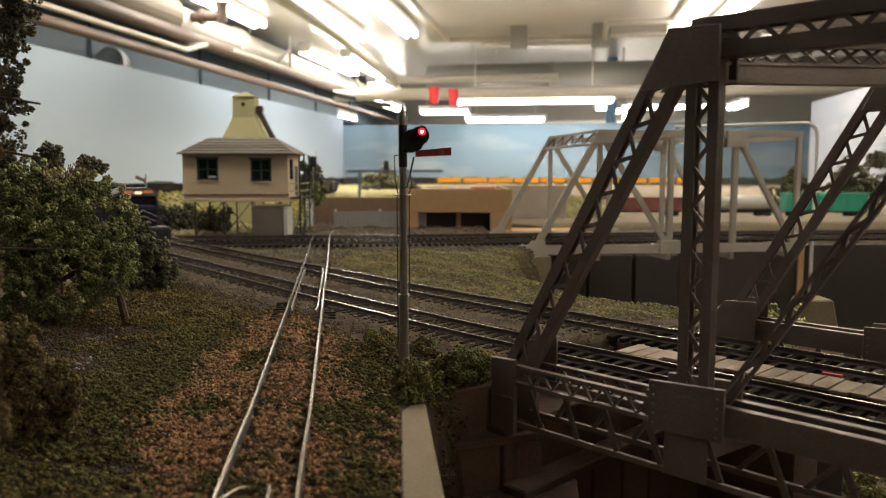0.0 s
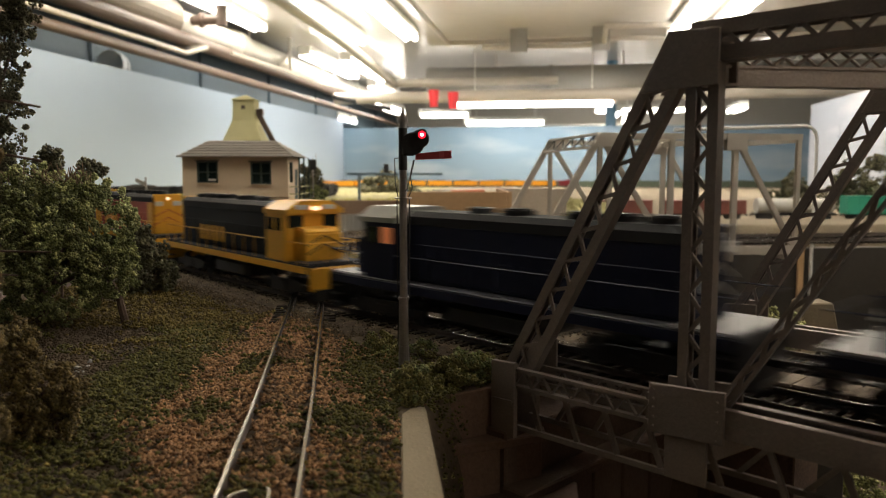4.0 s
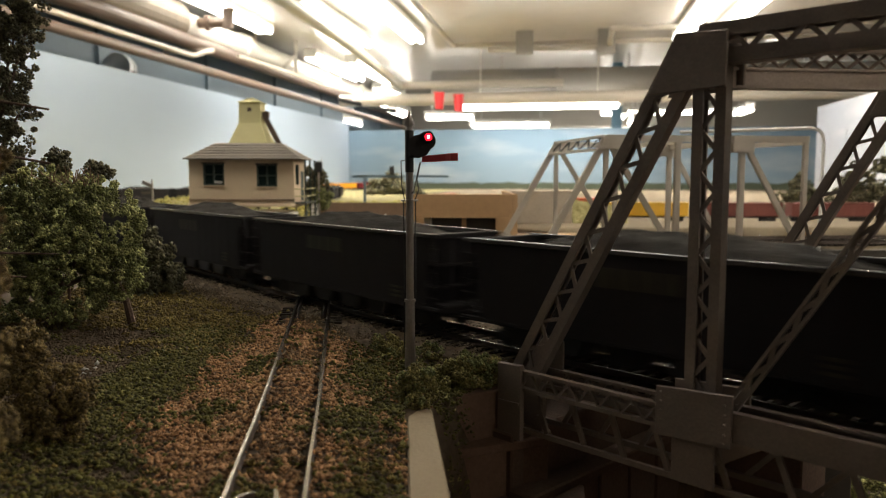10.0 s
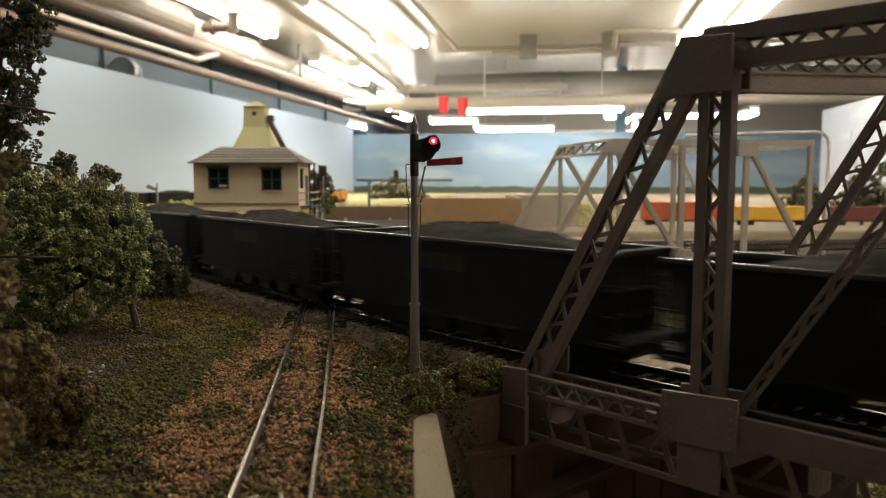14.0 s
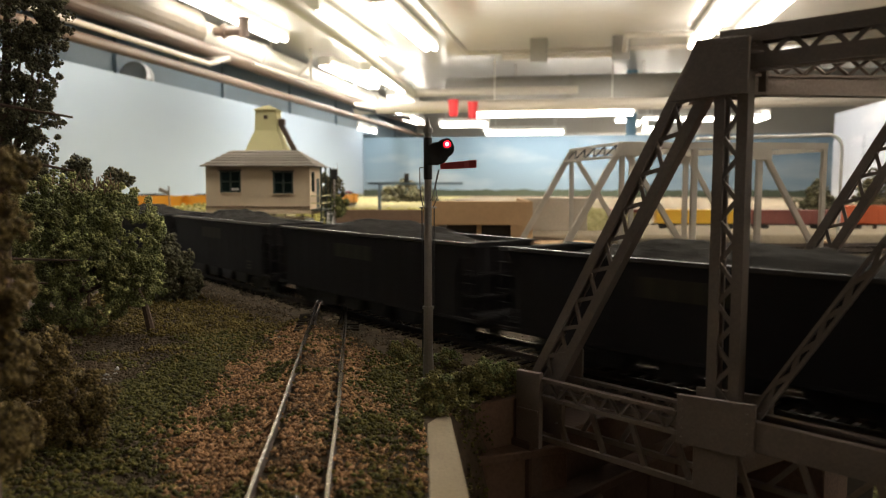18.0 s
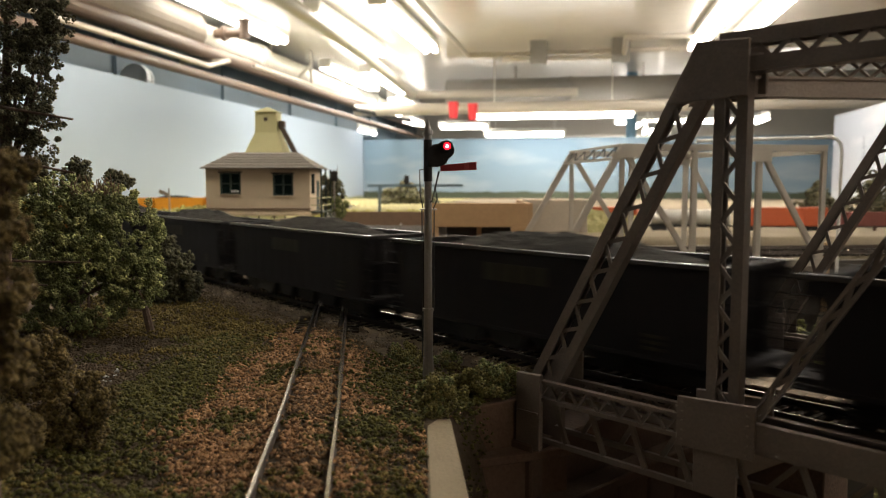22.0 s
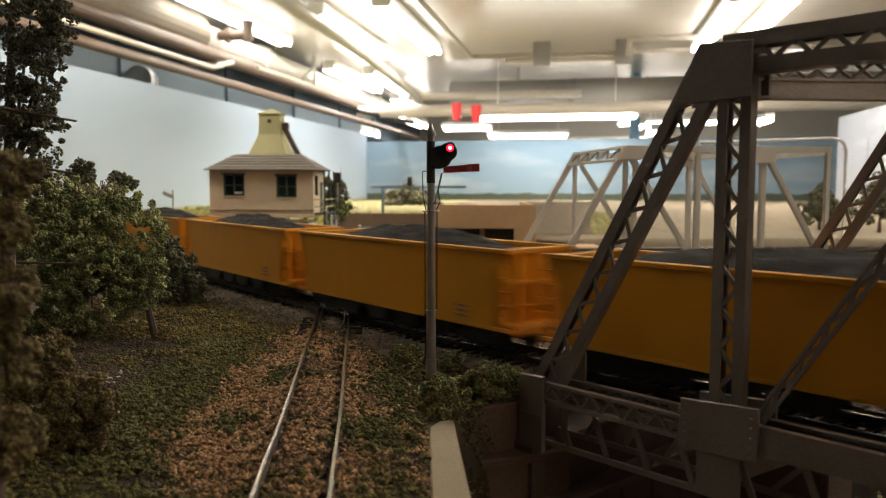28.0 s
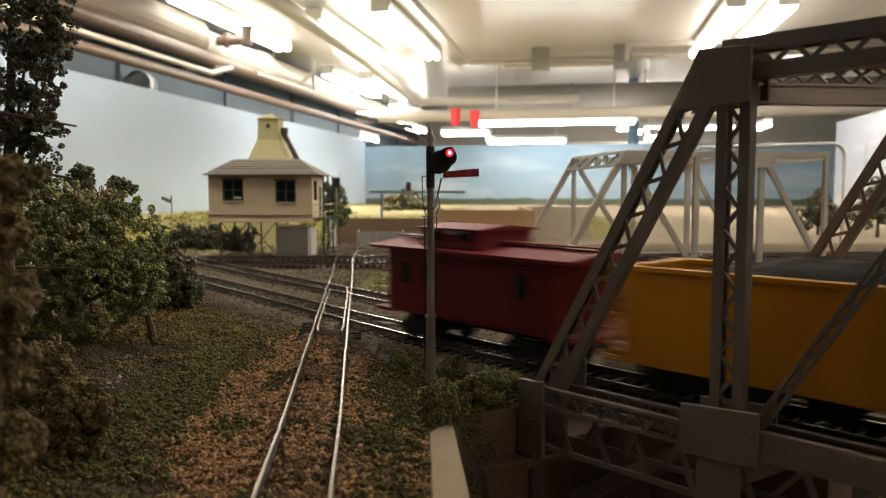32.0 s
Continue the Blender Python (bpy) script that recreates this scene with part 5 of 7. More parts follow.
for k in range(2):
    add_unit(copy_thing(trailing, Matrix()) if k else trailing, 0.2235, 0.0665, True)
add_unit(hood_loco("black and golden yellow diesel locomotive", GOLD), 0.2235, 0.0665)
add_unit(hood_loco("red and yellow diesel locomotive running long hood first", REDY, 0.2245), 0.2395, 0.0665, True)
black = [hopper("black open coal hopper loaded with coal", "car_black", s, "mark_yellow") for s in (1, 2)]
for k in range(25):
    add_unit(black[k] if k < 2 else copy_thing(black[k % 2], Matrix()), PITCH, 0.0575)
yellow = [hopper("golden yellow open coal hopper loaded with coal", "car_yellow", s) for s in (5, 6)]
for k in range(10):
    add_unit(yellow[k] if k < 2 else copy_thing(yellow[k % 2], Matrix()), PITCH, 0.0575)
add_unit(caboose(), 0.129, 0.098 / 2 - 0.016)

RUN = np.concatenate([[0], np.cumsum(np.linalg.norm(np.diff(LINE_A, axis=0), axis=1))])


def on_line(s):
    return Vector([float(np.interp(s, RUN, LINE_A[:, k])) for k in range(3)])


# a mark on the line, and how far the train's head stands past it, time by time
MARK = float(RUN[nearest(LINE_A, 0.0168, 0.3071)])
HEAD_T = [0, 0.6, 1.0, 1.3, 1.6, 2.0, 2.6, 3.0, 3.4, 5.5, 6.1, 8, 11, 12, 14.4, 20.2, 25, 26, 28, 29, 30, 32]
HEAD_S = [-0.383, -0.243, -0.150, -0.081, -0.0125, 0.0780, 0.223, 0.3220, 0.4195, 0.9465, 1.0965, 1.5365, 2.2575, 2.5020, 3.0875, 4.5340, 5.7320, 5.9840, 6.4965, 6.7270, 6.9550, 7.4135]


def head_at(t):
    return MARK + float(np.interp(t, HEAD_T, HEAD_S))


def unit_pose(t, at, half, flip):
    s = head_at(t) - at
    a, b = on_line(s + half), on_line(s - half)
    d = b - a if flip else a - b
    rz = math.atan2(d.y, d.x)
    ry = -math.atan2(d.z, math.hypot(d.x, d.y))
    return Matrix.LocRotScale((a + b) / 2, Euler((0, ry, rz)), None)


# ---------------------------------------------------------------- lamps and pipes under the ceiling
def tube_lamp(u, v, z, along, length, watts, n=2):
    q = room(u, v, z)
    ob = empty("fluorescent_lamp", "white fluorescent tube lamp hanging under the ceiling", "ceiling lamp", "fluorescent lamps",
               m=Matrix.Translation(q) @ pose(0, 0, 0, 0, 0, math.degrees(-AX) + (90 if along else 0)))
    part("housing", bx((length, 0.09, 0.035), (0, 0, 0.05), bevel=0.008), "lamp_white", ob)
    for y in ((-0.026, 0.026) if n == 2 else (0,)):
        part("tube", rod(bmesh.new(), (-length / 2 + 0.02, y, 0.01), (length / 2 - 0.02, y, 0.01), 0.017, 12), "tube", ob, "glowing white tube")
    for e in (-1, 1):
        part("end_cap", bx((0.02, 0.085, 0.055), (e * (length / 2 - 0.005), 0, 0.035), bevel=0.006), "lamp_white", ob)
        if CEIL - z > 0.09:
            part("hanger", rod(bmesh.new(), (e * length * 0.36, 0, 0.06), (e * length * 0.36, 0, CEIL - z), 0.004, 6), "lamp_white", ob)
    if watts:
        area_lamp(u, v, z - 0.02, along, length, watts, u < 2.7)


for u, v, z, along, ln, w in ((4.0, -1.24, 0.84, True, 1.2, 10), (3.9, -0.90, 0.84, True, 1.2, 10), (4.1, 0.83, 0.84, True, 1.2, 9), (4.1, 0.62, 0.84, True, 1.2, 7), (5.3, -0.22, 0.52, False, 1.10, 8),
                              (6.9, -0.53, 0.495, False, 0.72, 8), (6.82, -1.065, 0.566, False, 0.45, 0), (6.82, -1.71, 0.70, True, 0.6, 0), (6.85, -1.535, 0.615, True, 0.6, 0), (6.77, -2.02, 0.636, True, 0.6, 0), (6.77, -1.98, 0.53, True, 0.6, 0), (7.18, 0.575, 0.537, True, 0.6, 0), (7.6, 0.15, 0.47, False, 1.2, 7), (5.6, -1.45, 0.80, True, 1.2, 8), (6.9, -1.6, 0.78, True, 1.2, 0),
                              (2.4, 1.1, 0.84, True, 1.2, 7), (3.0, 2.7, 0.84, True, 1.2, 11), (6.2, 1.6, 0.70, True, 1.2, 11), (7.16, 0.45, 0.59, True, 0.5, 3), (7.12, 1.49, 0.61, True, 0.5, 0), (2.0, -1.3, 0.84, True, 1.2, 6), (3.58, -1.70, 0.86, True, 1.2, 0), (5.45, -1.68, 0.82, True, 1.2, 0),
                              (8.3, 0.9, 0.70, False, 1.2, 9), (1.5, 0.3, 0.84, False, 1.2, 1.3), (0.50, -0.75, 0.84, False, 1.2, 0.3), (0.55, 0.85, 0.84, False, 1.2, 0.9), (-0.7, 1.33, 0.84, True, 1.2, 3.6)):
    tube_lamp(u, v, z, along, ln, w)


def pipe(name, label, pts, r, material, seg=14):
    bm = bmesh.new()
    for a, b in zip(pts, pts[1:]):
        rod(bm, room(*a), room(*b), r, seg)
    for p in pts[1:-1]:
        bmesh.ops.create_uvsphere(bm, u_segments=seg, v_segments=8, radius=r * 1.12, matrix=Matrix.Translation(room(*p)))
    ob = part(name, bm, material, None, smooth=False)
    return tagged(ob, label, "pipe", "ceiling pipes")


big = pipe("pipe", "thick cream-painted pipe under the ceiling", [(0.5, -1.86, 0.79), (8.6, -1.86, 0.79)], 0.066, "pipe_white", 20)
part("insulation", rod(bmesh.new(), room(0.5, -1.86, 0.79), room(3.42, -1.86, 0.79), 0.096, 24), "insulation", big, "dusty brown-grey wrapped insulation", smooth=False)
for a, b in (((4.75, -1.74, CEIL), (4.75, -1.74, 0.83)), ((4.75, -1.74, 0.83), (4.70, -1.80, 0.745)), ((4.75, -1.74, 0.83), (4.90, -1.79, 0.735)), ((5.75, -1.74, CEIL), (5.75, -1.76, 0.76))):
    part("pipe_hanger", rod(bmesh.new(), room(*a), room(*b), 0.011, 8), "pipe_white", big, "white forked hanger")
for u in (4.2, 5.6, 6.6):
    part("pipe_collar", rod(bmesh.new(), room(u - 0.05, -1.86, 0.79), room(u + 0.05, -1.86, 0.79), 0.078, 24), "pipe_white", big)
    part("pipe_hanger", rod(bmesh.new(), room(u + 0.2, -1.86, 0.85), room(u + 0.2, -1.86, CEIL), 0.006, 6), "pipe", big)
pipe("pipe", "narrow brown-red pipe above the backdrop", [(0.5, -1.70, 0.556), (8.6, -1.70, 0.556)], 0.020, "pipe_brown")
pipe("pipe", "thin cream pipe above the brown one", [(0.5, -1.70, 0.606), (3.3, -1.70, 0.606), (3.5, -1.70, 0.66), (3.5, -1.95, 0.66)], 0.011, "pipe")
pipe("pipe", "narrow brown pipe above the backdrop", [(0.5, -1.80, 0.70), (8.6, -1.80, 0.70)], 0.034, "pipe_brown")
pipe("pipe", "short bent cream conduit beside the thick pipe", [(3.7, -1.66, 0.665), (4.4, -1.66, 0.675), (4.7, -1.58, 0.64), (5.3, -1.50, 0.64)], 0.010, "pipe")
pipe("pipe", "cream pipe turning across the ceiling", [(2.0, -1.03, 0.71), (3.6, -1.08, 0.71), (5.4, -1.21, 0.70), (5.4, -0.35, 0.70), (5.4, -0.05, 0.70)], 0.028, "pipe")
pipe("pipe", "thin cream conduit under the ceiling", [(2.2, -0.72, 0.86), (4.75, -0.72, 0.86), (4.75, 1.6, 0.86)], 0.014, "pipe")
pipe("pipe", "cream conduit with a bend under the ceiling", [(4.7, -0.5, 0.82), (4.7, 0.22, 0.82), (4.45, 0.22, 0.88), (4.45, 1.9, 0.88)], 0.016, "pipe")
pipe("pipe", "white pipe crossing below the duct", [(5.25, -1.6, 0.585), (5.25, 2.6, 0.585)], 0.040, "pipe", 18)
pipe("pipe", "dark iron pipe hanging low", [(5.9, -1.35, 0.56), (4.9, -1.5, 0.56)], 0.016, "black")
duct = empty("air_duct", "round grey duct crossing under the ceiling", "duct")
for k in range(5):
    part("duct_section", rod(bmesh.new(), room(5.62, -1.0 + k * 0.9, 0.715), room(5.62, -0.11 + k * 0.9, 0.715), 0.115, 28), "duct_grey", duct, smooth=True)
    part("flange", rod(bmesh.new(), room(5.62, -0.115 + k * 0.9, 0.715), room(5.62, -0.095 + k * 0.9, 0.715), 0.121, 28), "duct_grey", duct)
    part("strap", rod(bmesh.new(), room(5.62, -0.5 + k * 0.9, 0.82), room(5.62, -0.5 + k * 0.9, CEIL), 0.006, 6), "pipe", duct)
for u, v in ((4.7, -0.28), (4.7, 0.20), (4.6, 0.9)):
    bm = bmesh.new()
    prism(bm, [tuple(room(u + a, v + b)[:2]) for a, b in ((-0.05, -0.05), (-0.05, 0.05), (0.05, 0.05), (0.05, -0.05))], 0.78, CEIL)
    tagged(part("junction_box", bm, "duct_grey"), "grey electrical junction box on the ceiling", "junction box", "junction boxes")
bd = empty("air_duct", "dusty blue painted square duct above the backdrop", "duct")
for k in range(7):
    bm = bmesh.new()
    prism(bm, [tuple(room(u, v)[:2]) for u, v in ((2.0 + k * 0.97, -2.6), (2.0 + k * 0.97, -1.95), (2.96 + k * 0.97, -1.95), (2.96 + k * 0.97, -2.6))], 0.50, 0.72)
    part("duct_section", bm, "blue_dusty", bd)
    bm = bmesh.new()
    prism(bm, [tuple(room(u, v)[:2]) for u, v in ((2.95 + k * 0.97, -2.61), (2.95 + k * 0.97, -1.935), (2.98 + k * 0.97, -1.935), (2.98 + k * 0.97, -2.61))], 0.49, 0.73)
    part("flange", bm, "blue_dusty", bd)
el = empty("duct_elbow", "silver flexible duct elbow above the backdrop", "duct")
for k in range(6):
    a0 = k * 0.26
    part("segment", rod(bmesh.new(), room(2.86 + 0.16 * math.sin(a0), -1.80 - 0.16 * (1 - math.cos(a0)), 0.50), room(2.86 + 0.16 * math.sin(a0 + 0.26), -1.80 - 0.16 * (1 - math.cos(a0 + 0.26)), 0.50), 0.055, 14), "duct", el)
for u in (3.55,):
    ob = empty("pipe_valve", "brown iron valve fitting on the thick pipe", "valve", m=Matrix.Translation(room(u, -1.79, 0.80)) @ Matrix.Rotation(-AX, 4, "Z"))
    part("branch_pipe", rod(bmesh.new(), (0, 0, 0), (0.15, 0, 0), 0.024, 12), "pipe_brown", ob)
    part("elbow", rod(bmesh.new(), (0.15, 0, -0.03), (0.15, 0, 0.055), 0.026, 12), "pipe_brown", ob)
    part("flange", rod(bmesh.new(), (0.04, 0, 0), (0.06, 0, 0), 0.036, 14), "pipe_brown", ob)
    part("hand_wheel", rod(bmesh.new(), (0.15, 0, 0.055), (0.15, 0, 0.064), 0.034, 14), "pipe_brown", ob)
for v, z in ((-0.86, 0.50), (-0.73, 0.485)):
    ob = empty("red_cup", "red plastic cup hanging from a ceiling pipe", "cup", "red cups", m=Matrix.Translation(room(5.05, v, z)))
    part("cup", rod(bmesh.new(), (0, 0, 0), (0, 0, 0.11), 0.028, 14, 0.036), "cup_red", ob)
    part("string", rod(bmesh.new(), (0, 0, 0.11), (0, 0.2, 0.135), 0.003, 5), "cup_red", ob)
bm = bmesh.new()
rod(bm, room(6.1, 0.35, FLOOR), room(6.1, 0.35, CEIL), 0.04, 16)
tagged(part("column", bm, "blue_wall"), "blue painted steel column from floor to ceiling", "column")

# ---------------------------------------------------------------- retaining wall, abutments, gorge
bm = bmesh.new()
prism(bm, [(-0.0128, 0.224), (-0.0054, 0.2285), (0.0006, 0.158), (0.0066, 0.05), (-0.005, 0.05), (-0.0089, 0.158)], -0.2, -0.0055)
bmesh.ops.bevel(bm, geom=[e for e in bm.edges], offset=0.0005, segments=1, affect="EDGES")
tagged(part("retaining_wall", bm, "concrete"), "tan concrete retaining wall beside the spur track", "wall")


def local_block(name, s0, s1, n0, n1, z0, z1, material):
    bm = bmesh.new()
    prism(bm, [(s0, n0), (s1, n0), (s1, n1), (s0, n1)], z0, z1, BR)
    bmesh.ops.bevel(bm, geom=bm.edges[:], offset=0.0006, segments=1, affect="EDGES")
    return part(name, bm, material)


ab = tagged(local_block("abutment", -0.215, -0.1585, 0.184, 0.325, -0.19, -0.0190, "masonry"), "brown masonry abutment under the bridge end", "abutment")
for k in range(7):
    c = local_block("stone", -0.1585, -0.1515, 0.186 + k * 0.0195, 0.2045 + k * 0.0195, -0.19, -0.041, "masonry")
    c.parent = ab
local_block("ledge", -0.1590, -0.1490, 0.183, 0.326, -0.0405, -0.0370, "masonry").parent = ab
# brown masonry standing below the bridge shoe, with a ledge and a lower terrace
wing = empty("wing_wall", "brown masonry wing wall with a ledge under the bridge shoe", "wall")
for name, pts, z0, z1 in (("wall", ((0.0022, 0.240), (0.0190, 0.251), (0.030, 0.300), (0.0, 0.300)), -0.19, -0.0058),
                          ("ledge", ((0.0002, 0.2340), (0.0345, 0.2480), (0.036, 0.285), (0.0, 0.285)), -0.0245, -0.0215),
                          ("lower_wall", ((0.0012, 0.2360), (0.0335, 0.2500), (0.036, 0.285), (0.0, 0.285)), -0.19, -0.0245),
                          ("terrace", ((0.0, 0.190), (0.0380, 0.190), (0.0460, 0.252), (0.0340, 0.2700), (0.0, 0.262)), -0.19, -0.0400)):
    bm = bmesh.new()
    prism(bm, list(pts), z0, z1)
    bmesh.ops.bevel(bm, geom=bm.edges[:], offset=0.0004, segments=1, affect="EDGES")
    part(name, bm, "terrace_brown" if name == "terrace" else "masonry_warm", wing)
rb = random.Random(4)
for k in range(7):
    part("brick", bx((0.0024, 0.0014, 0.0016), (0.003 + k * 0.0021 + rb.uniform(-0.0004, 0.0004), 0.2325 + rb.uniform(-0.001, 0.002), -0.0392), Matrix.Rotation(rb.uniform(-0.5, 0.5), 3, "Z"), 0.0002), "brick_pale", wing)
sh = empty("gorge_shed", "brown flat-roofed building deep under the bridge", "building")
local_block("wall", -0.150, -0.075, 0.20, 0.27, -0.19, -0.085, "masonry").parent = sh
local_block("roof", -0.154, -0.071, 0.196, 0.274, -0.0845, -0.080, "brown_panel").parent = sh
bm = bmesh.new()
prism(bm, [(0.055, 1.00), (0.38, 1.00), (1.6, 1.10), (1.6, 1.115), (0.38, 1.015), (0.055, 1.015)], -0.35, -0.034)
fas = tagged(part("fascia", bm, "fascia"), "dark grey fascia board closing the gorge", "fascia")
for x in (0.10, 0.16, 0.22, 0.28):
    part("fascia_panel", bx((0.056, 0.004, 0.26), (x, 0.994, -0.175), bevel=0.001), "fascia", fas)
for x, y, w, z in ((0.196, 0.40, 0.024, -0.030), (0.30, 0.42, 0.03, -0.055)):
    pr = empty("bridge_pier", "tan sloping concrete pier on a dark base", "pier", "bridge piers")
    bm = bmesh.new()
    bmesh.ops.create_cone(bm, cap_ends=True, segments=4, radius1=w * 0.85, radius2=w * 0.45, depth=0.045, matrix=Matrix.Translation((x, y, z + 0.028 - 0.0225)) @ Matrix.Rotation(0.8, 4, "Z"))
    bmesh.ops.bevel(bm, geom=bm.edges[:], offset=0.0008, segments=1, affect="EDGES")
    part("cap", bm, "concrete", pr)
    part("base", bx((w * 1.2, w * 1.2, 0.15), (x, y, z - 0.017 - 0.075), bevel=0.001), "fascia", pr)
for pts in (((0.164, 0.437), (0.206, 0.430), (0.206, 0.455), (0.190, 0.456)), ((0.177, 0.398), (0.205, 0.394), (0.208, 0.412), (0.182, 0.415))):
    ft = empty("pier_footing", "pale concrete footing in the gorge", "footing", "pier footings")
    bm = bmesh.new()
    prism(bm, list(pts), -0.104, -0.100)
    part("slab", bm, "concrete", ft)
    cx, cy = sum(q[0] for q in pts) / 4, sum(q[1] for q in pts) / 4
    part("base", bx((0.016, 0.010, 0.10), (cx + 0.004, cy + 0.002, -0.154)), "terrace_brown", ft)
pw = empty("pedestal", "tan concrete pedestal on a dark base under the bridge foot", "pedestal")
local_block("cap", -0.150, -0.108, 0.297, 0.325, -0.040, -0.0187, "concrete").parent = pw
local_block("base", -0.149, -0.109, 0.298, 0.324, -0.19, -0.0402, "terrace_brown").parent = pw
walkway = empty("plank_walkway", "weathered grey plank walkway between the two tracks", "walkway", m=BR)
for k in range(66):
    s = -0.150 + k * 0.0056
    c = part("plank", bx((0.0052, 0.0150, 0.0011), (0, 0, 0), bevel=0.00015), "plank", walkway) if k == 0 else share("plank", PL, walkway)
    PL = c if k == 0 else PL
    c.matrix_basis = Matrix.Translation((s, 0.2510 + random.uniform(-0.0006, 0.0006) - (0.004 if k < 3 else 0), -0.0016 + random.uniform(-0.0002, 0.0002))) @ Matrix.Rotation(random.uniform(-0.025, 0.025), 4, "Z")
for n in (0.2460, 0.2560):
    part("joist", bx((0.372, 0.002, 0.005), (0.034, n, -0.0047)), "wood_dark", walkway)
bm = bx((0.006, 0.0012, 0.0008), (0, 0, 0))
rag = part("red_flag", bm, "cup_red")
rag.matrix_basis = BR @ Matrix.Translation((-0.085, 0.262, -0.0012))
tagged(rag, "small bright red strip lying by the track", "strip")
# guard rails of the diamond crossing
for sg in (-1, 1):
    seg = offset(SPUR, sg * 0.0062)[nearest(SPUR, -0.0655, 0.355):nearest(SPUR, -0.087, 0.512)].copy()
    for q in (0, 1, -1, -2):
        seg[q, 0] -= sg * (0.0009 if q in (0, -1) else 0.0004)
    tagged(rail_part("guard_rail", seg), "short bright guard rail of the diamond crossing", "guard rail", "guard rails")
for pts in ([(-0.0465, 0.126), (-0.0430, 0.147), (-0.0396, 0.1505)], [(-0.0338, 0.126), (-0.0350, 0.147), (-0.0362, 0.1520)]):
    g = rail_part("rail_stop", spline([(a, b, 0.001) for a, b in pts], 0.002))
    tagged(g, "bent bright rail end on the spur track", "rail", "bent rail ends")

# ---------------------------------------------------------------- the signal
SX, SY = -0.0142, 0.2725
sig = empty("railway_signal", "grey signal mast with a lit red lamp and a red arm", "signal", m=Matrix.Translation((SX, SY, 0)))
bm = bmesh.new()
rod(bm, (0, 0, -0.0065), (0, 0, 0.0030), 0.0021, 14, 0.0019)
rod(bm, (0, 0, 0.0030), (0, 0, 0.0205), 0.0017, 14)
rod(bm, (0, 0, 0.0205), (0, 0, 0.0830), 0.00145, 14, 0.00125)
rod(bm, (0, 0, 0.0200), (0, 0, 0.0209), 0.0021, 14)
part("mast", bm, "signal_grey", sig, smooth=False)
bm = bmesh.new()
rod(bm, (0, 0, 0.0830), (0, 0, 0.0846), 0.0018, 12)
rod(bm, (0, 0, 0.0846), (0, 0, 0.0885), 0.0013, 12, 0.0001)
part("finial", bm, "signal_grey", sig)
part("lamp_bracket", rod(bmesh.new(), (0, -0.0004, 0.0665), (0, -0.0004, 0.0812), 0.00155, 12), "black", sig)
part("platform_ring", rod(bmesh.new(), (0, 0, 0.0563), (0, 0, 0.0568), 0.0031, 16), "signal_grey", sig)
bm = bmesh.new()
rod(bm, (0.0036, -0.0002, 0.0757), (0.0036, -0.0028, 0.0757), 0.0040, 18)
rod(bm, (0.0062, -0.0002, 0.0775), (0.0062, -0.0034, 0.0775), 0.0032, 18)
box(bm, (0.0050, 0.0024, 0.0060), (0.0020, -0.0014, 0.0745), bevel=0.0008)
part("lamp_housing", bm, "black", sig)
part("hood", rod(bmesh.new(), (0.0069, -0.0034, 0.0787), (0.0069, -0.0050, 0.0789), 0.0019, 14), "black", sig)
part("red_lens", rod(bmesh.new(), (0.0069, -0.0050, 0.0787), (0.0069, -0.0053, 0.0787), 0.00125, 14), "red_lens", sig, "glowing red lens")
part("lens_core", rod(bmesh.new(), (0.0069, -0.0053, 0.0787), (0.0069, -0.0055, 0.0787), 0.00055, 12), "hot_lens", sig, "bright core of the lens")
bm = bmesh.new()
prism(bm, [(0.0045, 0.0700), (0.0045, 0.0722), (0.0172, 0.0734), (0.0172, 0.0706)], -0.0006, 0.0002, Matrix(((1, 0, 0, 0), (0, 0, 1, -0.0018), (0, 1, 0, 0), (0, 0, 0, 1))))
part("arm", bm, "signal_red", sig, "dark red signal arm")
bm = bmesh.new()
prism(bm, [(0.0128, 0.0708), (0.0128, 0.0730), (0.0146, 0.0732), (0.0146, 0.0707)], 0.0003, 0.0004, Matrix(((1, 0, 0, 0), (0, 0, -1, -0.0021), (0, 1, 0, 0), (0, 0, 0, 1))))
part("arm_stripe", bm, "stripe_red", sig)
for pts in ([(-0.0006, 0, 0.0708), (-0.0030, 0, 0.0706), (-0.0028, 0, 0.0620), (-0.0018, 0, 0.0568)], [(0.0040, 0, 0.0700), (0.0026, 0, 0.0640), (0.0033, 0, 0.0600), (0.0019, 0, 0.0568)],
            [(-0.0022, 0, 0.0565), (-0.0021, 0, 0.0030)], [(0.0022, 0, 0.0565), (0.0021, 0, 0.0210)], [(0.0038, -0.001, 0.0700), (0.0016, -0.001, 0.0600), (0.0008, -0.001, 0.0590)]):
    bm = bmesh.new()
    for a, b in zip(pts, pts[1:]):
        rod(bm, a, b, 0.00022, 5)
    part("wire", bm, "black", sig)

# ---------------------------------------------------------------- the tower house on stilts
hx0, hx1, hy0, hy1, hz0, hz1 = -0.2815, -0.1675, 0.830, 0.895, 0.0346, 0.0825
house = empty("signal_house", "cream signal house on tall timber legs with a hipped roof", "house")
HC = ((hx0 + hx1) / 2, (hy0 + hy1) / 2)
T = 0.003


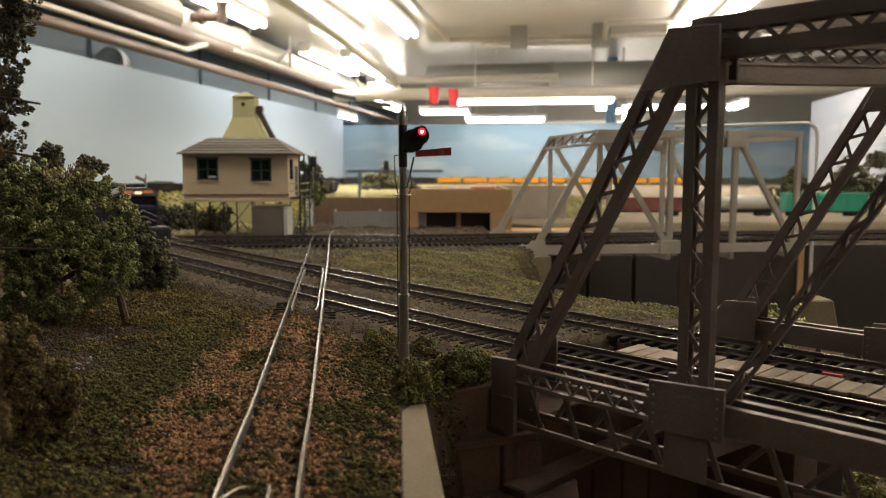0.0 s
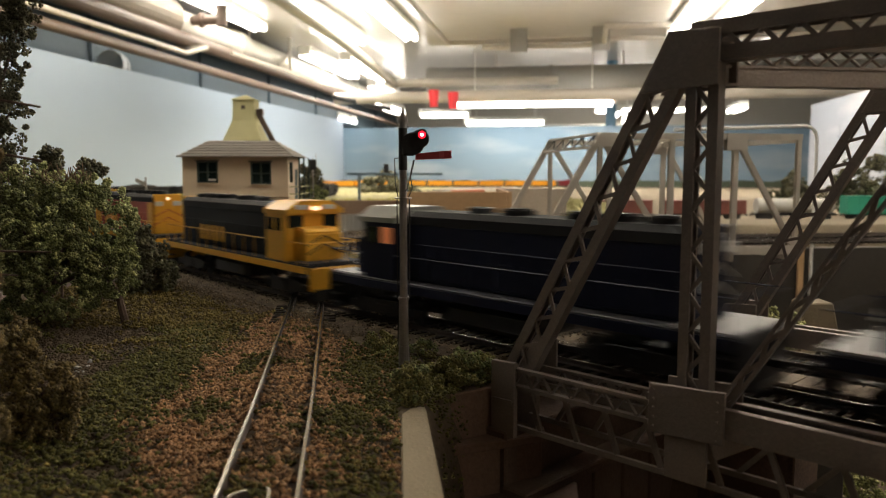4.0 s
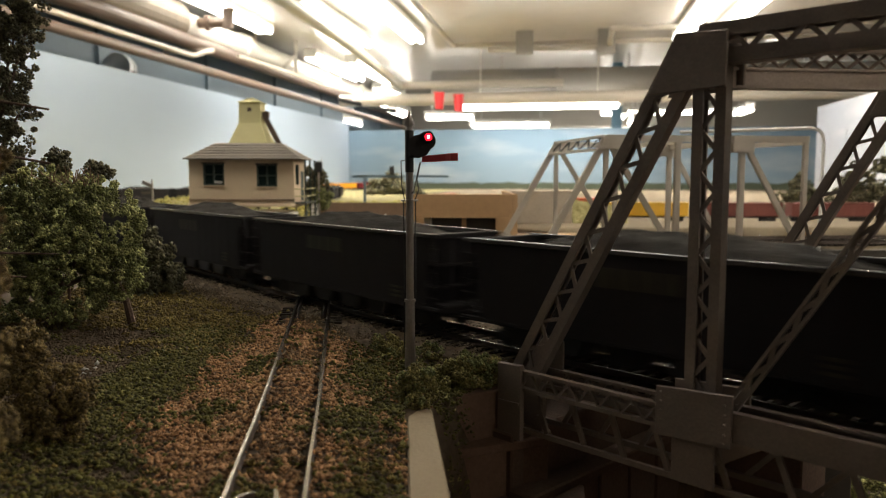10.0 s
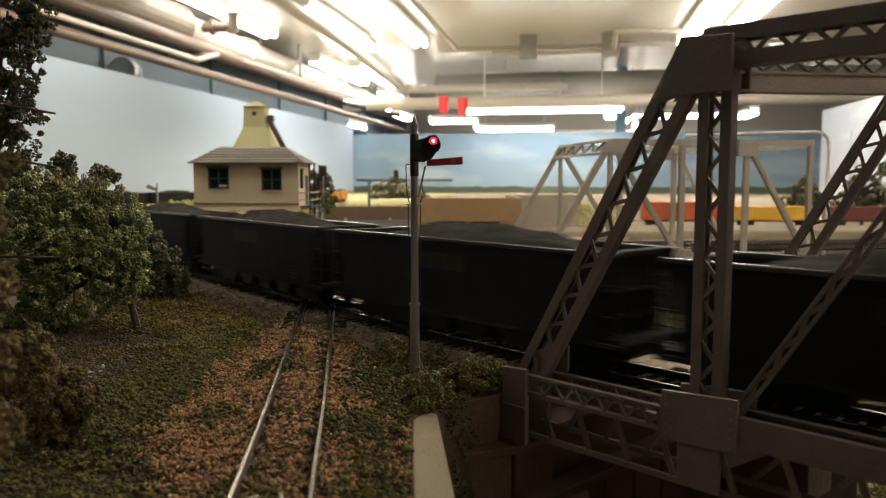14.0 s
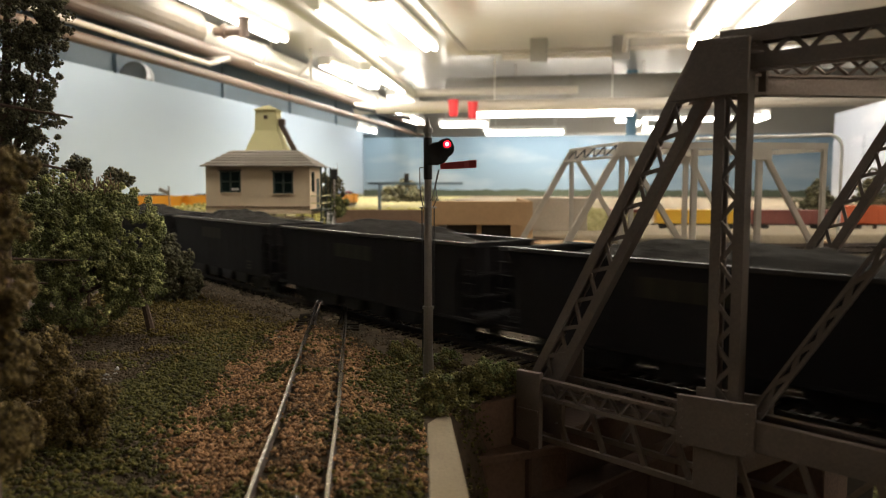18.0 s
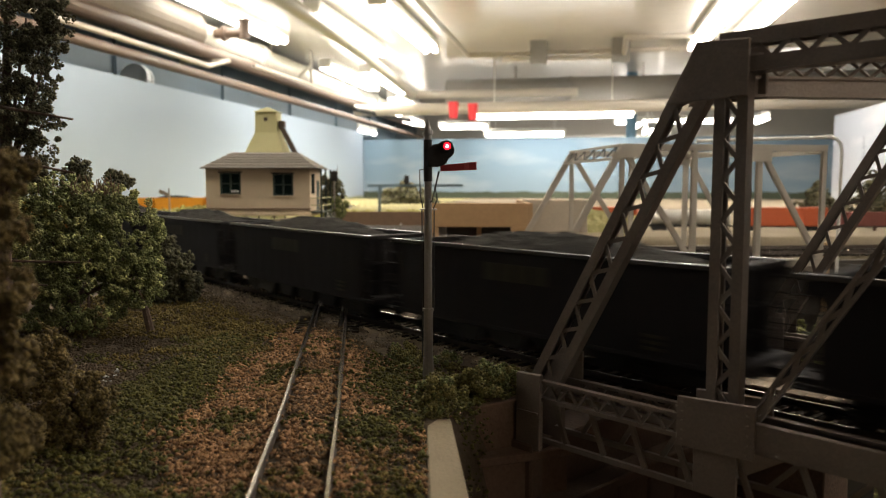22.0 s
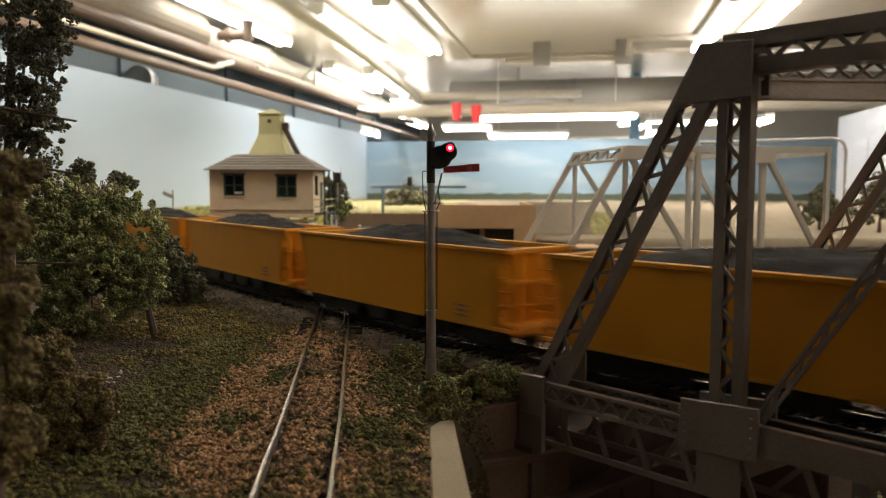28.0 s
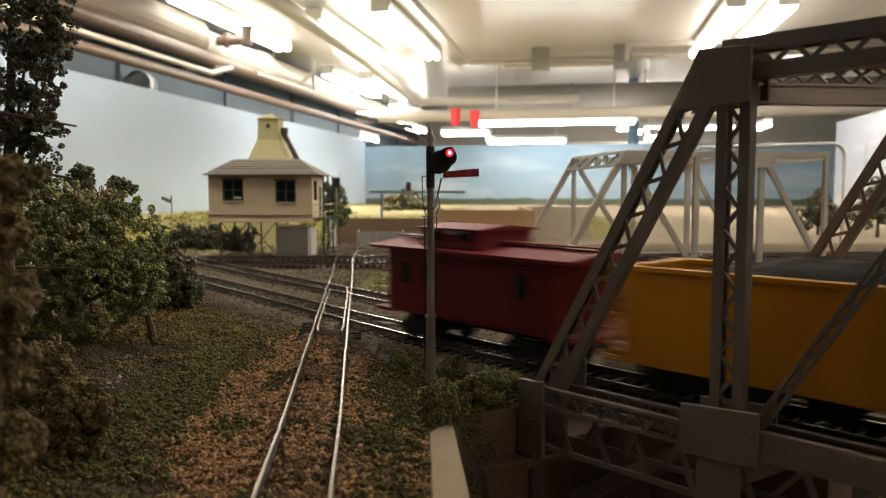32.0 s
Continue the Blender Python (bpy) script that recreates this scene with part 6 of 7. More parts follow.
def wall_with_openings(name, x0, x1, y, openings, flip=False, parent=None, axis="x"):
    """A wall of thickness T with rectangular openings (a0, a1, z0, z1)."""
    bm = bmesh.new()
    cuts = sorted({x0, x1, *[o[0] for o in openings], *[o[1] for o in openings]})
    for a, b in zip(cuts, cuts[1:]):
        z = hz0
        for o in sorted([o for o in openings if o[0] <= a and o[1] >= b], key=lambda o: o[2]):
            spans = (z, o[2])
            if spans[1] - spans[0] > 1e-6:
                box(bm, (b - a, T, spans[1] - spans[0]), ((a + b) / 2, y, sum(spans) / 2)) if axis == "x" else box(bm, (T, b - a, spans[1] - spans[0]), (y, (a + b) / 2, sum(spans) / 2))
            z = o[3]
        if axis == "x":
            box(bm, (b - a, T, hz1 - z), ((a + b) / 2, y, (hz1 + z) / 2))
        else:
            box(bm, (T, b - a, hz1 - z), (y, (a + b) / 2, (hz1 + z) / 2))
    bmesh.ops.remove_doubles(bm, verts=bm.verts[:], dist=1e-6)
    return part(name, bm, "stucco", parent)


front = [(-0.2660, -0.2430, 0.0545, 0.0780), (-0.2080, -0.1855, 0.0530, 0.0770)]
wall_with_openings("wall", hx0, hx1, hy0, front, parent=house)
side = [(hy0 + 0.008, hy0 + 0.028, 0.055, 0.077), (hy0 + 0.036, hy0 + 0.056, 0.036, 0.070)]
wall_with_openings("wall", hy0 + T / 2, hy1 - T / 2, hx1 - T / 2, side, parent=house, axis="y")
wall_with_openings("wall", hy0 + T / 2, hy1 - T / 2, hx0 + T / 2, [], parent=house, axis="y")
wall_with_openings("wall", hx0, hx1, hy1, [], parent=house)
part("floor_slab", bx((hx1 - hx0 + 0.004, hy1 - hy0 + 0.004, 0.0035), (*HC, hz0 - 0.0018), bevel=0.0005), "stucco", house)
for a, b, c, d in front:
    w = part("window", bx((b - a - 0.001, 0.0008, d - c - 0.001), ((a + b) / 2, hy0 + 0.0004, (c + d) / 2)), "glass", house)
    for xx in (a + 0.0010, (a + b) / 2, b - 0.0010):
        part("window_frame", bx((0.0016, 0.0022, d - c), (xx, hy0 - 0.0006, (c + d) / 2)), "frame_green", w)
    for zz in (c + 0.0008, (c + d) / 2, d - 0.0008):
        part("window_bar", bx((b - a, 0.0018, 0.0013), ((a + b) / 2, hy0 - 0.0006, zz)), "frame_green", w)
    part("window_sill", bx((b - a + 0.002, 0.0022, 0.0009), ((a + b) / 2, hy0 - 0.0016, c - 0.0005)), "stucco", w)
    part("lintel", bx((b - a + 0.003, 0.0026, 0.0014), ((a + b) / 2, hy0 - 0.0018, d + 0.0007)), "wood_dark", w)
part("note", bx((0.009, 0.0004, 0.0022), (-0.250, hy0 - 0.0012, 0.0580)), "loco_white", house, "white slip behind the glass")
w = part("window", bx((0.0008, 0.0195, 0.021), (hx1 - 0.001, hy0 + 0.018, 0.066)), "glass", house)
part("window_frame", bx((0.0016, 0.0016, 0.022), (hx1 + 0.0004, hy0 + 0.018, 0.066)), "frame_green", w)
part("door", bx((0.0012, 0.0195, 0.0335), (hx1 - 0.0008, hy0 + 0.046, 0.053)), "frame_green", house)
# hipped roof of overlapping courses
ex, ey, er = 0.0042, 0.0075, 0.0078
rx, ry, rz = 0.072, 0.004, 0.1010
N = 6
for k in range(N):
    f0, f1 = k / N, (k + 1) / N
    lo = [hx0 - ex + (HC[0] - rx / 2 - (hx0 - ex)) * f0 * 0.97, hx1 + er + (HC[0] + rx / 2 - (hx1 + er)) * f0 * 0.97]
    hi = [hx0 - ex + (HC[0] - rx / 2 - (hx0 - ex)) * f1, hx1 + er + (HC[0] + rx / 2 - (hx1 + er)) * f1]
    yl, yh2 = [hy0 - ey + (HC[1] - ry / 2 - (hy0 - ey)) * f0 * 0.97, hy1 + ey + (HC[1] + ry / 2 - (hy1 + ey)) * f0 * 0.97], [hy0 - ey + (HC[1] - ry / 2 - (hy0 - ey)) * f1, hy1 + ey + (HC[1] + ry / 2 - (hy1 + ey)) * f1]
    z0, z1 = hz1 + (rz - hz1) * f0, hz1 + (rz - hz1) * f1
    bm = bmesh.new()
    vs = [bm.verts.new(q) for q in ((lo[0], yl[0], z0), (lo[1], yl[0], z0), (lo[1], yl[1], z0), (lo[0], yl[1], z0), (lo[0], yl[0], z0 + 0.0012), (lo[1], yl[0], z0 + 0.0012), (lo[1], yl[1], z0 + 0.0012), (lo[0], yl[1], z0 + 0.0012),
                                    (hi[0], yh2[0], z1 + 0.0004), (hi[1], yh2[0], z1 + 0.0004), (hi[1], yh2[1], z1 + 0.0004), (hi[0], yh2[1], z1 + 0.0004))]
    for i in range(4):
        j = (i + 1) % 4
        bm.faces.new((vs[i], vs[j], vs[4 + j], vs[4 + i]))
        bm.faces.new((vs[4 + i], vs[4 + j], vs[8 + j], vs[8 + i]))
    bm.faces.new(vs[8:12])
    bm.faces.new(vs[0:4][::-1])
    part("shingle_course", bm, "roof", house)
leg = None
for i in range(4):
    for y in (hy0 + 0.006, hy1 - 0.006):
        x = hx0 + 0.010 + i * (hx1 - hx0 - 0.020) / 3
        c = part("leg", bx((0.0015, 0.0015, 0.0420), (0, 0, 0)), "wood_dark", house) if leg is None else share("leg", leg, house)
        leg = leg or c
        c.matrix_basis = Matrix.Translation((x, y, 0.0136))
for i in range(3):
    x0, x1 = hx0 + 0.010 + i * (hx1 - hx0 - 0.020) / 3, hx0 + 0.010 + (i + 1) * (hx1 - hx0 - 0.020) / 3
    for a, b in ((-0.006, 0.032), (0.032, -0.006)):
        part("cross_brace", beam(bmesh.new(), (x0, hy0 + 0.0055, a), (x1, hy0 + 0.0055, b), 0.0008, 0.0012, up=(0, 1, 0)), "wood_dark", house)
for y in (hy0 + 0.001, hy0 + 0.030, hy1 - 0.004):
    part("landing_post", bx((0.0016, 0.0016, hz1 + 0.008), (hx1 + 0.0118, y, (hz1 - 0.008) / 2)), "frame_green", house)
part("landing", bx((0.0125, hy1 - hy0, 0.0016), (hx1 + 0.0066, HC[1], hz0 + 0.0004), bevel=0.0002), "frame_green", house)
for z in (hz0 + 0.008, hz0 + 0.016):
    part("landing_rail", bx((0.0008, hy1 - hy0 - 0.004, 0.0010), (hx1 + 0.0120, HC[1], z)), "tower_yellow", house)
    part("landing_rail", bx((0.0115, 0.0008, 0.0010), (hx1 + 0.0062, hy0 + 0.0008, z)), "tower_yellow", house)
part("base_trim", bx((hx1 - hx0 + 0.001, 0.0010, 0.0012), (HC[0], hy0 - 0.0019, hz0 + 0.0042)), "brown_panel", house)
st = empty("outside_stair", "green outside stair beside the signal house", "stair")
for k in range(9):
    part("tread", bx((0.010, 0.0036, 0.0008), (hx1 + 0.0075, hy0 + 0.074 - k * 0.0068, 0.0300 - k * 0.0042)), "frame_green", st)
for xx in (hx1 + 0.0025, hx1 + 0.0125):
    part("stringer", beam(bmesh.new(), (xx, hy0 + 0.078, 0.0318), (xx, hy0 + 0.014, -0.0080), 0.0009, 0.0026), "frame_green", st)
    part("handrail", beam(bmesh.new(), (xx, hy0 + 0.078, 0.0440), (xx, hy0 + 0.014, 0.0040), 0.0006, 0.0009), "frame_green", st)
    for k in range(4):
        part("baluster", bx((0.0006, 0.0006, 0.0125), (xx, hy0 + 0.074 - k * 0.018, 0.0362 - k * 0.0112)), "frame_green", st)
shed = empty("lineside_shed", "small grey lineside box, its lit right end painted white", "shed")
part("body", bx((0.034, 0.030, 0.034), (-0.1890, 0.835, 0.009), bevel=0.0006), "shed_grey", shed)
# white plate over the right end: the light falling there is put into colour
part("side_panel", bx((0.0040, 0.029, 0.033), (-0.1696, 0.835, 0.009), bevel=0.0004), "pvc", shed, "right end of the box, painted white for the light on it")
part("roof", bx((0.0345, 0.031, 0.0016), (-0.1890, 0.835, 0.0270), bevel=0.0004), "concrete", shed)

# ---------------------------------------------------------------- coaling tower behind
tw = empty("coaling_tower", "pale yellow coaling tower with a narrow cap", "tower")
TX, TY = -0.270, 1.06
for a, b, c, d, n in ((0.0, 0.108, 0.0295, 0.0295, "shaft"), (0.108, 0.144, 0.0295, 0.0150, "hopper_slope"), (0.144, 0.172, 0.0150, 0.0142, "cap")):
    bm = bmesh.new()
    bmesh.ops.create_cone(bm, cap_ends=True, segments=4, radius1=c * 1.414, radius2=d * 1.414, depth=b - a, matrix=Matrix.Translation((TX, TY, (a + b) / 2 - 0.008)) @ Matrix.Rotation(math.pi / 4, 4, "Z"))
    part(n, bm, "tower_yellow", tw)
bm = bmesh.new()
bmesh.ops.create_cone(bm, cap_ends=True, segments=4, radius1=0.0168 * 1.414, radius2=0.003, depth=0.007, matrix=Matrix.Translation((TX, TY, 0.1675)) @ Matrix.Rotation(math.pi / 4, 4, "Z"))
part("cap_roof", bm, "tower_yellow", tw)
for z in (0.154, 0.112):
    part("vent", bx((0.005, 0.002, 0.005), (TX, TY - 0.0146 - (0.014 if z < 0.1 else 0), z)), "wood_dark", tw)
part("chute", beam(bmesh.new(), (TX + 0.0180, TY - 0.004, 0.146), (TX + 0.046, TY - 0.004, 0.092), 0.008, 0.006), "wood_dark", tw)
part("chute_head", bx((0.008, 0.010, 0.008), (TX + 0.020, TY - 0.004, 0.148)), "wood_dark", tw)

# ---------------------------------------------------------------- benchwork and lineside things farther back
pb = empty("plywood_portal", "bare plywood bench front with a dark opening", "bench front")
for x0, x1, z0, z1 in ((-0.046, 0.0795, 0.0125, 0.0420), (-0.046, -0.0305, -0.0420, 0.0125), (0.0585, 0.0795, -0.0420, 0.0125)):
    part("board", bx((x1 - x0 - 0.0004, 0.006, z1 - z0), ((x0 + x1) / 2, 0.95, (z0 + z1) / 2), bevel=0.0004), "plywood", pb)
part("post", bx((0.006, 0.006, 0.034), (0.0195, 0.958, -0.0045)), "plywood", pb)
part("side_board", bx((0.006, 0.20, 0.084), (0.0825, 1.047, 0.0)), "plywood", pb)
part("inner_wall", bx((0.12, 0.004, 0.08), (0.018, 0.966, 0.0)), "fascia", pb)
tagged(part("bench_wall", bx((0.150, 0.008, 0.05), (-0.108, 1.05, 0.003), bevel=0.0005), "brown_panel"), "brown painted bench wall behind the tracks", "wall")
cf = empty("corrugated_fence", "grey corrugated lineside fence", "fence")
for k in range(23):
    part("sheet", bx((0.0048, 0.0022, 0.0225), (-0.1345 + k * 0.005, 0.955 + (0.0006 if k % 2 else 0), 0.0028)), "grey_panel", cf)
for x in (-0.135, -0.079, -0.0225):
    part("post", bx((0.0024, 0.0024, 0.026), (x, 0.9585, 0.0035)), "pvc", cf)
tagged(part("portal_wall", bx((0.009, 0.02, 0.036), (-0.1730, 0.99, 0.0100), bevel=0.0006), "pvc"), "white lineside post by the spur", "post")
tagged(part("rear_wall", bx((0.098, 0.008, 0.075), (0.135, 1.14, 0.005), bevel=0.0005), "tan_panel"), "pale sandy grey bench wall beyond the gorge", "wall")
bm = bmesh.new()
bmesh.ops.create_grid(bm, x_segments=26, y_segments=20, size=0.5, matrix=Matrix.Translation((0.5, 0.5, 0)))
for v in bm.verts:
    u, w = v.co.x, v.co.y
    lump = 0.004 * noise.noise((u * 6, w * 5, 3.1)) + 0.002 * noise.noise((u * 17, w * 15, 1.7))
    v.co = Vector((0.186 + 0.085 * u, 1.115 + 0.07 * w, -0.035 + 0.064 * w ** 0.7 - 0.012 * u + lump))
bmesh.ops.solidify(bm, geom=bm.faces[:], thickness=0.004)
tagged(part("grassy_bank", bm, "field"), "yellow-green grassy bank beyond the gorge", "bank")
tagged(part("tan_stage", bx((0.090, 0.05, 0.030), (0.120, 0.965, -0.0245), bevel=0.0006), "plywood"), "tan wooden stage at the bridge end", "stage")
sg = empty("distant_signal", "small dark distant signal mast", "signal", m=Matrix.Translation((-0.167, 0.985, -0.008)))
part("mast", rod(bmesh.new(), (0, 0, 0), (0, 0, 0.092), 0.0012, 8), "signal_grey", sg)
part("head", bx((0.010, 0.004, 0.013), (0, -0.002, 0.084), bevel=0.001), "black", sg)
part("finial", rod(bmesh.new(), (0.0042, 0, 0.085), (0.0042, 0, 0.098), 0.0008, 6, 0.0002), "signal_grey", sg)
gn = empty("signal_gantry", "dark grey signal gantry across far tracks", "gantry", m=Matrix.Translation((-0.13, 1.6, -0.02)))
for x in (-0.045, 0.055):
    part("post", bx((0.005, 0.005, 0.085), (x, 0, 0.0425)), "blue_dusty", gn)
part("girder", bx((0.200, 0.004, 0.005), (0.030, 0, 0.083)), "blue_dusty", gn)
part("head", bx((0.010, 0.004, 0.018), (0.012, -0.003, 0.095)), "black", gn)
fl = empty("lineside_mast", "pale lineside mast with a small arm", "mast", m=Matrix.Translation((-0.512, 1.32, -0.01)))
part("pole", rod(bmesh.new(), (0, 0, 0), (0, 0, 0.068), 0.0013, 6), "signal_grey", fl)
part("arm", bx((0.018, 0.002, 0.006), (-0.009, 0, 0.060), Matrix.Rotation(0.4, 3, "Y")), "signal_grey", fl)
# clear guard sheet at the aisle, seen by its bright edge
gs = empty("guard_sheet", "clear plastic guard sheet with a bright rounded edge", "guard sheet")
pts = [Vector((0.30, 1.0, 0.121)), Vector((0.470, 1.0, 0.126))]
pts += [Vector((0.470 + 0.016 * math.sin(a), 1.0, 0.110 + 0.016 * math.cos(a))) for a in (0.5, 1.0, 1.57)]
pts += [Vector((0.486, 1.0, -0.12))]
bm = bmesh.new()
for a, b in zip(pts, pts[1:]):
    rod(bm, a, b, 0.0022, 8)
part("edge", bm, "pvc", gs)
part("stake", bx((0.007, 0.005, 0.12), (0.474, 1.004, -0.07)), "plywood", gs)


# ---------------------------------------------------------------- plants
def crown(name, blobs, count, size, material, parent, seed, inner=0.55, puff=45):
    """Small clumps spread through lumpy blobs (x, y, z, r), denser to their skins."""
    rng = np.random.default_rng(seed)
    w = np.array([b[3] ** 2 for b in blobs])
    many = max(6, count // puff)
    pick = rng.choice(len(blobs), many, p=w / w.sum())
    d = rng.normal(0, 1, (many, 3))
    d /= np.linalg.norm(d, axis=1)[:, None]
    r = inner + (1.04 - inner) * rng.random(many) ** 0.5
    b = np.array(blobs)[pick]
    c = b[:, :3] + d * (b[:, 3] * r)[:, None]
    rc = size * 3.0 * (0.55 + 0.9 * rng.random(many))
    own = rng.integers(0, many, count)
    e = rng.normal(0, 1, (count, 3)) + d[own] * 0.5
    e /= np.linalg.norm(e, axis=1)[:, None]
    c = c[own] + e * (rc[own] * (0.35 + 0.65 * rng.random(count) ** 0.5))[:, None]
    return cloud(name, c, size * (0.45 + 0.75 * rng.random(count)), material, parent, 0.9, seed)


def trunk_of(parent, pts, r0, r1, material="bark"):
    bm = bmesh.new()
    n = len(pts) - 1
    for i in range(n):
        rod(bm, pts[i], pts[i + 1], r0 + (r1 - r0) * i / n, 8, r0 + (r1 - r0) * (i + 1) / n)
    return part("trunk", bm, material, parent)


def limbs(parent, root, blobs, r):
    for b in blobs:
        part("limb", rod(bmesh.new(), root, (b[0], b[1], b[2]), r, 6, r * 0.35), "bark", parent)


Y = 0.36
bb = [(-0.169, Y, 0.039, 0.0225), (-0.193, Y - 0.01, 0.039, 0.026), (-0.1600, Y, 0.022, 0.0140), (-0.180, Y - 0.008, 0.0165, 0.020), (-0.205, Y - 0.01, 0.020, 0.024),
      (-0.1755, Y + 0.004, 0.0540, 0.0110), (-0.197, Y, 0.0570, 0.0150), (-0.1530, Y - 0.003, 0.0130, 0.0075), (-0.215, Y, 0.045, 0.024)]
bush = empty("bush", "large round green bush tree with dense foam leaves", "tree")
trunk_of(bush, [(-0.152, Y + 0.001, -0.008), (-0.1545, Y, 0.006), (-0.160, Y, 0.018)], 0.0020, 0.0012)
trunk_of(bush, [(-0.192, Y + 0.001, -0.008), (-0.190, Y, 0.010), (-0.186, Y, 0.030)], 0.0026, 0.0014)
limbs(bush, (-0.186, Y, 0.012), bb[:5], 0.0012)
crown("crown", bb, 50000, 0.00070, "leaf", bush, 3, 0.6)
# paler clumps moved up over the crown put light from above into leaf colour
crown("tip_foliage", [(x, y - 0.001, z + 0.0025, r * 1.0) for x, y, z, r in bb], 18000, 0.00066, "leaf_pale_lit", bush, 4, 0.92)
dk = empty("dark_shrub", "dark green shrub behind the bush", "shrub")
db = [(-0.1775, 0.452, 0.016, 0.0105), (-0.1715, 0.452, 0.005, 0.0100), (-0.182, 0.452, 0.004, 0.011), (-0.1815, 0.452, 0.0265, 0.0075)]
trunk_of(dk, [(-0.173, 0.452, -0.008), (-0.173, 0.452, 0.015)], 0.0016, 0.0008)
crown("crown", db, 5000, 0.0013, "leaf_dark", dk, 5, 0.5)
for x, y, z, r, tall in ((-0.1925, 0.42, 0.066, 0.0052, 0.07), (-0.2175, 0.42, 0.069, 0.0048, 0.07), (-0.2120, 0.42, 0.076, 0.0034, 0.07)):
    o = empty("dark_sapling", "thin dark sapling rising behind the bush", "tree", "saplings behind the bush")
    trunk_of(o, [(x, y, -0.008), (x + 0.001, y, z - 0.004)], 0.0009, 0.0005)
    crown("crown", [(x, y, z, r), (x - 0.002, y, z - r * 1.3, r * 0.8), (x + 0.002, y, z - r * 2.4, r * 0.8)], 700, 0.0011, "leaf_dark", o, int(x * -9000), 0.3)
dry = empty("dry_twigs", "pale dry twigs on top of the bush", "twigs")
rng0 = random.Random(8)
for k in range(70):
    x = rng0.uniform(-0.215, -0.162)
    z = 0.063 + rng0.uniform(-0.003, 0.002)
    part("twig", rod(bmesh.new(), (x, 0.352, z), (x + rng0.uniform(-0.004, 0.004), 0.350 + rng0.uniform(-0.004, 0.004), z + rng0.uniform(0.002, 0.006)), 0.00025, 4), "twig", dry)
tall = empty("tall_tree", "tall dark-leaved tree standing at the scene's edge", "tree")
tb = [(-0.1285, 0.23, 0.1075, 0.0080), (-0.1325, 0.23, 0.1150, 0.0100), (-0.1300, 0.23, 0.0950, 0.0072), (-0.1290, 0.23, 0.0835, 0.0062), (-0.1345, 0.23, 0.0740, 0.0085), (-0.1235, 0.23, 0.1130, 0.0045),
      (-0.138, 0.23, 0.1, 0.010), (-0.140, 0.23, 0.085, 0.010), (-0.128, 0.23, 0.125, 0.009)]
trunk_of(tall, [(-0.146, 0.235, -0.008), (-0.145, 0.234, 0.05), (-0.139, 0.232, 0.12)], 0.0028, 0.0010)
limbs(tall, (-0.145, 0.234, 0.06), tb[:7], 0.0008)
crown("crown", tb, 22000, 0.00045, "leaf_dark", tall, 6, 0.25)
och = empty("ochre_conifer", "small ochre-green conifer close to the camera", "tree")
ob_ = [(-0.114, 0.20, 0.0185, 0.0070), (-0.108, 0.20, 0.0085, 0.0078), (-0.0995, 0.198, 0.0068, 0.0042), (-0.118, 0.2, 0.006, 0.009), (-0.112, 0.197, -0.001, 0.006), (-0.103, 0.197, 0.0005, 0.0055), (-0.119, 0.199, -0.002, 0.007)]
trunk_of(och, [(-0.1015, 0.199, -0.0075), (-0.106, 0.2, 0.003), (-0.110, 0.2, 0.016)], 0.0013, 0.0008)
crown("crown", ob_, 16000, 0.0006, "leaf_ochre", och, 7, 0.4)
frg = empty("ochre_sapling", "blurred ochre sapling close beside the camera", "tree")
fb_ = [(-0.0805, 0.13, 0.068, 0.0042), (-0.0815, 0.13, 0.058, 0.0048), (-0.0812, 0.13, 0.046, 0.0050), (-0.083, 0.13, 0.034, 0.0056), (-0.084, 0.13, 0.02, 0.006)]
trunk_of(frg, [(-0.0855, 0.13, -0.008), (-0.084, 0.13, 0.07)], 0.0010, 0.0005)
crown("crown", fb_, 9000, 0.00045, "leaf_ochre", frg, 9, 0.2)
for k, (a, b) in enumerate((((-0.205, 0.32, 0.033), (-0.164, 0.318, 0.0325)), ((-0.205, 0.31, 0.0255), (-0.173, 0.308, 0.0240)), ((-0.16, 0.22, 0.092), (-0.1135, 0.218, 0.084)),
                            ((-0.15, 0.2, 0.077), (-0.1045, 0.2, 0.0685)))):
    o = part("branch", rod(bmesh.new(), a, b, 0.0007, 6, 0.0003), "bark", tall if k > 1 else bush)
sb = empty("trackside_shrub", "low olive-green shrubs around the signal's foot", "shrub")
shrubs = [(-0.0245, 0.300, -0.003, 0.0048), (-0.0075, 0.288, -0.004, 0.0038), (-0.0100, 0.2315, -0.0015, 0.0055), (-0.0005, 0.249, -0.0025, 0.0060), (0.0065, 0.251, -0.0015, 0.0062), (0.0128, 0.256, -0.0025, 0.0055), (-0.0095, 0.2310, 0.0030, 0.0036),
          (-0.0055, 0.234, -0.011, 0.0042), (-0.0035, 0.234, -0.018, 0.0040), (-0.0025, 0.234, -0.025, 0.0038), (-0.0015, 0.233, -0.032, 0.0038), (-0.001, 0.232, -0.040, 0.0040), (-0.018, 0.295, -0.004, 0.003)]
crown("leaves", shrubs, 14000, 0.00056, "leaf_olive", sb, 11, 0.5)
crown("tip_foliage", [(x, y - 0.0005, z + 0.0012, r) for x, y, z, r in shrubs[:7]], 2200, 0.00055, "leaf", sb, 12, 0.9)
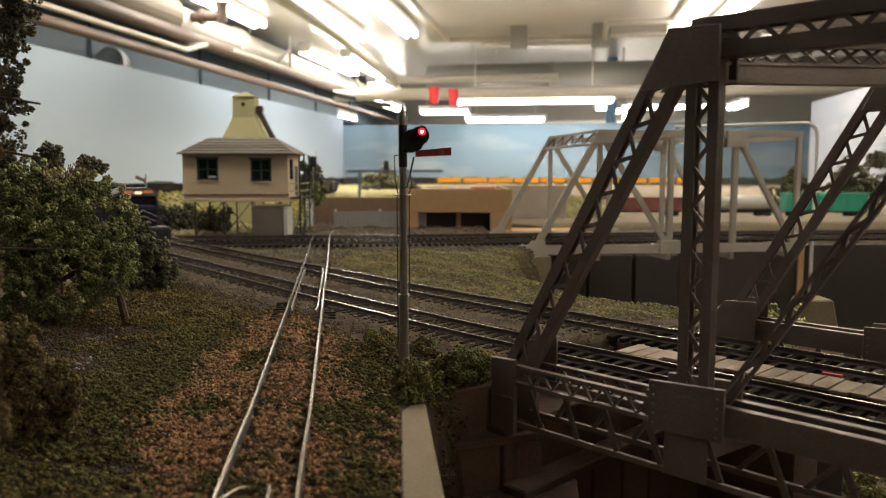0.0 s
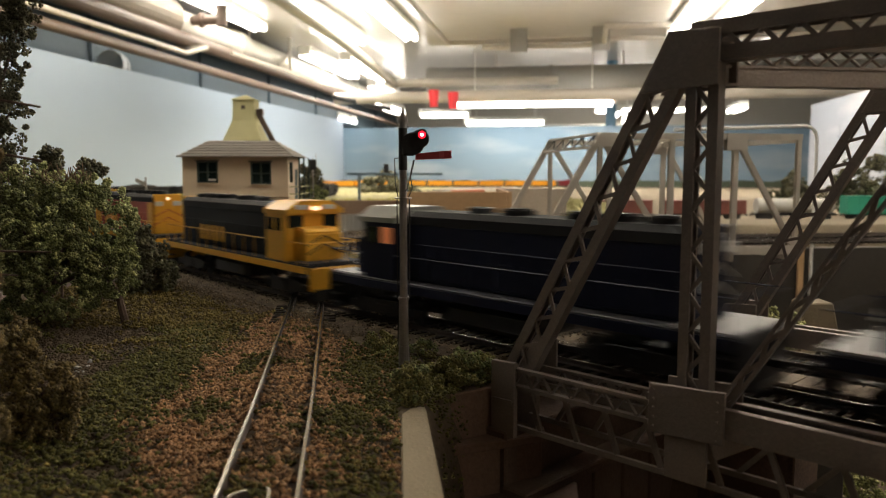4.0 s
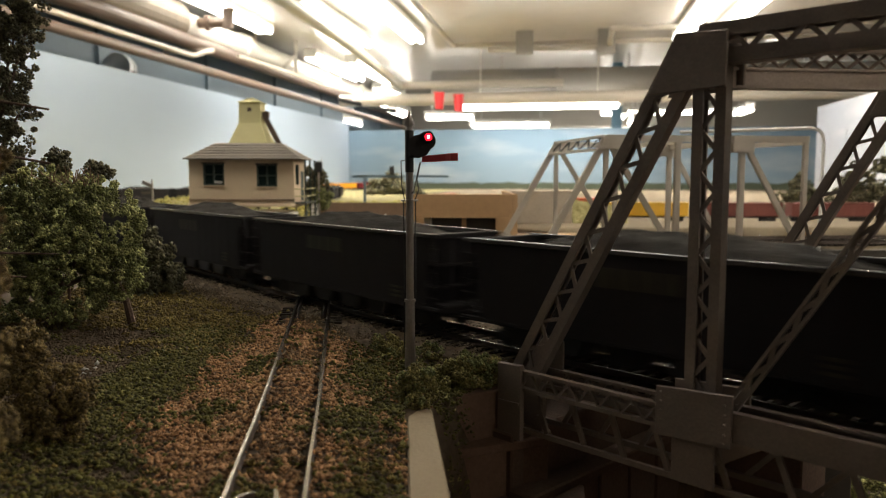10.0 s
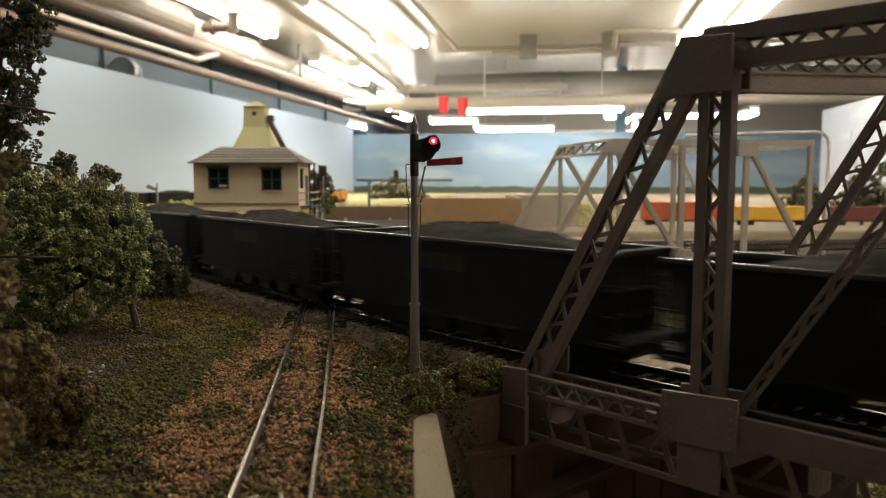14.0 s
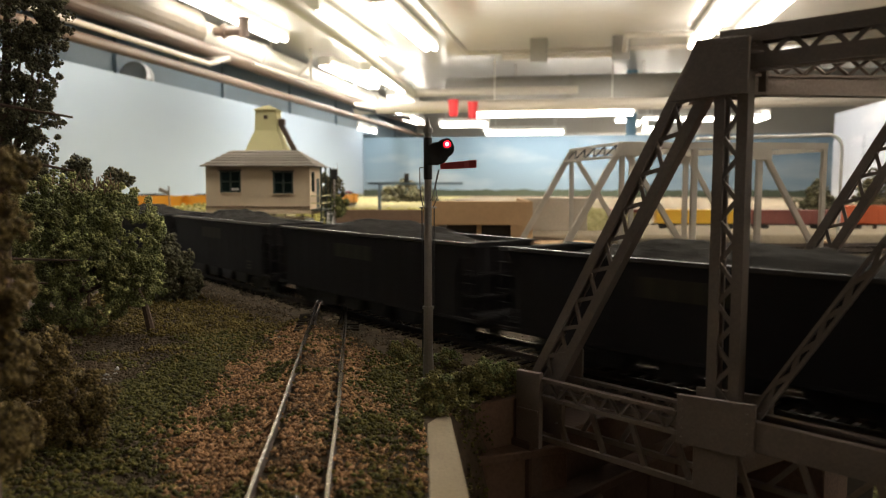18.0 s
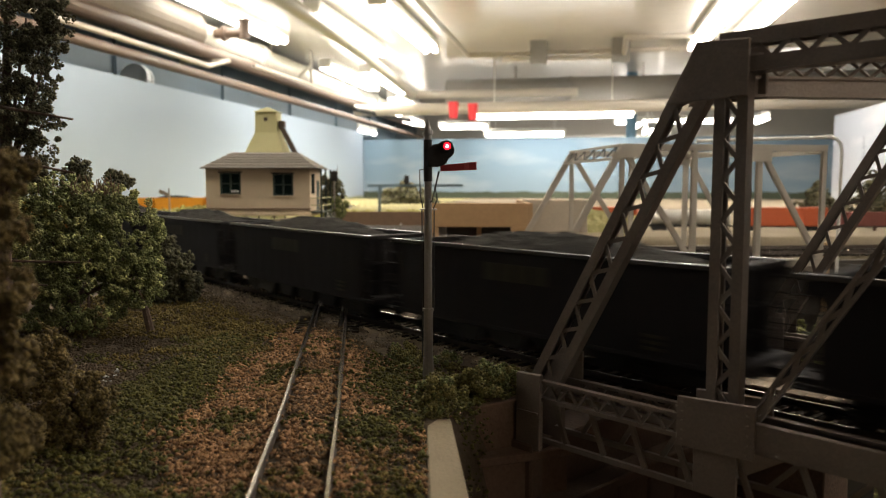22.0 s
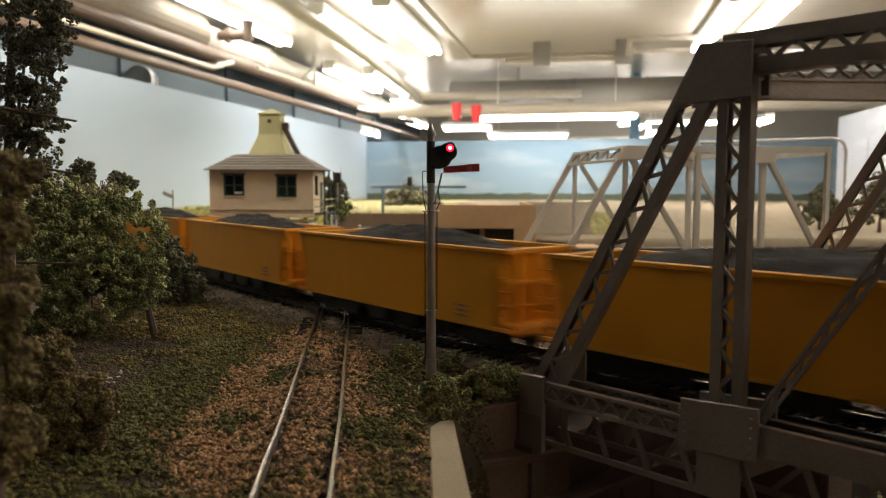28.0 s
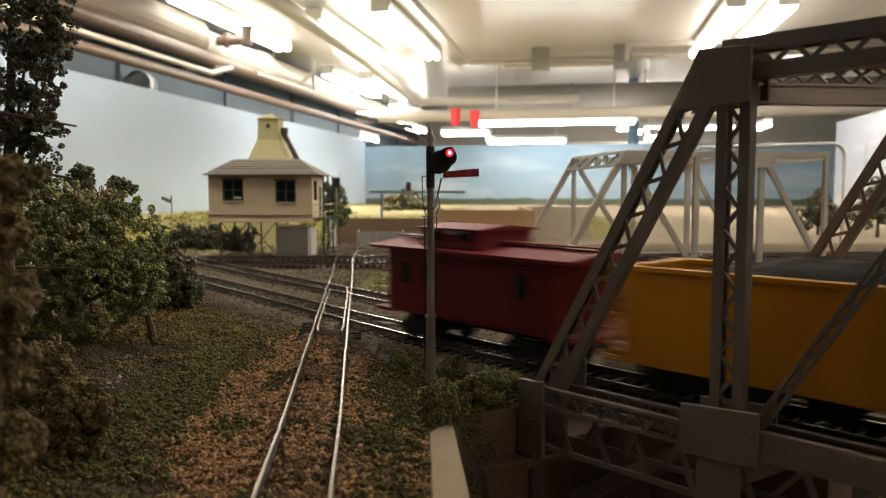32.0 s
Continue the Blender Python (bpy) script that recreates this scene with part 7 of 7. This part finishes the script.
for k, (x, y, z, r) in enumerate(((0.128, 0.335, -0.006, 0.008), (0.145, 0.35, -0.006, 0.007), (0.165, 0.37, -0.010, 0.009), (0.221, 0.40, -0.105, 0.014), (0.235, 0.39, -0.105, 0.012))):
    o = empty("gorge_shrub", "yellow-green shrub growing at the gorge", "shrub", "shrubs of the gorge")
    crown("leaves", [(x, y, z, r), (x + r * 0.8, y + 0.004, z - r * 0.4, r * 0.7)], 1600, 0.0010, "leaf_pale_lit", o, 30 + k, 0.6)
for k, (x, y, z, h, r) in enumerate(((0.88, 1.65, -0.034, 0.10, 0.050), (0.98, 1.72, -0.034, 0.12, 0.052), (0.80, 1.75, -0.034, 0.085, 0.042))):
    o = empty("tree", "broad dark green tree in front of the hazy backdrop", "tree", "trees by the yard")
    trunk_of(o, [(x, y, z), (x, y, z + h * 0.6)], 0.004, 0.002)
    crown("crown", [(x, y, z + h * 0.75, r * 0.7), (x - r * 0.5, y, z + h * 0.55, r * 0.6), (x + r * 0.5, y, z + h * 0.5, r * 0.6), (x, y, z + h * 1.0, r * 0.4)], 2600, 0.0034, "leaf_dark", o, 40 + k, 0.5)
for k, (x, y, z, r) in enumerate(((-0.272, 0.90, 0.004, 0.018), (-0.285, 0.92, 0.004, 0.020), (-0.315, 0.93, 0.006, 0.017), (-0.34, 0.95, 0.004, 0.018), (-0.355, 0.93, 0.004, 0.016), (-0.178, 1.00, 0.058, 0.014), (-0.168, 1.00, 0.036, 0.013), (-0.365, 1.0, 0.002, 0.018))):
    o = empty("shrub", "dark green shrub near the signal house", "shrub", "shrubs by the house")
    trunk_of(o, [(x, y, -0.012), (x, y, z)], 0.0015, 0.001)
    crown("crown", [(x, y, z, r), (x + r * 0.6, y, z - r * 0.3, r * 0.7), (x - r * 0.6, y, z - r * 0.3, r * 0.7)], 1100, 0.0022, "leaf_dark" if k < 6 else "leaf", o, 60 + k, 0.5)
hb = empty("distant_mound", "dark wooded mound before the sky backdrop", "mound")
crown("foliage", [(-0.40, 4.0, -0.03, 0.07), (-0.30, 4.0, -0.02, 0.075), (-0.20, 4.02, -0.03, 0.065)], 2600, 0.010, "leaf_dark", hb, 80, 0.7)
part("core", bx((0.28, 0.08, 0.07), (-0.30, 4.02, -0.03), bevel=0.03), "leaf_dark", hb)

# ---------------------------------------------------------------- turf and ballast
rng = np.random.default_rng(21)


def lay(name, label, pts, size, material, sink=0.2, seed=1, spread=0.5, lift=0.0):
    s = size * (1 - spread + 2 * spread * np.random.default_rng(seed).random(len(pts)))
    z = level(pts[:, 0], pts[:, 1]) + s * (0.4 - sink) + lift
    ob = cloud(name, np.column_stack([pts, z]), s, material, None, 0.75, seed)
    return tagged(ob, label, "ground cover", kind="stuff")


TABLE = np.random.default_rng(77).random((256, 256, 4))


def clumps(p, cell):
    """For each point, how high it stands on the foam clump of its cell, and a number of its clump's own."""
    q = p / cell
    q = q + 0.35 * np.column_stack([np.sin(q[:, 1] * 1.7), np.sin(q[:, 0] * 1.3)])
    i = np.floor(q).astype(int)
    t = TABLE[i[:, 0] % 256, i[:, 1] % 256]
    d = np.hypot(q[:, 0] - i[:, 0] - 0.3 - 0.4 * t[:, 0], q[:, 1] - i[:, 1] - 0.3 - 0.4 * t[:, 1])
    return np.clip(1 - (d / 0.62) ** 2, 0, 1) * (0.35 + 0.65 * t[:, 2]), t[:, 3]


def ease(a):
    a = np.clip(a, 0, 1)
    return a * a * (3 - 2 * a)


n = 250000
p = np.column_stack([rng.uniform(-0.235, 0.025, n), 0.088 + 0.40 * rng.random(n) ** 1.12])
dA, dS = near_line(p[:, 0], p[:, 1], LINE_A, 0.4), near_line(p[:, 0], p[:, 1], SPUR, 0.4)
p_ok = (dA > 0.026) & (gorge_depth(p[:, 0], p[:, 1]) < -0.004) & ~((p[:, 1] < 0.228) & (p[:, 0] > np.interp(p[:, 1], [0.05, 0.158, 0.224], [-0.0052, -0.0092, -0.0132])))
p_ok &= (p[:, 0] * 0.76 + p[:, 1] * 0.65 < 0.205)
rail_gap = (np.abs(dS - 0.00825) > 0.0011)
p_ok &= rail_gap
wv = wave(p[:, 0], p[:, 1], 140, 0.4) * 0.4 + wave(p[:, 0], p[:, 1], 47, 1.3) * 0.5 + rng.normal(0, 0.12, n)
up, own = clumps(p, 0.0018)
up2, own2 = clumps(p + 0.37, 0.0056)
mix = 0.6 * own + 0.4 * own2
west = p[:, 0] < np.interp(p[:, 1], SPUR[:, 1], SPUR[:, 0])
edge = np.interp(p[:, 1], [0.10, 0.163, 0.209, 0.242, 0.30, 0.36, 0.42], [-0.058, -0.066, -0.0865, -0.0895, -0.0890, -0.084, -0.070])
score = np.where(west, (p[:, 0] - edge) / 0.010, 1.2 - dS / 0.026) + wv * 0.6 + (mix - 0.5) * 2.0
grey = (dA < 0.046) & (rng.random(n) < ease((0.048 - dA) / 0.014))
moss = sum(np.exp(-((p[:, 0] - x) / a) ** 2 - ((p[:, 1] - y) / b) ** 2) for x, y, a, b in ((-0.0286, 0.271, 0.008, 0.020), (-0.027, 0.209, 0.009, 0.016), (-0.018, 0.165, 0.010, 0.022), (-0.069, 0.268, 0.005, 0.012), (-0.071, 0.222, 0.007, 0.009), (-0.045, 0.150, 0.010, 0.016)))
orange = p_ok & ~grey & (score > 0) & (moss + (mix - 0.5) * 1.5 < 0.55)
rest = p_ok & ~grey & ~orange
bare = (p[:, 0] < edge - 0.030 + wv * 0.004) & (p[:, 1] > 0.232 + wv * 0.01) & (p[:, 1] < 0.345 + wv * 0.01)
soil = rest & (mix < np.where(bare, 0.88, np.where(p[:, 1] > 0.30, 0.50, np.where(p[:, 1] < 0.205, 0.46, 0.16))))
band = (p[:, 0] > edge - 0.036) & (p[:, 1] < 0.35)
grn = rest & ~soil & (mix + wv * 0.15 < np.where(band & (p[:, 1] > 0.19), 0.95, np.where(p[:, 1] > 0.29, 0.34, 0.68)))
olv = rest & ~soil & ~grn
brown = orange & (0.5 * mix + 0.5 * rng.random(n) < np.clip(0.36 + 0.15 * wave(p[:, 0], p[:, 1], 95, 0.7) + 0.16 * (dS < 0.008), 0.08, 0.75))
orange &= ~brown
lift = 0.0009 * up + 0.0011 * up2
lay("orange_turf", "scattered orange-brown foam turf along the spur track", p[orange], 0.00052, "orange", seed=2, spread=0.65, lift=0.8 * lift[orange])
lay("brown_turf", "dull brown foam turf mixed into the orange", p[brown], 0.00050, "orange_brown", seed=15, spread=0.65, lift=0.5 * lift[brown])
lay("green_turf", "dark green foam turf patches on the ground", p[grn], 0.00056, "green", seed=3, lift=1.5 * lift[grn])
lay("olive_turf", "olive and straw coloured turf on the ground", p[olv], 0.00054, "olive", seed=4, lift=1.3 * lift[olv])
lay("soil_crumb", "dark brown earth crumbs under the trees", p[soil][::2], 0.00055, "ground", seed=5)
lay("grey_crumb", "grey-brown gravel edge beside the main line", p[p_ok & grey], 0.00044, "gravel_brown", seed=6)
n = 90
q = np.column_stack([rng.uniform(-0.20, -0.02, n), rng.uniform(0.13, 0.36, n)])
q[:24] = np.column_stack([rng.normal(-0.120, 0.009, 24), rng.normal(0.336, 0.009, 24)])
q = q[(q[:, 0] * 0.76 + q[:, 1] * 0.65 < 0.19)]
lay("turf_tuft", "larger dark tufts among the turf", np.repeat(q, 40, axis=0) + rng.normal(0, 0.0030, (len(q) * 40, 2)), 0.0006, "green", -0.9, 7)
n = 22
q = np.column_stack([rng.uniform(-0.150, -0.085, n), rng.uniform(0.30, 0.375, n)])
q = q[(q[:, 0] * 0.76 + q[:, 1] * 0.65 < 0.175)]
lay("grass_tuft", "straw and olive grass tufts below the bush", np.repeat(q, 90, axis=0) + rng.normal(0, 0.0036, (len(q) * 90, 2)), 0.0006, "olive", -1.2, 16)
n = 14
q = np.column_stack([rng.normal(-0.1346, 0.004, n), rng.normal(0.268, 0.006, n)])
lay("pale_pebble", "few pale pebbles on the dark earth", q, 0.0008, "loco_grey", -0.3, 8)

n = 200000
k = rng.integers(0, len(LINE_A), n * 2)
sel = (LINE_A[k, 1] < 0.9) & (LINE_A[k, 1] > 0.245) & (LINE_A[k, 0] > -0.55)
k = k[sel][:120000]
tA = np.gradient(LINE_A, axis=0)
tA /= np.linalg.norm(tA, axis=1)[:, None]
off = rng.uniform(-0.031, 0.092, len(k))
bp = LINE_A[k, :2] + np.column_stack([-tA[k, 1], tA[k, 0]]) * off[:, None] + rng.normal(0, 0.002, (len(k), 2))
s_on = bp[:, 0] * D2.x + bp[:, 1] * D2.y
bp = bp[(gorge_depth(bp[:, 0], bp[:, 1]) < 0.0) & (s_on < -0.092)]
dB = near_line(bp[:, 0], bp[:, 1], LINE_B, 0.1)
dA = near_line(bp[:, 0], bp[:, 1], LINE_A, 0.1)
on_rail = (np.abs(dA - 0.00825) < 0.0014) | (np.abs(dB - 0.00825) < 0.0014)
bp = bp[~on_rail]
lay("ballast", "grey crushed-stone ballast around the main line ties", bp, 0.00052, "ballast", -0.25, 9)

n = 70000
p = np.column_stack([rng.uniform(-0.32, 0.16, n), rng.uniform(0.36, 0.70, n)])
dB = near_line(p[:, 0], p[:, 1], LINE_B, 0.3)
ok = (p[:, 0] * 0.74 + p[:, 1] * 0.67 > 0.29) & (dB > 0.026) & (gorge_depth(p[:, 0], p[:, 1]) < 0.02)
ok &= (near_line(p[:, 0], p[:, 1], CROSS_1, 0.1) > 0.016) & (np.abs(near_line(p[:, 0], p[:, 1], SPUR, 0.1) - 0.00825) > 0.0016)
wv = wave(p[:, 0], p[:, 1], 60, 0.8) + rng.normal(0, 0.5, n)
dirt = ok & ((p[:, 0] < -0.08) | (p[:, 1] > 0.66)) & (rng.random(n) < 0.8)
lay("bank_turf", "pale olive static grass on the gorge bank", p[ok & ~dirt & (wv > -0.2)], 0.00075, "bank_grass", seed=10)
lay("bank_turf", "green static grass on the gorge bank", p[ok & ~dirt & (wv <= -0.2)], 0.00075, "bank_green", seed=11)
lay("bank_gravel", "grey-brown gravel between the far tracks", p[dirt], 0.0008, "ballast", seed=12)
n = 16000
p = np.column_stack([rng.uniform(-0.95, 0.05, n), rng.uniform(0.70, 2.4, n)])
ok = (near_line(p[:, 0], p[:, 1], CROSS_1, 0.1) > 0.02) & (near_line(p[:, 0], p[:, 1], CROSS_2, 0.1) > 0.02) & (near_line(p[:, 0], p[:, 1], LINE_A, 0.1) > 0.03)
yel = ok & (p[:, 1] > 1.1)
lay("field_turf", "sunny yellow-green grass field behind the house", p[yel], 0.0042, "yellow_grass", seed=13)
lay("field_gravel", "brown gravel ground around the house", p[ok & ~yel], 0.0016, "ballast", seed=14)


n = 2600
p = np.column_stack([rng.uniform(0.12, 1.0, n), 1.24 + 0.26 * rng.random(n)])
p = p[wave(p[:, 0], p[:, 1], 16, 0.5) + rng.normal(0, 0.3, len(p)) > 0.0]
lay("yard_grass", "yellow-green grass patches before the yard tracks", p, 0.0038, "yellow_grass", seed=17)

# ---------------------------------------------------------------- the train in the far yard
LINE_Y = spline([(0.55, 3.2, -0.05), (0.1, 2.95, -0.05), (-0.05, 2.5, -0.05), (0.0, 2.05, -0.045), (0.16, 1.72, -0.034), (0.42, 1.61, -0.032), (1.0, 1.60, -0.032), (2.4, 1.6, -0.032), (5.0, 1.6, -0.032)])
yt = empty("railway_track", "rails of the far yard on tan ground", "railway track", "tracks of the layout")
for side in (-1, 1):
    rail_part("rail", offset(LINE_Y, side * 0.00825)[::3], yt)


def yard_car(label, kind, paint):
    ob = empty("freight_car", label, "freight car", "cars of the yard train")
    L = 0.170
    if kind == "tank":
        bm = bmesh.new()
        rod(bm, (-L / 2 + 0.006, 0, 0.029), (L / 2 - 0.006, 0, 0.029), 0.0155, 20)
        part("tank", bm, paint, ob)
        part("dome", rod(bmesh.new(), (0, 0, 0.042), (0, 0, 0.048), 0.006, 12), paint, ob)
        part("end_platform", bx((L, 0.026, 0.003), (0, 0, 0.0125)), "black", ob)
    elif kind == "box":
        part("body", bx((L, 0.034, 0.036), (0, 0, 0.030), bevel=0.0008), paint, ob)
        part("roof", bx((L + 0.002, 0.0355, 0.002), (0, 0, 0.0488), bevel=0.0006), paint, ob)
        for e in (-1, 1):
            part("sliding_door", bx((0.034, 0.0014, 0.032), (0, e * 0.0174, 0.0295), bevel=0.0003), paint, ob)
            for x in (-0.06, -0.04, 0.04, 0.06):
                part("rib", bx((0.0016, 0.0012, 0.034), (x, e * 0.0174, 0.030)), paint, ob)
    else:
        part("body", bx((L, 0.034, 0.027), (0, 0, 0.026), bevel=0.0006), paint, ob)
        for k in range(12):
            for e in (-1, 1):
                part("rib", bx((0.0018, 0.0014, 0.026), (-L / 2 + 0.008 + k * 0.014, e * 0.0173, 0.026)), paint, ob)
        part("top_rim", bx((L + 0.001, 0.0358, 0.0016), (0, 0, 0.0396)), paint, ob)
    for e in (-1, 1):
        truck(ob, e * (L / 2 - 0.024), (-0.0095, 0.0095))
        coupler(ob, e * L / 2, e)
    part("underframe", bx((L - 0.01, 0.010, 0.004), (0, 0, 0.0105)), "black", ob)
    return ob


YARD = [("green boxcar in the far yard", "box", "boxcar_green"), ("white tank car in the far yard", "tank", "tank_white"), ("maroon gondola in the far yard", "gon", "boxcar_maroon"),
        ("maroon gondola in the far yard", "gon", "boxcar_maroon"), ("yellow gondola in the far yard", "gon", "boxcar_yellow"), ("orange boxcar in the far yard", "box", "boxcar_orange"),
        ("maroon gondola in the far yard", "gon", "boxcar_maroon"), ("yellow gondola in the far yard", "gon", "boxcar_yellow"), ("maroon gondola in the far yard", "gon", "boxcar_maroon"),
        ("orange boxcar in the far yard", "box", "boxcar_orange"), ("white tank car in the far yard", "tank", "tank_white"), ("bright orange-red boxcar in the far yard", "box", "boxcar_orange"),
        ("dark blue gondola in the far yard", "gon", "boxcar_blue")]
YCARS = []
made = {}
for k, (label, kind, paint) in enumerate(YARD):
    c = copy_thing(made[label], Matrix()) if label in made else yard_car(label, kind, paint)
    made.setdefault(label, c)
    YCARS.append(c)
YRUN = np.concatenate([[0], np.cumsum(np.linalg.norm(np.diff(LINE_Y, axis=0), axis=1))])
Y0 = float(YRUN[nearest(LINE_Y, 0.845, 1.6)])
YT = [0, 5.5, 9, 13, 14, 17, 19, 21, 23, 25, 28, 32]
YD = [-0.045, 0.13, 0.27, 0.52, 0.59, 0.86, 1.09, 1.37, 1.69, 2.06, 2.6, 3.3]


def yard_pose(t, k):
    s = Y0 + float(np.interp(t, YT, YD)) - k * 0.19
    a, b = (Vector([float(np.interp(s + e * 0.061, YRUN, LINE_Y[:, j])) for j in range(3)]) for e in (1, -1))
    d = a - b
    return Matrix.LocRotScale((a + b) / 2, Euler((0, -math.atan2(d.z, math.hypot(d.x, d.y)), math.atan2(d.y, d.x))), None)


def motions():
    for ob, at, length, half, flip in CONSIST:
        walk(ob, [(k * 0.5, unit_pose(k * 0.5, at, half, flip)) for k in range(65)])
    for k, ob in enumerate(YCARS):
        walk(ob, [(float(t), yard_pose(t, k)) for t in range(33)])


motions()
